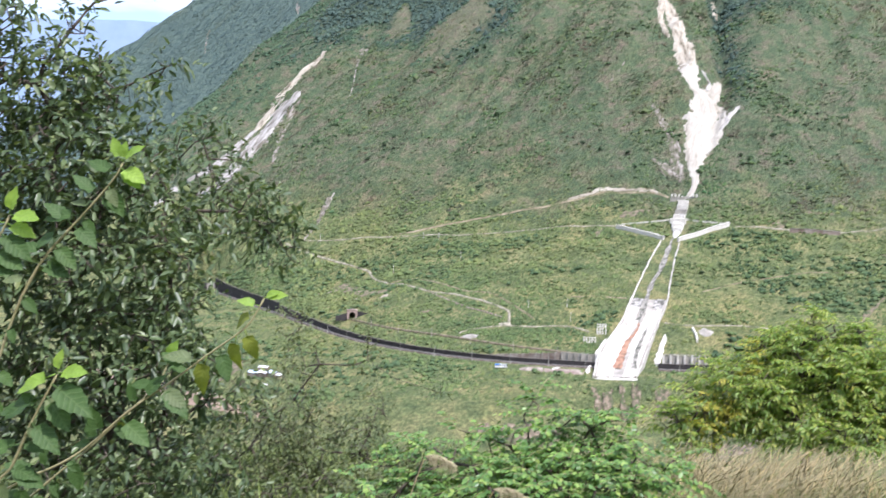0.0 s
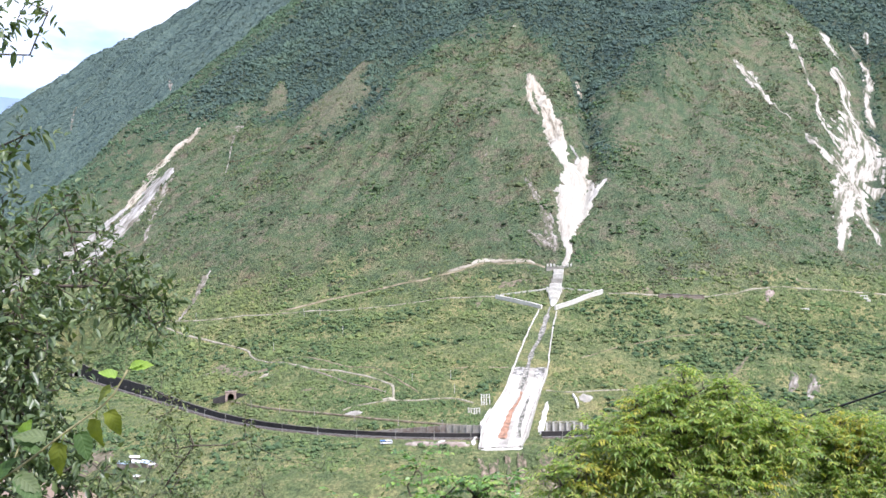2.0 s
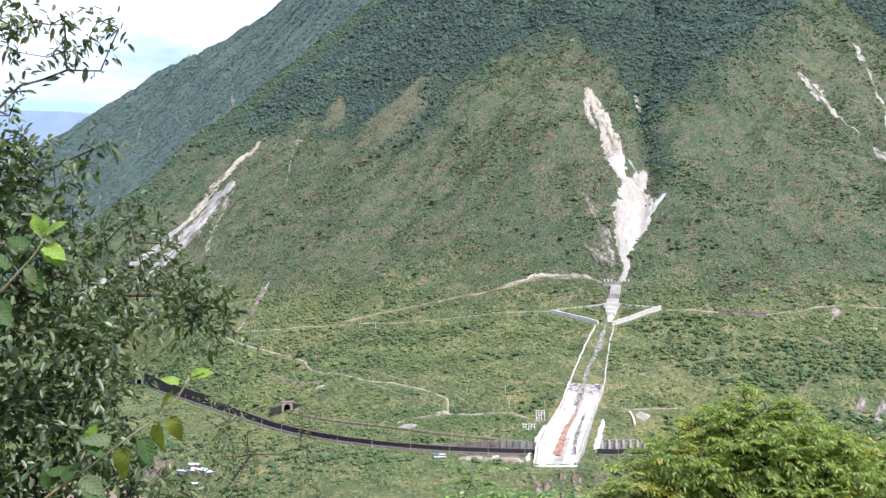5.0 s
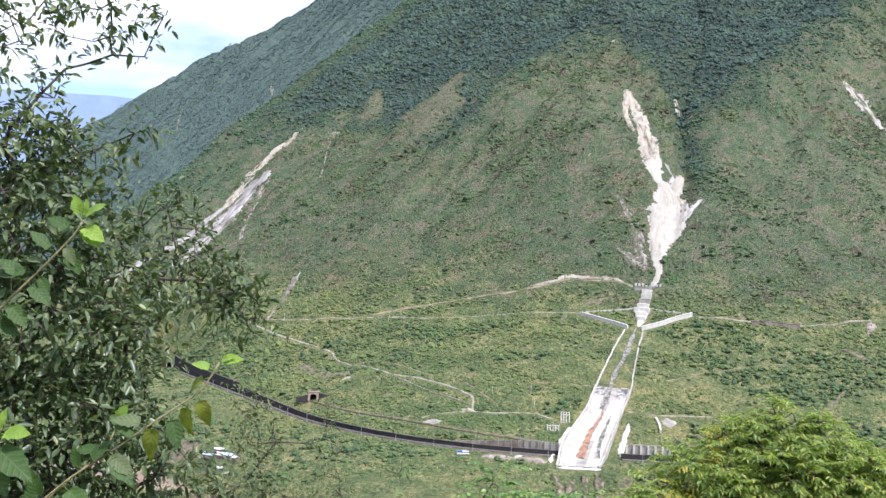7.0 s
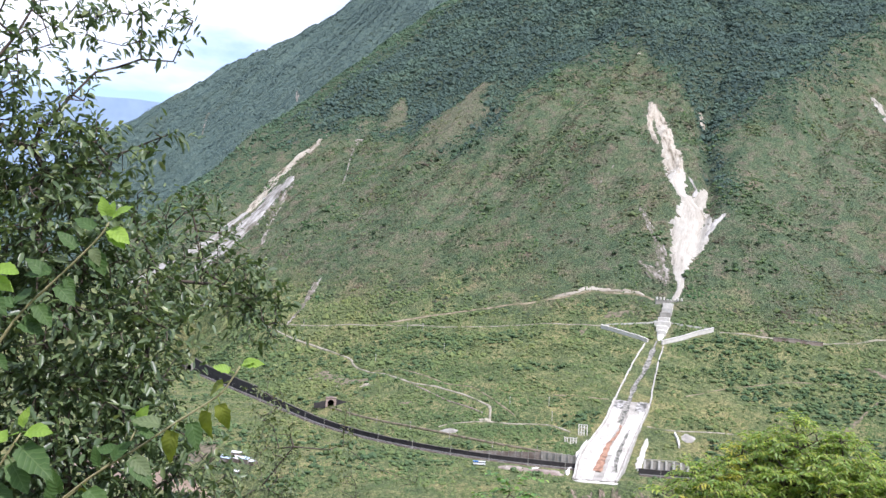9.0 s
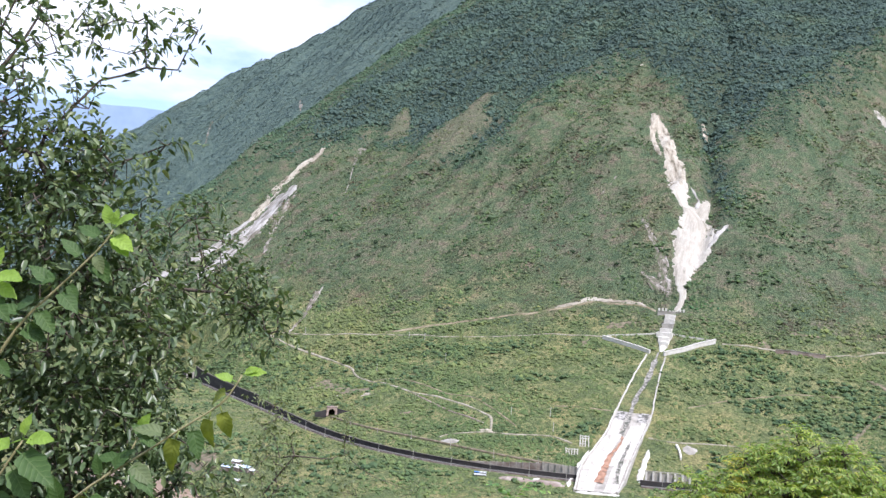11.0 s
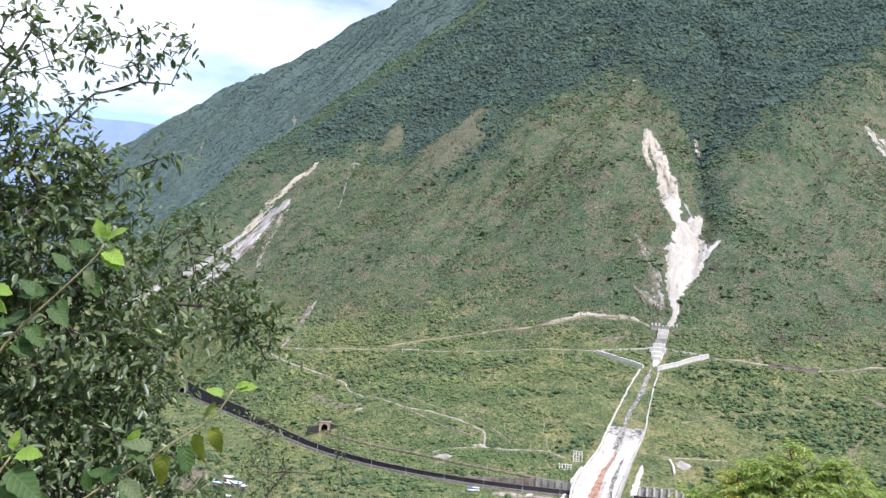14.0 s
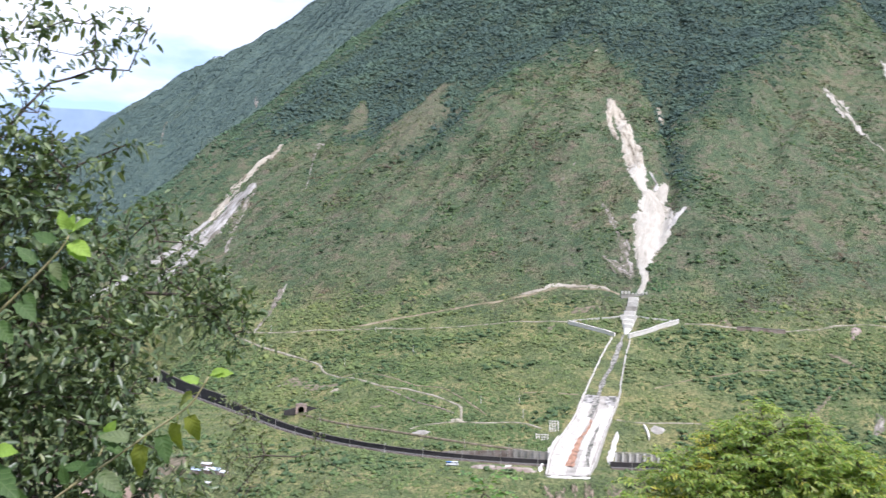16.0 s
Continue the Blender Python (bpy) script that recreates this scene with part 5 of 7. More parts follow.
def far_vegetation():
    # low herbs and tufts, thick on the fan
    x, y, rng = scatter(130000, 615, 1400, 11, 0)
    z = land(x, y)
    u = rail_offset(x, y)
    low = np.clip((-10 - z) / 30, 0, 1)
    dens = low * np.clip(0.62 + 0.7 * fbm(x, y, 34, 3, 85), 0.12, 1) + 0.3 * (1 - low) * np.clip((20 - z) / 60, 0, 1)
    dens = dens * np.where((u < -12) & (u > -105), 0.45, 1.0)
    keep = (rng.uniform(0, 1, len(x)) < dens) & (clear_of_works(x, y) > 0.6) & (u > -150)
    x, y, z = x[keep], y[keep], z[keep]
    rad = (rng.gamma(2.0, 0.36, len(x)) * np.clip(np.hypot(x, y) / 1050, 0.8, 1.5) + 0.3) * (1 + 0.5 * np.clip(fbm(x, y, 45, 2, 87), -0.6, 1))
    tagged(new("herbs", clump_mesh("herbs", np.column_stack([x, y, z]), rad, 0.72, M_SHRUB, 5, True)), "low green herbs and tufts covering the fan", "herbs", kind="stuff")
    # rounded shrubs that close over much of the fan, in belts along the contours
    x, y, rng = scatter(75000, 640, 1300, 21, 0)
    z = land(x, y)
    u = rail_offset(x, y)
    belt = 0.45 + 0.75 * fbm(x + 0.3 * y, 2.2 * y, 70, 4, 95) + 0.25 * fbm(x, y, 260, 2, 97)
    dens = np.clip(belt, 0.08, 1) * np.clip((5 - z) / 30, 0, 1) * np.where((u < -12) & (u > -105), 0.35, 1.0)
    keep = (rng.uniform(0, 1, len(x)) < dens) & (clear_of_works(x, y) > 1.2) & (u > -140)
    x, y, z = x[keep], y[keep], z[keep]
    rad = (rng.gamma(4.0, 0.24, len(x)) + 0.45) * np.clip(np.hypot(x, y) / 900, 0.85, 1.4)
    tagged(new("shrubs", clump_mesh("shrubs", np.column_stack([x, y, z]), rad, 0.75, M_SHRUB, 25)), "rounded green shrubs in belts along the contours of the fan", "shrubs", kind="stuff")
    # knee-high scrub all over the upper slopes, with rounded shrubs among it
    for n, seed, low_tufts in ((250000, 16, True), (95000, 26, False)):
        x, y, rng = scatter(n, 880, 2750, seed, 0)
        z = land(x, y)
        fo = forest_amount(x, y, z)
        dens = np.clip(0.66 + 0.6 * fbm(x, y, 45, 3, 81) + 0.35 * fbm(x, y, 240, 2, 83), 0.2, 1) * np.clip((z + 45) / 40, 0, 1) * (1 - 0.5 * opening(x, y))
        dens = dens * np.where(fo > 0.9, 0.6, 1.0)
        if not low_tufts:
            dens = dens * (fo < 0.5) * np.clip(0.62 + 0.9 * fbm(x - 0.4 * y, 0.6 * y, 60, 3, 99), 0.1, 1)
        keep = (rng.uniform(0, 1, len(x)) < dens) & (clear_of_works(x, y) > 0.8) & (land_base(x, y)[2] < 5)
        x, y, z, fo = x[keep], y[keep], z[keep], fo[keep]
        rad = (rng.gamma(3.0, 0.25, len(x)) + 0.5) * np.hypot(x, y) / 1250 * (1 + 0.5 * np.clip(fbm(x, y, 30, 2, 87), -0.6, 1))
        crest = ((crest_gap(x, y) < 150) & (y > 1250)) | (fo > 0.12)
        wooded = fo > 0.5
        if not low_tufts:
            rad = rad * 1.12
        for name, pick, mat, label in (("fringe_scrub", crest & ~wooded, M_CREST, "green scrub along the crest and below the woods"), ("upland_scrub", ~crest & ~wooded, M_UPLAND, "knee-high green and olive scrub on the open slope"), ("undergrowth", wooded, M_FOREST, "dark green undergrowth between the trees")):
            if pick.any():
                tagged(new(name, clump_mesh(name, np.column_stack([x, y, z])[pick], rad[pick], 0.75, mat, 8 + seed, low_tufts)), label, "scrub", kind="stuff")
    # woods high on the mountain and in the gullies
    x, y, rng = scatter(112000, 1150, 2950, 12, 0)
    z = land(x, y)
    keep = (rng.uniform(0, 1, len(x)) < forest_amount(x, y, z) * 1.1 - 0.04) & (clear_of_works(x, y) > 3) & (land_base(x, y)[2] < 0)
    x, y, z = x[keep], y[keep], z[keep]
    rad = (rng.gamma(3.0, 0.55, len(x)) + 1.1) * np.clip(np.hypot(x, y) / 1750, 0.6, 1.5)
    deep = forest_amount(x, y, z) > 0.72
    for pick, mat, label in ((deep, M_FOREST, "dense dark green woods high on the mountain"), (~deep, M_CREST, "lighter green open woods along the lower edge")):
        tagged(new("woods", clump_mesh("woods", np.column_stack([x, y, z])[pick], rad[pick] * (1.0 if mat is M_FOREST else 0.75), 0.95, mat, 6)), label, "woods", kind="stuff")
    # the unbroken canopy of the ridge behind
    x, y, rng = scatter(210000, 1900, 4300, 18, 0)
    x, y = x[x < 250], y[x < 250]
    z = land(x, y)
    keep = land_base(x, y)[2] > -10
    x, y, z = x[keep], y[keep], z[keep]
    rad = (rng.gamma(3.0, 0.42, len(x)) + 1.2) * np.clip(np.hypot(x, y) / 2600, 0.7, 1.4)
    tagged(new("ridge_woods", clump_mesh("ridge_woods", np.column_stack([x, y, z]), rad, 0.5, M_FARFOREST, 6, True)), "unbroken woods on the ridge behind, tinted blue-green for haze", "woods", kind="stuff")
    # thickets of bushes along the contours, and small trees that stand out singly
    x, y, rng = scatter(30000, 640, 1500, 13, 0)
    z = land(x, y)
    u = rail_offset(x, y)
    patch = fbm(x + 0.5 * y, 2.4 * y, 120, 4, 91)
    for px, py, pr in ((264, 844, 34), (239, 878, 26), (429, 870, 30), (438, 822, 34), (345, 900, 26), (184, 748, 20), (-20, 735, 24), (-60, 600, 30), (20, 598, 40)):
        patch = patch + 0.55 * np.exp(-((x - px) ** 2 + (y - py) ** 2) / pr ** 2)
    dens = np.clip(-0.55 + patch * 2.6 + np.where(z < -20, 0.12, -0.9) + 0.3 * np.clip((x - 150) / 250, 0, 1), np.where(z < -20, 0.006, 0.003), 0.85)
    dens = dens * np.where((u < -12) & (u > -88), 0.3, 1.0)
    keep = (rng.uniform(0, 1, len(x)) < dens) & (clear_of_works(x, y) > 3) & ((u > 15) | (u < -20)) & (u > -130)
    x, y, z = x[keep], y[keep], z[keep]
    reps = 3
    k = len(x) * reps
    o = np.random.RandomState(14).normal(0, 1, (k, 3)) * [1.7, 1.7, 0.5]
    P = np.column_stack([np.repeat(x, reps), np.repeat(y, reps), np.repeat(z, reps)]) + o
    P[:, 2] = np.maximum(P[:, 2], np.repeat(z, reps)) + 0.35
    tagged(new("bushes", clump_mesh("bushes", P, np.random.RandomState(15).gamma(4.0, 0.27, k) + 0.35, 0.8, M_BUSH, 7)), "larger dark green bushes in thickets over the slope", "bushes", kind="stuff")


far_vegetation()


# small trees that stand out singly on the open slope
LONE_TREES = [(-247, 1302), (-212, 1340), (-225, 1328), (-123, 1545), (-106, 1507), (-91, 1504), (-78, 1509), (-167, 1521), (-151, 1522), (78, 1194), (99, 1166), (134, 1144), (140, 1113), (274, 1119), (368, 1210), (182, 883), (321, 1145), (472, 1114), (338, 1050)]


def lone_tree(x, y, seed):
    """A short trunk with limbs and a crown of many small leafy clumps."""
    rng = np.random.RandomState(seed)
    far = math.hypot(x, y) / 1400
    z = float(land(x, y))
    ob = thing("hillside_tree", "small dark green tree standing alone on the grassy slope", "tree", pose(x, y, z), group="lone trees on the slope")
    wide, tall = rng.uniform(2.8, 4.4) * far, rng.uniform(5.0, 7.5) * far
    bm = bmesh.new()
    tube(bm, (0, 0, -0.5), (0, 0, tall * 0.6), 0.22, 0.12, 6)
    for k in range(5):
        a = k * 1.26 + rng.uniform(-0.3, 0.3)
        tube(bm, (0, 0, tall * 0.35), (math.cos(a) * wide * 0.6, math.sin(a) * wide * 0.6, tall * rng.uniform(0.55, 0.8)), 0.10, 0.05, 5)
    part("trunk", bm, M_BARKFAR, ob)
    n = 46
    d = rng.normal(0, 1, (n, 3))
    d = d / np.linalg.norm(d, axis=1)[:, None] * rng.uniform(0.3, 1, (n, 1)) ** 0.5
    P = d * [wide, wide, tall * 0.38] + [0, 0, tall * 0.62]
    crown = new("crown", clump_mesh("crown", P, rng.uniform(0.5, 1.1, n) * far, 0.9, M_TREE, seed))
    crown.parent = ob


M_TREE = speckled("dark_tree_foliage", [(0.3, (0.034, 0.062, 0.036)), (0.6, (0.056, 0.092, 0.046))], 0.2, 0.9, 8, 0.4, 0.2, island=True, spec=0.15, vary=0.5)
M_BARKFAR = speckled("dark_bark", [(0.3, (0.05, 0.04, 0.03)), (0.6, (0.11, 0.09, 0.07))], 2.0, 0.9, 6, 0.4, 0.02)
for i, (x, y) in enumerate(LONE_TREES):
    lone_tree(x, y, 300 + i)


# ---------------------------------------------------------------- near plants: builders
def unit(a):
    return a / (np.linalg.norm(a, axis=-1, keepdims=True) + 1e-9)


# leaf outlines: (along, across, rise) with the midrib first
LEAF_OVAL = (np.array([(0, 0, 0), (0.34, 0, -0.03), (0.7, 0, -0.02), (1, 0, 0.0), (0.2, 0.36, 0.06), (0.6, 0.42, 0.07), (0.2, -0.36, 0.06), (0.6, -0.42, 0.07)], float),
             [(0, 1, 4), (1, 2, 5), (1, 5, 4), (2, 3, 5), (0, 6, 1), (1, 7, 2), (1, 6, 7), (2, 7, 3)])
LEAF_SLIM = (np.array([(0, 0, 0), (0.5, 0, -0.03), (1, 0, 0), (0.42, 0.5, 0.05), (0.42, -0.5, 0.05)], float), [(0, 1, 3), (1, 2, 3), (0, 4, 1), (1, 4, 2)])


def leaf_mesh(name, base, way, up, length, width, shape, mat, droop=0.15, seed=0):
    """All leaves of a crown: base points, directions, upper sides, lengths and widths."""
    rng = np.random.RandomState(seed)
    tpl, faces = shape
    way = unit(way)
    side = unit(np.cross(up, way))
    nor = np.cross(way, side)
    n = len(base)
    d = droop * rng.uniform(0.2, 1.8, n)
    twist = rng.normal(0, 0.35, n)
    side2 = side * np.cos(twist)[:, None] + nor * np.sin(twist)[:, None]
    nor2 = np.cross(way, side2)
    u, v, h = tpl[:, 0], tpl[:, 1], tpl[:, 2]
    V = (base[:, None] + way[:, None] * (u[None, :, None] * length[:, None, None]) + side2[:, None] * (v[None, :, None] * width[:, None, None])
         + nor2[:, None] * ((h[None, :] * length[:, None])[..., None]))
    V[..., 2] -= (u[None, :] ** 2) * (d * length)[:, None]
    F = (np.array(faces)[None] + (np.arange(n) * len(tpl))[:, None, None]).reshape(-1, 3)
    return fast_mesh(name, V.reshape(-1, 3), F, mat, True)


def branch_mesh(name, segs, mat, sides=5):
    """Tapered twigs: rows of start, end, start radius, end radius."""
    a, b = np.array([s[0] for s in segs], float), np.array([s[1] for s in segs], float)
    r0, r1 = np.array([s[2] for s in segs]), np.array([s[3] for s in segs])
    t = unit(b - a)
    ref = np.where(np.abs(t[:, 2:3]) > 0.9, [[1.0, 0, 0]], [[0, 0, 1.0]])
    s = unit(np.cross(t, ref))
    q = np.cross(t, s)
    k = np.arange(sides) * 2 * math.pi / sides
    ring = s[:, None] * np.cos(k)[None, :, None] + q[:, None] * np.sin(k)[None, :, None]
    V = np.concatenate([a[:, None] + ring * r0[:, None, None], b[:, None] + ring * r1[:, None, None]], 1)
    f = np.array([(i, (i + 1) % sides, sides + (i + 1) % sides, sides + i) for i in range(sides)])
    F = (f[None] + (np.arange(len(a)) * 2 * sides)[:, None, None]).reshape(-1, 4)
    return fast_mesh(name, V.reshape(-1, 3), F, mat, True)


def grow(root, lobes, count, seed, thick=0.004, trunk=0.05, limb_step=0.22):
    """Twig ends inside the lobes, joined into limbs that lead back to the root. Returns nodes, parents, radii."""
    rng = np.random.RandomState(seed)
    L = np.array(lobes, float)
    w = L[:, 3] * L[:, 4] * L[:, 5] ** 0.7 * L[:, 6]
    which = rng.choice(len(L), count, p=w / w.sum())
    d = unit(rng.normal(0, 1, (count, 3))) * rng.uniform(0.15, 1, (count, 1)) ** 0.42
    pts = L[which, :3] + d * L[which, 3:6]
    nodes, par = [np.array(root, float)], [-1]
    # stout limbs to the lobes' middles
    for c in L[np.argsort(np.linalg.norm(L[:, :3] - root, axis=1)), :3]:
        N = np.array(nodes)
        i = int(np.argmin(np.linalg.norm(N - c, axis=1) + 0.10 * np.linalg.norm(N - root, axis=1)))
        a = nodes[i]
        n = max(2, int(np.linalg.norm(c - a) / limb_step))
        bend = rng.normal(0, 0.10, 3) * np.linalg.norm(c - a)
        last = i
        for k in range(1, n + 1):
            f = k / n
            nodes.append(a + (c - a) * f + bend * math.sin(f * math.pi) + rng.normal(0, 0.012, 3))
            par.append(last)
            last = len(nodes) - 1
    N = np.zeros((len(nodes) + count, 3))
    N[:len(nodes)] = nodes
    m = len(nodes)
    near = np.array([np.min(np.linalg.norm(N[:m] - p, axis=1)) for p in pts])
    for p in pts[np.argsort(near)]:
        i = int(np.argmin(((N[:m] - p) ** 2).sum(1)))
        N[m] = p
        par.append(i)
        m += 1
    par = np.array(par)
    load = np.ones(m)
    for i in range(m - 1, 0, -1):
        load[par[i]] += load[i]
    rad = thick * load ** 0.33
    rad = rad * min(1.0, trunk / rad[0])
    return N[:m], par, np.maximum(rad, thick * 0.45)


def skeleton_segs(N, par, rad):
    return [(N[par[i]], N[i], rad[par[i]] if rad[par[i]] < 2.2 * rad[i] else 1.5 * rad[i], rad[i]) for i in range(1, len(N))]


def simple_leaves(N, par, start, per, span, length, aspect, seed, lift=0.3):
    """Alternate leaves along a twig that runs out from every node past the limbs."""
    rng = np.random.RandomState(seed)
    idx = np.arange(start, len(N))
    out = unit(N[idx] - N[par[idx]] + rng.normal(0, 0.06, (len(idx), 3)) + [0, 0, 0.02])
    base, way, up, ln = [], [], [], []
    for k in range(per):
        f = (k + 0.6) / per
        b = N[idx] + out * (span * (f - 0.35)) + rng.normal(0, 0.012, (len(idx), 3))
        sd = unit(np.cross(out, rng.normal(0, 1, (len(idx), 3))))
        w_ = unit(out * rng.uniform(0.2, 0.9, (len(idx), 1)) + sd * 0.8 + [0, 0, -0.12])
        base.append(b)
        way.append(w_)
        up.append(unit(np.array([0, 0, 1.0]) + rng.normal(0, 0.45, (len(idx), 3)) + [0.25 * lift, -0.35 * lift, 0]))
        ln.append(length * rng.uniform(0.55, 1.2, len(idx)))
    base, way, up, ln = np.vstack(base), np.vstack(way), np.vstack(up), np.concatenate(ln)
    keep = rng.uniform(0, 1, len(base)) > 0.08
    return base[keep], way[keep], up[keep], ln[keep], ln[keep] * aspect * rng.uniform(0.8, 1.15, keep.sum())


def compound_leaves(N, par, start, per, rachis, pairs, leaflet, aspect, seed, droop=0.3):
    """Feather-like leaves: leaflets in pairs along stalks that spread from every twig end."""
    rng = np.random.RandomState(seed)
    idx = np.repeat(np.arange(start, len(N)), per)
    n = len(idx)
    out = unit(N[idx] - N[par[idx]] + rng.normal(0, 0.05, (n, 3)))
    a = rng.uniform(0, 2 * math.pi, n)
    w = unit(np.column_stack([np.cos(a), np.sin(a), rng.uniform(-0.1, 0.9, n)]) + out * 0.5)
    ln = rachis * rng.uniform(0.65, 1.25, n)
    base, way, up, L, segs = [], [], [], [], []
    side = unit(np.cross(w, [0, 0, 1.0]))
    prev = N[idx]
    for k in range(pairs + 1):
        f = (k + 0.8) / (pairs + 0.8)
        p = N[idx] + w * (ln * f)[:, None]
        p[:, 2] -= droop * ln * f * f
        tang = unit(p - prev)
        for sgn in ((-1, 1) if k < pairs else (0,)):
            base.append(p + rng.normal(0, 0.003, (n, 3)))
            way.append(unit(tang * (0.45 if sgn else 1.0) + side * sgn * 0.9 + [0, 0, -droop * 0.7] + rng.normal(0, 0.08, (n, 3))))
            up.append(unit(np.array([0, 0, 1.0]) + rng.normal(0, 0.25, (n, 3))))
            L.append(leaflet * (1 - 0.25 * abs(f - 0.5)) * rng.uniform(0.8, 1.15, n))
        segs.append((prev, p))
        prev = p
    L = np.concatenate(L)
    stalks = [(s, e, 0.0022, 0.0016) for A, B in segs for s, e in zip(A, B)]
    return np.vstack(base), np.vstack(way), np.vstack(up), L, L * aspect, stalks


def plant(name, label, category, root, wood, wood_segs, leaves, leaf_mat, shape, droop, seed, leaf_label, trunk_name="trunk", stalks=None):
    ob = thing(name, label, category, pose(*root))
    if stalks:
        me = branch_mesh("stalk", stalks, M_STEM, 3)
        me.transform(ob.matrix_world.inverted())
        new("stalk", me).parent = ob
    me = branch_mesh(trunk_name, wood_segs, wood)
    me.transform(ob.matrix_world.inverted())
    p = new(trunk_name, me)
    p.parent = ob
    b, w, u, l, wd = leaves
    me = leaf_mesh("crown", b, w, u, l, wd, shape, leaf_mat, droop, seed)
    me.transform(ob.matrix_world.inverted())
    c = tagged(new("crown", me), leaf_label)
    c.parent = ob
    return ob


def leaf_material(name, stops, rough=0.45, glow=0.3, yellow=None, veins=False):
    m, nt, p = material(name)
    v = coord(nt)
    r = nt.nodes.new("ShaderNodeNewGeometry").outputs["Random Per Island"]
    c = ramp_node(nt, r, stops)
    c = mix(nt, 0.5, c, ramp_node(nt, noise_out(nt, v, 55, 4), [(0.3, (0.62, 0.66, 0.6)), (0.7, (1.15, 1.12, 1.0))]), "MULTIPLY")
    if yellow:
        big = math_node(nt, "GREATER_THAN", noise_out(nt, v, yellow[0], 2), yellow[1])
        c = mix(nt, math_node(nt, "MULTIPLY", big, math_node(nt, "GREATER_THAN", r, 0.35)), c, yellow[2])
    if veins:
        sep = nt.nodes.new("ShaderNodeSeparateXYZ")
        nt.links.new(nt.nodes.new("ShaderNodeTexCoord").outputs["Object"], sep.inputs[0])
        ax = math_node(nt, "ABSOLUTE", sep.outputs[0])
        band = math_node(nt, "SINE", math_node(nt, "MULTIPLY", math_node(nt, "SUBTRACT", sep.outputs[1], math_node(nt, "MULTIPLY", ax, 0.9)), 420.0))
        rib = math_node(nt, "LESS_THAN", ax, 0.0012)
        line = math_node(nt, "MAXIMUM", math_node(nt, "GREATER_THAN", band, 0.93), rib)
        c = mix(nt, math_node(nt, "MULTIPLY", line, 0.18), c, (0.26, 0.34, 0.14))
        bump(nt, p, band, 0.35, 0.001)
    nt.links.new(c, p.inputs["Base Color"])
    p.inputs["Roughness"].default_value = rough
    p.inputs["Specular IOR Level"].default_value = 0.3 if veins else 0.45
    t = nt.nodes.new("ShaderNodeBsdfTranslucent")
    nt.links.new(mix(nt, 1.0, c, (1.25, 1.35, 0.6), "MULTIPLY"), t.inputs["Color"])
    ms = nt.nodes.new("ShaderNodeMixShader")
    ms.inputs[0].default_value = glow
    nt.links.new(p.outputs[0], ms.inputs[1])
    nt.links.new(t.outputs[0], ms.inputs[2])
    nt.links.new(ms.outputs[0], nt.nodes["Material Output"].inputs["Surface"])
    return m


M_LEAF = leaf_material("glossy_dark_leaf", [(0.0, (0.063, 0.099, 0.048)), (0.55, (0.105, 0.155, 0.070)), (0.9, (0.166, 0.215, 0.095)), (1.0, (0.269, 0.302, 0.132))], 0.38, 0.27)
M_FINE = leaf_material("fine_olive_leaf", [(0.0, (0.085, 0.115, 0.050)), (0.6, (0.130, 0.165, 0.066)), (1.0, (0.21, 0.23, 0.09))], 0.5, 0.27)
M_LOCUST = leaf_material("fresh_leaflet", [(0.0, (0.078, 0.165, 0.050)), (0.5, (0.142, 0.270, 0.074)), (0.85, (0.22, 0.36, 0.09)), (1.0, (0.33, 0.43, 0.11))], 0.36, 0.3)
M_SUMAC = leaf_material("yellow_green_leaflet", [(0.0, (0.140, 0.235, 0.055)), (0.6, (0.245, 0.350, 0.076)), (1.0, (0.43, 0.46, 0.100))], 0.45, 0.42, (1.3, 0.595, (0.47, 0.43, 0.07)))
M_MULB = leaf_material("broad_leaf", [(0.0, (0.040, 0.088, 0.024)), (1.0, (0.074, 0.140, 0.036))], 0.6, 0.3, veins=True)
M_MULB_TIP = leaf_material("young_leaf", [(0.0, (0.19, 0.33, 0.05)), (1.0, (0.29, 0.43, 0.07))], 0.5, 0.35, veins=True)
M_MULB_DULL = leaf_material("dusty_olive_leaf", [(0.0, (0.085, 0.125, 0.052)), (1.0, (0.15, 0.19, 0.085))], 0.6, 0.25, veins=True)
M_MULB_OLD = leaf_material("wilting_leaf", [(0.0, (0.15, 0.20, 0.03)), (1.0, (0.28, 0.30, 0.05))], 0.5, 0.3, veins=True)
M_BARK = speckled("grey_brown_bark", [(0.3, (0.05, 0.038, 0.03)), (0.6, (0.12, 0.095, 0.075))], 12, 0.9, 6, 0.5, 0.004)
M_STEM = speckled("pale_green_stem", [(0.3, (0.27, 0.26, 0.12)), (0.6, (0.42, 0.37, 0.20))], 14, 0.7, 6, 0.3, 0.002)
M_STRAW = speckled("dry_straw", [(0.3, (0.19, 0.16, 0.085)), (0.6, (0.36, 0.305, 0.185))], 2.5, 0.9, 8, 0.3, 0.002, island=True, spec=0.1)
M_GRASS = speckled("green_blade", [(0.3, (0.07, 0.11, 0.03)), (0.6, (0.14, 0.19, 0.05))], 2.5, 0.8, 8, 0.3, 0.002, island=True)
M_YELLOWGRASS = speckled("yellowing_blade", [(0.3, (0.14, 0.17, 0.06)), (0.6, (0.25, 0.25, 0.10))], 2.5, 0.8, 8, 0.3, 0.002, island=True)
M_CABLE = speckled("black_cable", [(0.3, (0.012, 0.012, 0.012)), (0.6, (0.025, 0.025, 0.025))], 5, 0.6, 6, 0.2, 0.001)

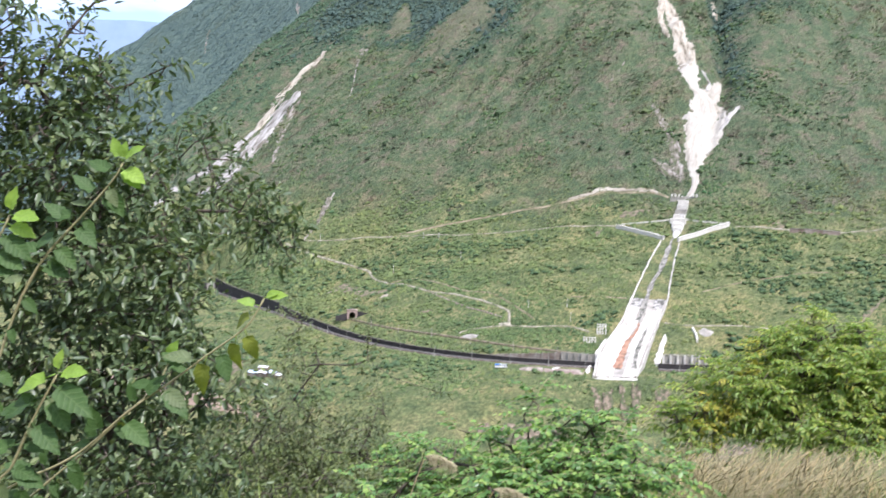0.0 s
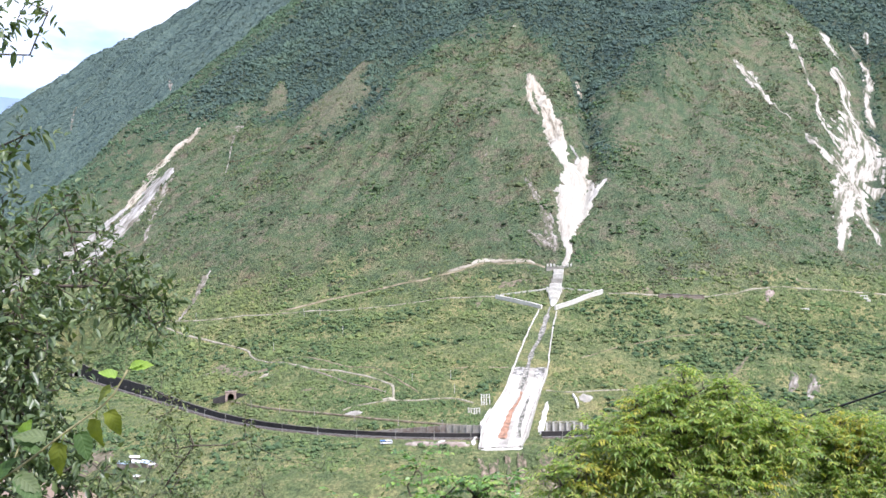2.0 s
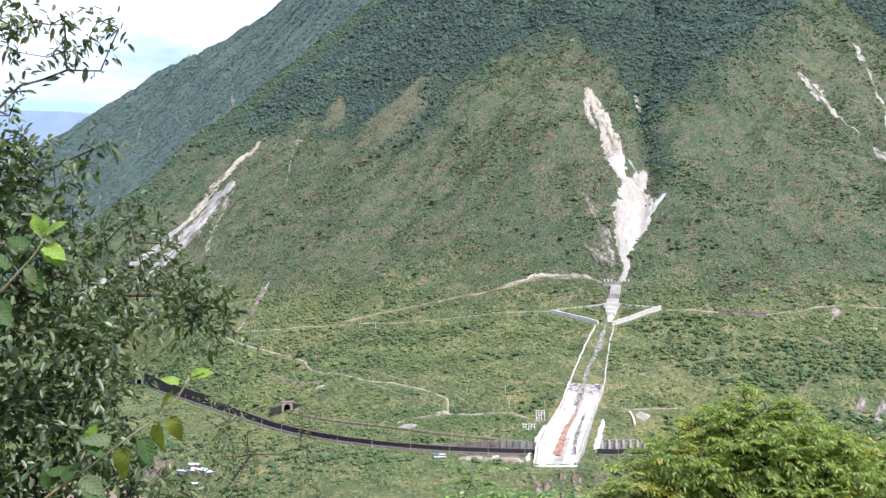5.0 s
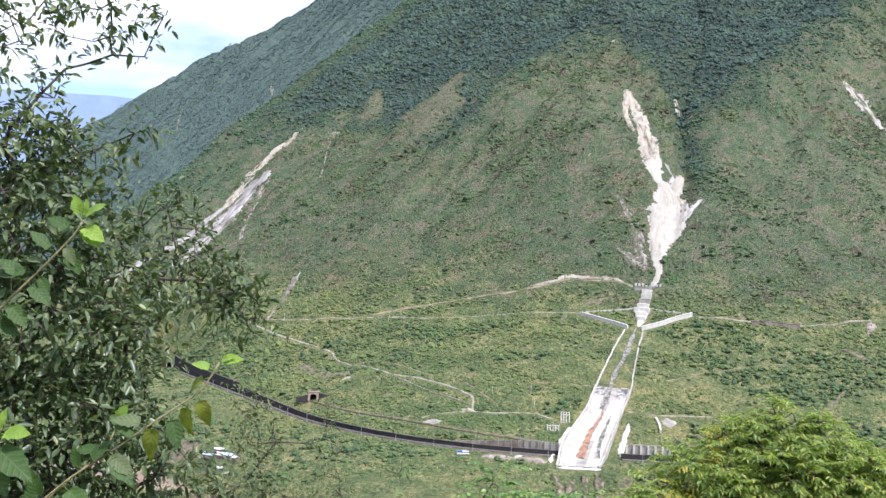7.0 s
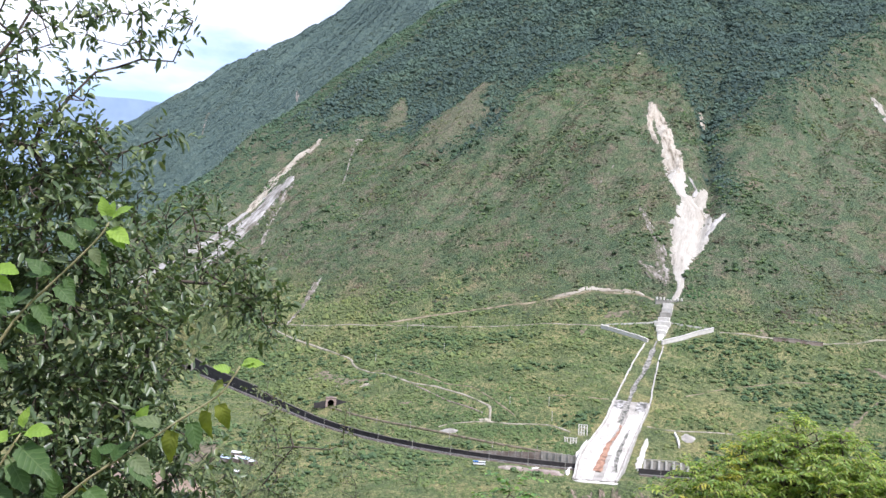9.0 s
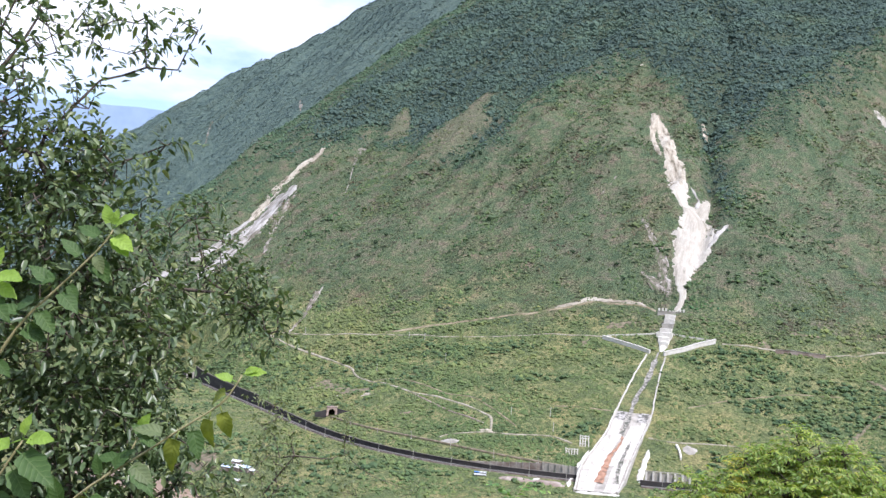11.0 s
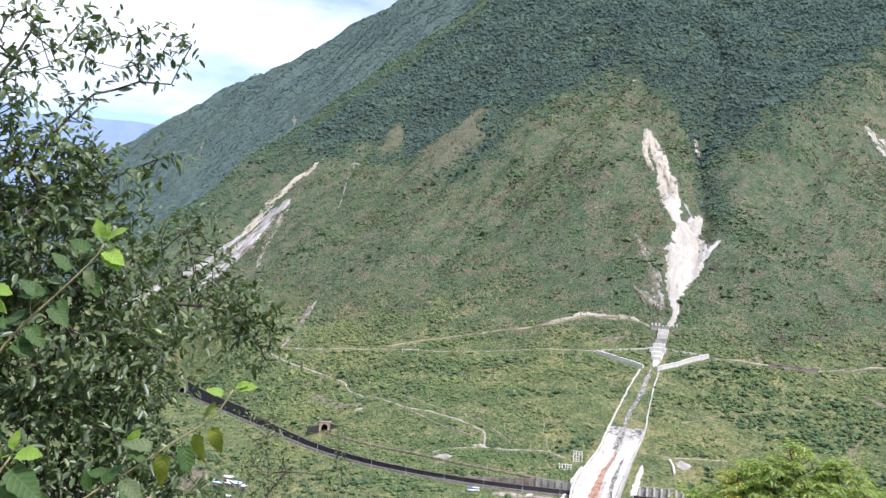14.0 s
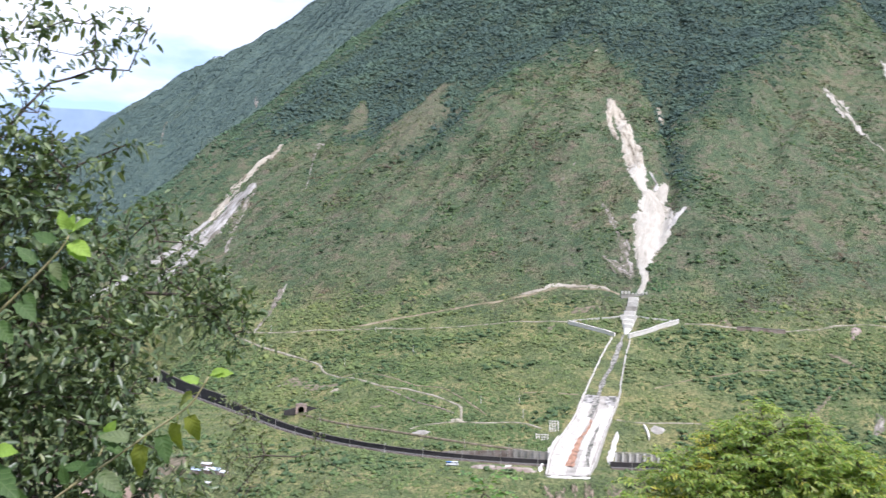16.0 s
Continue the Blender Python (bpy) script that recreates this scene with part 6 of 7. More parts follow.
# ---------------------------------------------------------------- the broad-leaved tree beside the viewer
LEFT_TREE = [
    (-2.90, 4.6, 1.45, 0.51, 0.38, 0.25, 0.32), (-2.32, 4.8, 1.42, 0.37, 0.26, 0.15, 0.30), (-2.00, 4.8, 1.49, 0.12, 0.10, 0.12, 0.5), (-2.10, 4.8, 1.21, 0.10, 0.08, 0.07, 0.4), (-2.42, 4.72, 1.18, 0.06, 0.06, 0.05, 0.3),
    (-3.00, 4.4, 1.05, 0.30, 0.30, 0.30, 0.6), (-2.59, 4.6, 0.96, 0.13, 0.17, 0.20, 0.4), (-2.74, 4.5, 0.63, 0.50, 0.41, 0.31, 0.75)]
LEFT_TREE += [
    (-2.40, 4.7, 0.62, 0.27, 0.24, 0.20, 0.6), (-2.08, 4.7, 0.77, 0.12, 0.09, 0.06, 0.3), (-2.65, 4.5, 0.15, 0.63, 0.51, 0.40, 1.0), (-2.32, 4.9, 0.31, 0.28, 0.24, 0.21, 0.35),
    (-2.19, 5.6, 0.27, 0.33, 0.31, 0.29, 0.38), (-1.99, 5.6, -0.08, 0.42, 0.33, 0.23, 0.75), (-1.65, 5.6, -0.29, 0.21, 0.19, 0.20, 0.7)]
LEFT_TREE += [
    (-2.24, 5.0, -0.16, 0.39, 0.34, 0.28, 0.8), (-2.49, 4.5, -0.38, 0.62, 0.49, 0.36, 1.0), (-2.16, 4.9, -0.57, 0.24, 0.28, 0.31, 0.9), (-2.50, 4.5, -0.88, 0.63, 0.49, 0.36, 1.0),
    (-2.19, 5.0, -1.06, 0.39, 0.34, 0.28, 0.9), (-1.94, 5.4, -1.32, 0.30, 0.24, 0.19, 0.6), (-2.59, 4.6, -1.52, 0.74, 0.59, 0.44, 1.0), (-2.16, 5.2, -1.80, 0.40, 0.36, 0.33, 0.7)]
# unseen lobes left of the view, added for the shadows they cast
LEFT_TREE += [(-3.6, 4.4, 0.9, 0.5, 0.5, 0.8, 0.5), (-3.5, 4.4, -0.4, 0.6, 0.5, 0.9, 0.5)]


def left_tree():
    root = (-3.3, 5.0, float(land(-3.3, 5.0)) - 0.05)
    N, par, rad = grow(root, LEFT_TREE, 3300, 21, 0.0021, 0.07)
    start = len(N) - 3300 - 90
    leaves = simple_leaves(N, par, start, 8, 0.20, 0.068, 0.47, 22)
    plant("broadleaf_tree", "bushy broad-leaved tree with glossy dark green leaves", "tree", root, M_BARK, skeleton_segs(N, par, rad), leaves, M_LEAF, LEAF_OVAL, 0.2, 23, "dense glossy dark green leaves")


left_tree()

# ---------------------------------------------------------------- fine-leaved shrub in the hollow
FINE_SHRUB = [
    (-2.23, 8.0, -1.98, 0.25, 0.4, 0.70, 0.5), (-2.00, 8.0, -1.64, 0.14, 0.26, 0.38, 0.25), (-2.68, 8.0, -2.45, 0.61, 0.52, 0.44, 0.9), (-2.01, 8.3, -2.57, 0.62, 0.53, 0.45, 0.8),
    (-1.55, 8.6, -2.22, 0.16, 0.25, 0.35, 0.7), (-1.40, 8.5, -2.78, 0.51, 0.43, 0.34, 0.6), (-3.32, 8.0, -2.77, 0.67, 0.53, 0.39, 0.9), (-2.11, 7.6, -2.74, 1.04, 0.62, 0.21, 0.9), (-0.95, 8.6, -2.80, 0.40, 0.35, 0.30, 0.6), (-2.36, 8.2, -1.04, 0.17, 0.17, 0.12, 0.35), (-2.22, 8.2, -1.23, 0.15, 0.15, 0.13, 0.35), (-2.43, 8.2, -1.34, 0.14, 0.14, 0.11, 0.3), (-2.26, 8.2, -1.48, 0.12, 0.12, 0.12, 0.25), (-1.53, 8.2, -1.27, 0.14, 0.14, 0.17, 0.45), (-1.56, 8.2, -1.6, 0.19, 0.19, 0.17, 0.5), (-0.82, 8.2, -1.9, 0.17, 0.17, 0.14, 0.5)]


def fine_shrub():
    root = (-2.25, 8.0, float(land(-2.25, 8.0)) - 0.05)
    N, par, rad = grow(root, FINE_SHRUB, 1750, 31, 0.0018, 0.02, 0.3)
    leaves = simple_leaves(N, par, len(N) - 1750 - 60, 11, 0.22, 0.052, 0.45, 32)
    plant("fine_leaved_shrub", "airy shrub with thin upright stems and small olive leaves", "shrub", root, M_BARK, skeleton_segs(N, par, rad), leaves, M_FINE, LEAF_SLIM, 0.2, 33, "small olive-green leaves")


fine_shrub()

# ---------------------------------------------------------------- low bush with feather-like leaves
FRONT_BUSH = [
    (-0.46, 5.6, -1.78, 0.41, 0.32, 0.20, 0.7), (0.04, 5.9, -1.76, 0.52, 0.38, 0.22, 0.8), (0.29, 5.4, -1.82, 0.55, 0.40, 0.24, 1.0), (-0.30, 6.0, -1.68, 0.25, 0.19, 0.14, 0.7),
    (0.02, 6.0, -1.50, 0.14, 0.12, 0.13, 0.6), (0.48, 6.0, -1.60, 0.22, 0.20, 0.14, 0.8), (0.77, 5.8, -1.78, 0.36, 0.30, 0.22, 0.9), (-0.81, 5.4, -1.90, 0.33, 0.25, 0.16, 0.7),
    (-0.17, 5.2, -1.86, 0.42, 0.30, 0.15, 0.9), (-0.68, 5.9, -1.72, 0.14, 0.14, 0.11, 0.6), (0.06, 6.1, -1.33, 0.06, 0.06, 0.08, 1.6), (0.33, 6.1, -1.46, 0.07, 0.06, 0.08, 1.4), (0.66, 6.0, -1.52, 0.07, 0.06, 0.09, 1.4)]


def front_bush():
    root = (0.1, 5.7, float(land(0.1, 5.7)) - 0.05)
    N, par, rad = grow(root, FRONT_BUSH, 270, 41, 0.0036, 0.02, 0.2)
    b, w, u, l, wd, stalks = compound_leaves(N, par, len(N) - 270 - 20, 2, 0.27, 8, 0.046, 0.74, 42, 0.34)
    plant("feather_leaved_bush", "low bush with fresh green feather-like leaves", "bush", root, M_BARK, skeleton_segs(N, par, rad), (b, w, u, l, wd), M_LOCUST, LEAF_OVAL, 0.06, 43, "fresh green paired leaflets", "stem", stalks)


front_bush()

# ---------------------------------------------------------------- yellow-green trees below the viewer
SUMAC_A = [
    (2.75, 11.0, -2.48, 0.72, 0.72, 0.50, 0.9), (3.65, 11.3, -2.16, 0.92, 0.82, 0.58, 0.9), (3.77, 11.3, -1.71, 0.41, 0.35, 0.29, 0.8), (4.37, 11.3, -2.36, 0.76, 0.72, 0.68, 1.0),
    (3.33, 11.2, -1.93, 0.36, 0.32, 0.28, 0.7), (2.11, 10.7, -2.74, 0.41, 0.43, 0.45, 0.8), (3.75, 10.9, -2.73, 1.20, 0.78, 0.36, 0.8), (4.72, 11.4, -2.18, 0.57, 0.53, 0.36, 1.0),
    (5.01, 11.2, -2.45, 0.49, 0.49, 0.49, 0.9), (3.72, 11.3, -1.42, 0.16, 0.16, 0.13, 0.9), (3.05, 11.2, -1.86, 0.25, 0.22, 0.16, 0.7), (4.35, 11.3, -1.62, 0.24, 0.22, 0.16, 0.8), (1.95, 10.6, -2.72, 0.2, 0.22, 0.16, 0.9)]
SUMAC_B = [(6.6, 12.6, -3.45, 0.8, 0.6, 0.5, 0.9), (6.72, 13.0, -2.66, 0.67, 0.52, 0.34, 0.9), (7.17, 13.0, -2.86, 0.88, 0.73, 0.59, 1.0), (6.25, 12.8, -2.81, 0.56, 0.52, 0.47, 0.8)]


def sumac(root, lobes, count, seed, label):
    root = (*root, float(land(*root)) - 0.05)
    N, par, rad = grow(root, lobes, count, seed, 0.005, 0.07, 0.3)
    b, w, u, l, wd, stalks = compound_leaves(N, par, len(N) - count - 40, 3, 0.26, 5, 0.088, 0.34, seed + 1, 0.28)
    plant("yellow_green_tree", label, "tree", root, M_BARK, skeleton_segs(N, par, rad), (b, w, u, l, wd), M_SUMAC, LEAF_SLIM, 0.25, seed + 2, "drooping yellow-green leaflets", "trunk", stalks)


sumac((3.5, 11.1), SUMAC_A, 1100, 51, "small spreading tree with drooping yellow-green leaves")
sumac((6.9, 13.0), SUMAC_B, 600, 61, "small tree with yellow-green leaves below a cable")


# ---------------------------------------------------------------- broad-leaved shoots close to the viewer
def big_leaf(size, curl, seed):
    """A toothed heart-shaped leaf with a folded midrib and a short stalk."""
    rng = random.Random(seed)
    bm = bmesh.new()
    n = 9
    prof = [0.0, 0.22, 0.29, 0.31, 0.29, 0.24, 0.17, 0.09, 0.0]
    rows = []
    for i in range(n):
        f = i / (n - 1)
        w = prof[i] * size * (1 + (0.08 if i % 2 else -0.06))
        back = -0.10 * size if i == 1 else 0.0
        z = -curl * size * f * f + 0.02 * size * math.sin(f * 9 + seed)
        row = []
        for k in (-1, -0.5, 0, 0.5, 1):
            row.append(bm.verts.new((k * w, f * size + back * abs(k), z + 0.10 * size * abs(k) * (1 - f) + 0.02 * size * math.sin(k * 7 + i * 2.1 + seed))))
        rows.append(row)
    for a, b in zip(rows[:-1], rows[1:]):
        for k in range(4):
            bm.faces.new((a[k], a[k + 1], b[k + 1], b[k]))
    bmesh.ops.remove_doubles(bm, verts=bm.verts, dist=0.0005)
    tube(bm, (0, -0.30 * size, 0.03 * size), (0, 0.02 * size, 0), 0.0026, 0.0022, 5)
    for f in bm.faces:
        f.smooth = True
    return bm


LEAF_DATA = {}
for kind, mat in (("fresh", M_MULB), ("tip", M_MULB_TIP), ("old", M_MULB_OLD), ("under", M_MULB_DULL)):
    for v in range(3):
        bm = big_leaf(0.090, {"fresh": 0.25, "tip": 0.12, "old": 0.75, "under": 0.4}[kind] + 0.08 * v, v + len(kind))
        me = bpy.data.meshes.new("leaf")
        bm.to_mesh(me)
        bm.free()
        me.materials.append(mat)
        LEAF_DATA[kind, v] = me


def stem_mesh(line, r0, r1, sides=7):
    """One unbroken tapering tube along a line, with slight swellings at the leaf joints."""
    pts = [Vector(p) for p in line]
    n = len(pts)
    bm = bmesh.new()
    rings = []
    for i, p in enumerate(pts):
        d = (pts[min(i + 1, n - 1)] - pts[max(i - 1, 0)]).normalized()
        u = d.cross(Vector((0, 1, 0))).normalized()
        w = d.cross(u)
        r = (r0 + (r1 - r0) * i / (n - 1)) * (1.22 if i % 4 == 2 else 1.0)
        rings.append([bm.verts.new(p + (u * math.cos(2 * math.pi * k / sides) + w * math.sin(2 * math.pi * k / sides)) * r) for k in range(sides)])
    for a, b in zip(rings, rings[1:]):
        for k in range(sides):
            bm.faces.new((a[k], a[(k + 1) % sides], b[(k + 1) % sides], b[k])).smooth = True
    bm.faces.new(rings[0][::-1])
    bm.faces.new(rings[-1])
    bmesh.ops.recalc_face_normals(bm, faces=bm.faces[:])
    me = bpy.data.meshes.new("stem")
    bm.to_mesh(me)
    bm.free()
    me.materials.append(M_STEM)
    return me


def shoot(pts, leaf_rows, seed, label, shift=(0, 0)):
    """A bending stem with single large leaves; leaf rows: how far along, side, size, kind."""
    rng = random.Random(seed)
    line = smooth_line(pts, 0.03)
    k = np.linspace(0, 1, len(line))
    line[:, 0] += shift[0] * k
    line[:, 2] += shift[1] * k
    root = line[0]
    ob = thing("mulberry_shoot", label, "shoot", pose(*root), group="broad-leaved shoots")
    n = len(line)
    me = stem_mesh(line, 0.0062, 0.0028)
    me.transform(ob.matrix_world.inverted())
    st = new("stem", me)
    st.parent = ob
    more = [(0.25 + 0.68 * k / 11, rng.choice((rng.uniform(-80, 0), rng.uniform(70, 190))), rng.uniform(0, 40), rng.uniform(0.5, 1.0), rng.choice(("fresh", "fresh", "under"))) for k in range(11)]
    for f, ang, tilt, size, kind in leaf_rows + more:
        p = line[min(n - 1, int(f * (n - 1)))]
        # ang: bearing of the leaf in the plane across the view, 0 right, 90 up; tilt: towards the viewer
        a = radians(ang + rng.uniform(-10, 10))
        y = Vector((math.cos(a), -math.sin(radians(tilt)), math.sin(a))).normalized()
        up = Vector((rng.uniform(-0.3, 0.3), -0.75, 0.8))
        x = y.cross(up).normalized()
        z = x.cross(y)
        m = Matrix((x, y, z)).transposed().to_4x4()
        lf = new("leaf", LEAF_DATA[kind, rng.randrange(3)])
        lf.parent = ob
        lf.matrix_local = Matrix.Translation(Vector(p) - ob.location + y * 0.3 * 0.105 * size) @ m @ Matrix.Scale(size, 4)
        if kind != "fresh":
            tagged(lf, {"tip": "bright young leaf", "old": "wilting yellow-green leaf", "under": "pale dusty olive leaf"}[kind])
    return ob


shoot([(-2.75, 2.70, -1.75), (-2.25, 2.72, -1.30), (-1.80, 2.75, -1.03), (-1.55, 2.75, -0.91), (-1.35, 2.75, -0.75), (-1.20, 2.75, -0.65), (-1.06, 2.75, -0.55), (-0.93, 2.75, -0.46), (-0.89, 2.75, -0.41), (-0.86, 2.75, -0.36)],
      [(0.40, -10, 10, 1.0, "fresh"), (0.46, 150, 10, 0.9, "fresh"), (0.52, -60, 20, 1.0, "fresh"), (0.58, 80, 10, 0.8, "fresh"), (0.63, -70, 30, 1.0, "fresh"), (0.68, 120, 10, 0.9, "fresh"),
       (0.72, -20, 20, 1.25, "fresh"), (0.76, 60, 10, 0.9, "fresh"), (0.80, -35, 30, 1.2, "fresh"), (0.84, 150, 10, 0.9, "fresh"), (0.88, -95, 20, 1.1, "old"), (0.90, -70, 20, 1.0, "fresh"),
       (0.93, -100, 10, 1.0, "old"), (0.95, -75, 10, 0.9, "old"), (0.97, 190, 10, 0.7, "old"), (0.99, 160, 20, 0.65, "tip"), (1.0, 15, 20, 0.75, "tip"), (1.0, 40, 30, 0.6, "tip")], 3,
      "long leaning broad-leaved shoot with wilting lower leaves and a bright tip", (-0.03, 0.055))
shoot([(-2.55, 2.80, -1.75), (-2.05, 2.80, -1.30), (-1.66, 2.80, -0.96), (-1.55, 2.80, -0.87), (-1.38, 2.80, -0.71), (-1.29, 2.80, -0.63), (-1.25, 2.80, -0.55)],
      [(0.55, -60, 20, 0.9, "fresh"), (0.62, 170, 20, 0.8, "fresh"), (0.72, -80, 20, 0.9, "fresh"), (0.80, 110, 10, 0.8, "fresh"), (0.88, -95, 10, 0.75, "old"), (0.95, 175, 10, 0.8, "fresh"), (1.0, 60, 20, 0.85, "tip"), (1.0, 0, 20, 0.7, "fresh")], 5,
      "short broad-leaved shoot with a pale tip")
shoot([(-2.00, 2.65, -1.75), (-1.90, 2.68, -0.90), (-1.74, 2.70, -0.43), (-1.66, 2.70, -0.28), (-1.59, 2.70, -0.19), (-1.49, 2.70, -0.10), (-1.39, 2.70, -0.01), (-1.32, 2.70, 0.06), (-1.29, 2.70, 0.10)],
      [(0.52, 0, 10, 1.0, "fresh"), (0.56, 160, 20, 0.9, "fresh"), (0.61, -40, 20, 1.0, "fresh"), (0.66, 185, 10, 1.0, "fresh"), (0.72, -20, 20, 1.0, "fresh"), (0.77, 175, 20, 1.0, "fresh"), (0.82, -15, 10, 0.9, "fresh"),
       (0.86, 130, 20, 0.9, "fresh"), (0.90, -50, 20, 1.0, "fresh"), (0.93, 150, 10, 0.9, "fresh"), (0.97, -30, 20, 0.9, "tip"), (0.99, -10, 30, 1.0, "tip"), (1.0, 115, 10, 0.75, "tip"), (1.0, 30, 20, 0.9, "tip"), (1.0, 70, 10, 0.6, "tip")], 7,
      "upright broad-leaved shoot with bright young top leaves", (-0.067, 0.045))
shoot([(-1.80, 2.45, -1.75), (-1.72, 2.50, -0.99), (-1.64, 2.50, -0.84), (-1.57, 2.50, -0.69), (-1.52, 2.50, -0.60), (-1.48, 2.50, -0.53)],
      [(0.50, -20, 20, 1.1, "fresh"), (0.60, 190, 20, 1.2, "fresh"), (0.68, -30, 30, 1.2, "fresh"), (0.75, 170, 10, 1.1, "fresh"), (0.83, -40, 20, 1.2, "fresh"), (0.90, 200, 20, 1.2, "fresh"), (0.96, -25, 30, 1.5, "fresh"),
       (1.0, 195, 20, 1.1, "tip"), (1.0, 20, 20, 1.0, "tip"), (1.0, 80, 10, 0.7, "tip")], 9, "broad-leaved shoot with a large drooping leaf and yellow-green tip")
shoot([(-1.95, 2.45, -1.75), (-1.90, 2.48, -0.80), (-1.80, 2.50, -0.33), (-1.72, 2.50, -0.19), (-1.66, 2.50, -0.09), (-1.63, 2.50, -0.03)],
      [(0.70, 0, 20, 1.0, "fresh"), (0.76, -30, 20, 1.1, "fresh"), (0.82, 180, 20, 1.0, "fresh"), (0.88, -35, 20, 1.1, "fresh"), (0.94, -10, 10, 0.9, "tip"), (0.97, 160, 20, 0.9, "tip"), (1.0, 5, 20, 1.0, "tip"), (1.0, 80, 20, 0.8, "tip")], 11,
      "broad-leaved shoot with bright yellow-green top leaves")


# ---------------------------------------------------------------- grasses
def blades(name, label, category, spots, height, width, lean, mat, seed, heads=0.0, wind=0.0):
    rng = np.random.RandomState(seed)
    n = len(spots)
    a = rng.uniform(0, 6.28, n)
    h = height * rng.uniform(0.5, 1.2, n)
    ln = lean * rng.uniform(0.3, 1.4, n)
    dx, dy = np.cos(a) * ln + wind * ln, np.sin(a) * ln
    wa = a + 1.57 + rng.normal(0, 0.5, n)
    V = []
    prof = [(0.0, 1.0), (0.4, 0.9), (0.75, 0.6), (1.0, 0.08)]
    if heads:
        prof = [(0.0, 0.5), (0.45, 0.5), (0.66, 0.45), (0.76, 1.8 * heads), (0.86, 2.2 * heads), (0.94, 1.5 * heads), (1.0, 0.1)]
    for f, w in prof:
        cx, cy, cz = spots[:, 0] + dx * f ** 2.4 * h, spots[:, 1] + dy * f ** 2.4 * h, spots[:, 2] + h * f * (1 - (0.5 if heads else 0.35) * f * f * ln)
        for s in (-1, 1):
            V.append(np.column_stack([cx + s * np.cos(wa) * width * w, cy + s * np.sin(wa) * width * w, cz]))
    k = len(prof) * 2
    V = np.stack(V, 1).reshape(-1, 3)
    f = np.array([(2 * i, 2 * i + 1, 2 * i + 3, 2 * i + 2) for i in range(len(prof) - 1)])
    F = (f[None] + (np.arange(n) * k)[:, None, None]).reshape(-1, 4)
    return tagged(new(name, fast_mesh(name, V, F, mat, False)), label, category, kind="stuff")


def spots(n, x0, x1, y0, y1, seed, clump=0.25):
    rng = np.random.RandomState(seed)
    cx, cy = rng.uniform(x0, x1, n // 25 + 1), rng.uniform(y0, y1, n // 25 + 1)
    i = rng.randint(0, len(cx), n)
    x, y = cx[i] + rng.normal(0, clump, n), cy[i] + rng.normal(0, clump, n)
    return np.column_stack([x, y, land(x, y) - 0.03])


blades("dry_grass", "tall dry straw-coloured grass on the slope edge", "grass", spots(4200, 1.3, 3.3, 7.0, 9.2, 71, 0.22), 0.82, 0.0016, 0.6, M_STRAW, 72, 0.95, 0.6)
blades("yellow_grass", "yellowing green grass among the dry stalks", "grass", spots(6500, 1.1, 4.0, 6.4, 9.4, 75, 0.25), 0.56, 0.0035, 0.7, M_YELLOWGRASS, 76)
blades("meadow_grass", "fresh green grass below the yellow-green trees", "grass", spots(6000, 2.9, 5.4, 6.8, 9.6, 77, 0.3), 0.6, 0.0045, 0.6, M_GRASS, 78)
blades("green_grass", "green grass under the plants on the slope edge", "grass", spots(9000, -5.0, 8.0, 6.0, 15.0, 73, 0.5), 0.55, 0.006, 0.6, M_GRASS, 74)


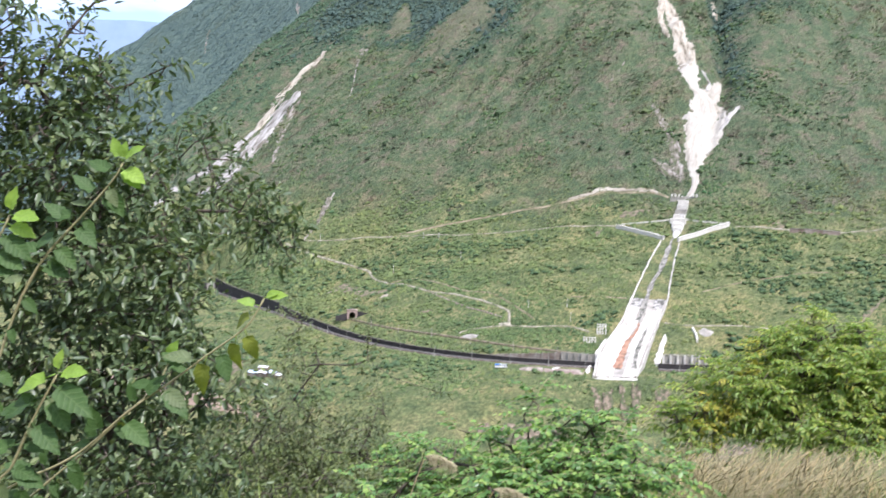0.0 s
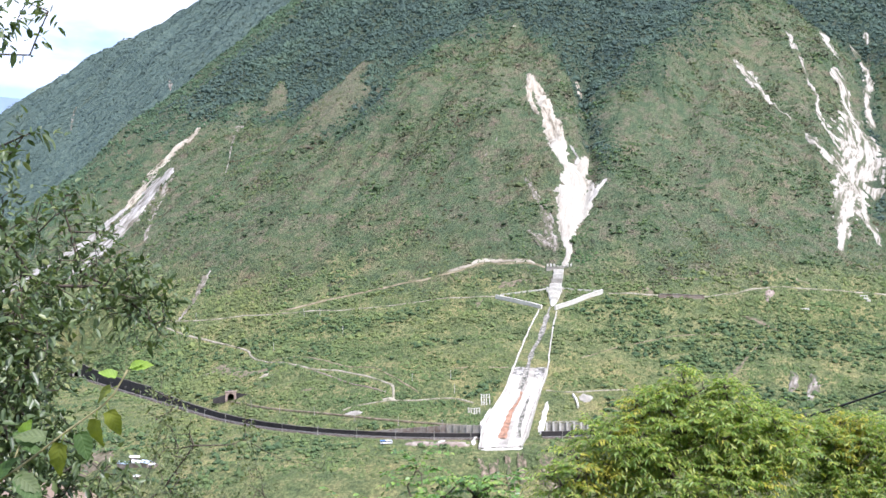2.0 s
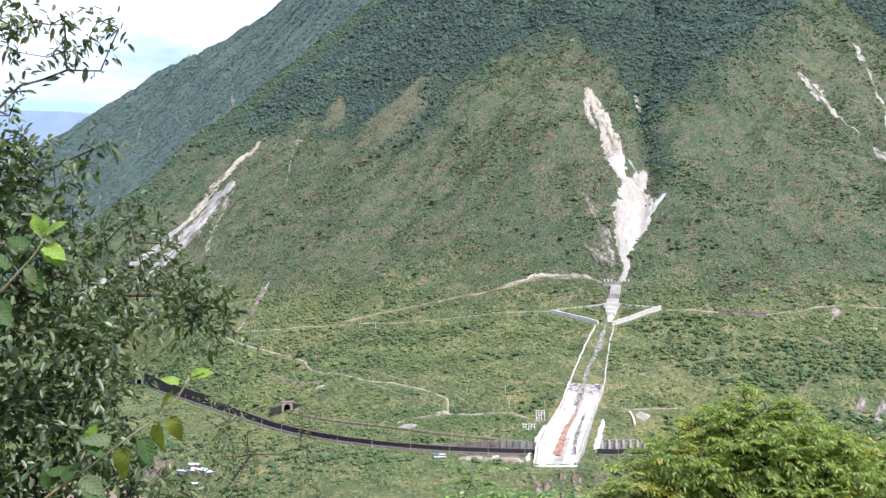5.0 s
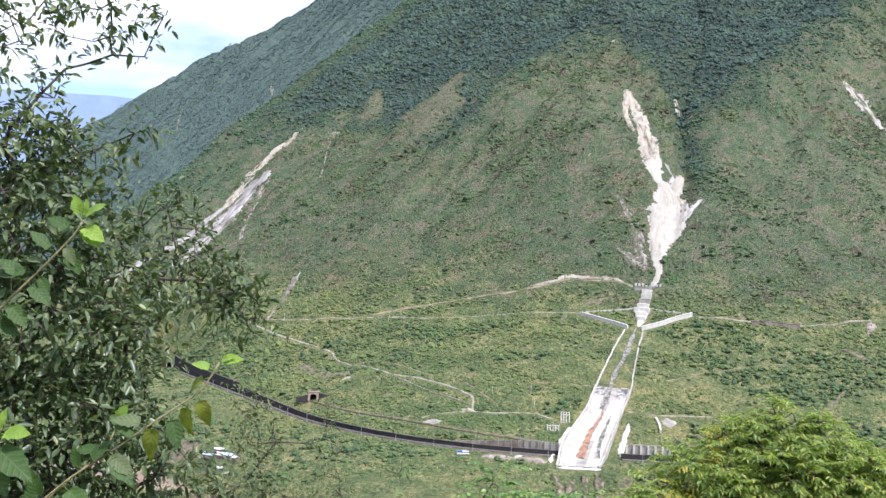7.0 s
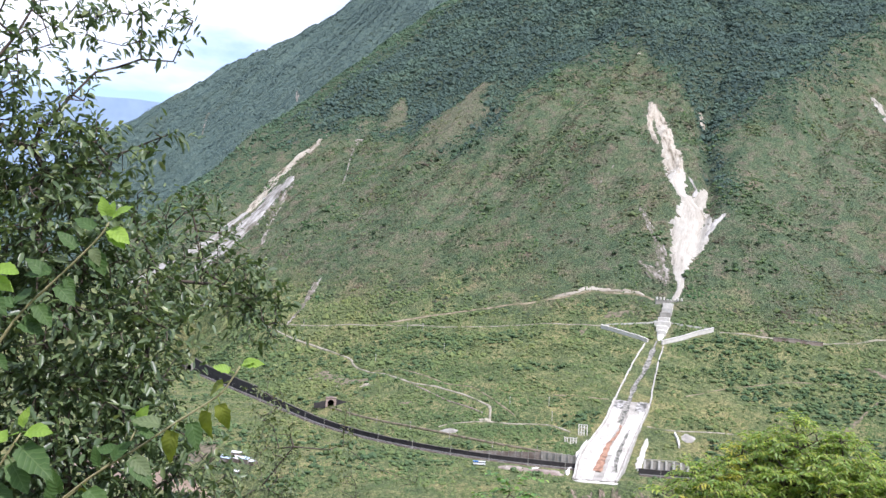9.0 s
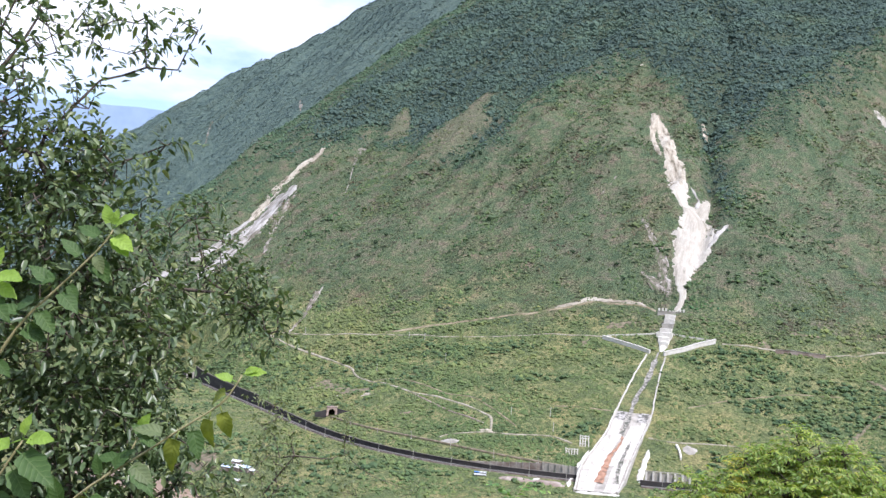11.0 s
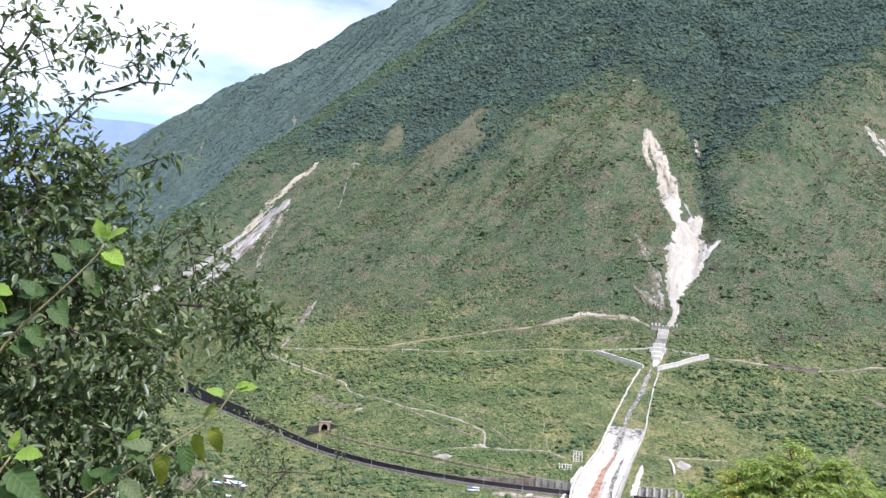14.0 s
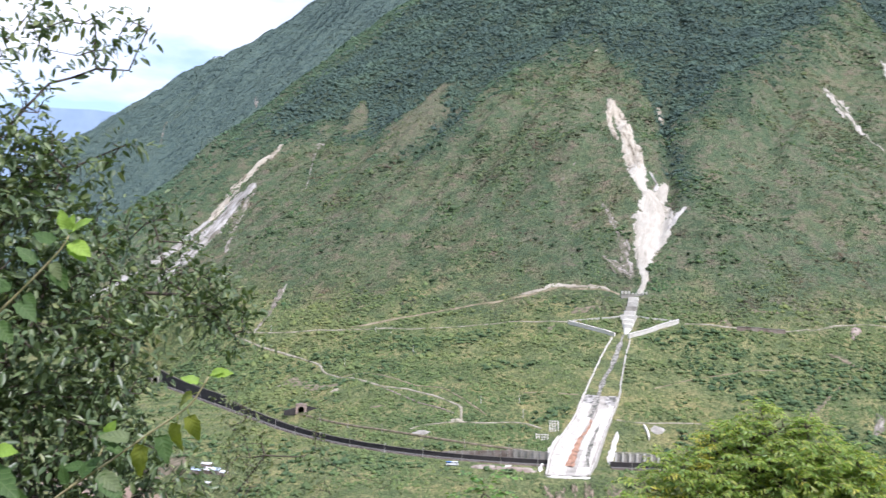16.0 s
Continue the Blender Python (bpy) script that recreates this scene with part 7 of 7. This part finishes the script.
def plume(foot, tip, head, seed):
    """A bent dry stalk with a drooping brush-like seed head."""
    rng = random.Random(seed)
    ob = thing("grass_plume", "bent dry grass stalk with a brown brush-like seed head", "grass", pose(*foot), group="dry plumes")
    line = smooth_line([foot, tuple(0.45 * a + 0.55 * b + (0.06 if i == 2 else 0) for i, (a, b) in enumerate(zip(foot, tip))), tip], 0.04)
    n = len(line)
    me = branch_mesh("stalk", [(line[i], line[i + 1], 0.0045, 0.0035) for i in range(n - 1)], M_STRAW, 5)
    me.transform(ob.matrix_world.inverted())
    s = new("stalk", me)
    s.parent = ob
    segs = []
    for _ in range(230):
        f = rng.random()
        b = Vector(tip) + Vector(head) * f + Vector((0, 0, 0.035 * math.sin(math.pi * (0.15 + 0.75 * f)) - 0.05 * f * f))
        drop = (0.03 + 0.05 * rng.random()) * (0.35 + 1.25 * math.sin(math.pi * (0.12 + 0.8 * f)))
        d = Vector((0.028 + rng.gauss(0, 0.012), rng.gauss(0, 0.02), -drop))
        mid = b + d * 0.45 + Vector((0.016, 0, 0.010))
        segs += [(b, mid, 0.0012, 0.0011), (mid, b + d, 0.0011, 0.0005)]
    me = branch_mesh("seed_head", segs, M_PLUME, 3)
    me.transform(ob.matrix_world.inverted())
    h = new("seed_head", me)
    h.parent = ob


M_PLUME = speckled("pale_gold_bristle", [(0.3, (0.40, 0.34, 0.19)), (0.6, (0.60, 0.53, 0.33))], 20, 0.9, 6, 0.3, 0.001)
plume((-0.85, 5.0, float(land(-0.85, 5.0))), (-0.60, 5.0, -1.55), (0.17, 0.0, 0.01), 1)
plume((-0.45, 4.8, float(land(-0.45, 4.8))), (-0.17, 4.8, -1.66), (0.20, 0.0, 0.0), 2)


def cable():
    ob = thing("cable_run", "black cable sagging past the yellow-green trees", "cable", pose(9.3, 16.0, -2.4))
    pts = [Vector((22.0, 9.0, 4.0)), Vector((9.28, 16.0, -2.42)), Vector((8.25, 18.0, -3.28)), Vector((5.2, 23.0, -5.6))]
    line = smooth_line([tuple(p) for p in pts], 0.4)
    me = branch_mesh("cable", [(line[i], line[i + 1], 0.022, 0.022) for i in range(len(line) - 1)], M_CABLE, 6)
    me.transform(ob.matrix_world.inverted())
    c = new("cable", me)
    c.parent = ob
    e = line[-1]
    bm = bmesh.new()
    tube(bm, (e[0], e[1], float(land(e[0], e[1])) - 0.3), (e[0], e[1], e[2] + 0.15), 0.07, 0.06, 8)
    bmesh.ops.transform(bm, matrix=ob.matrix_world.inverted(), verts=bm.verts)
    part("stake", bm, M_BARK, ob)


cable()
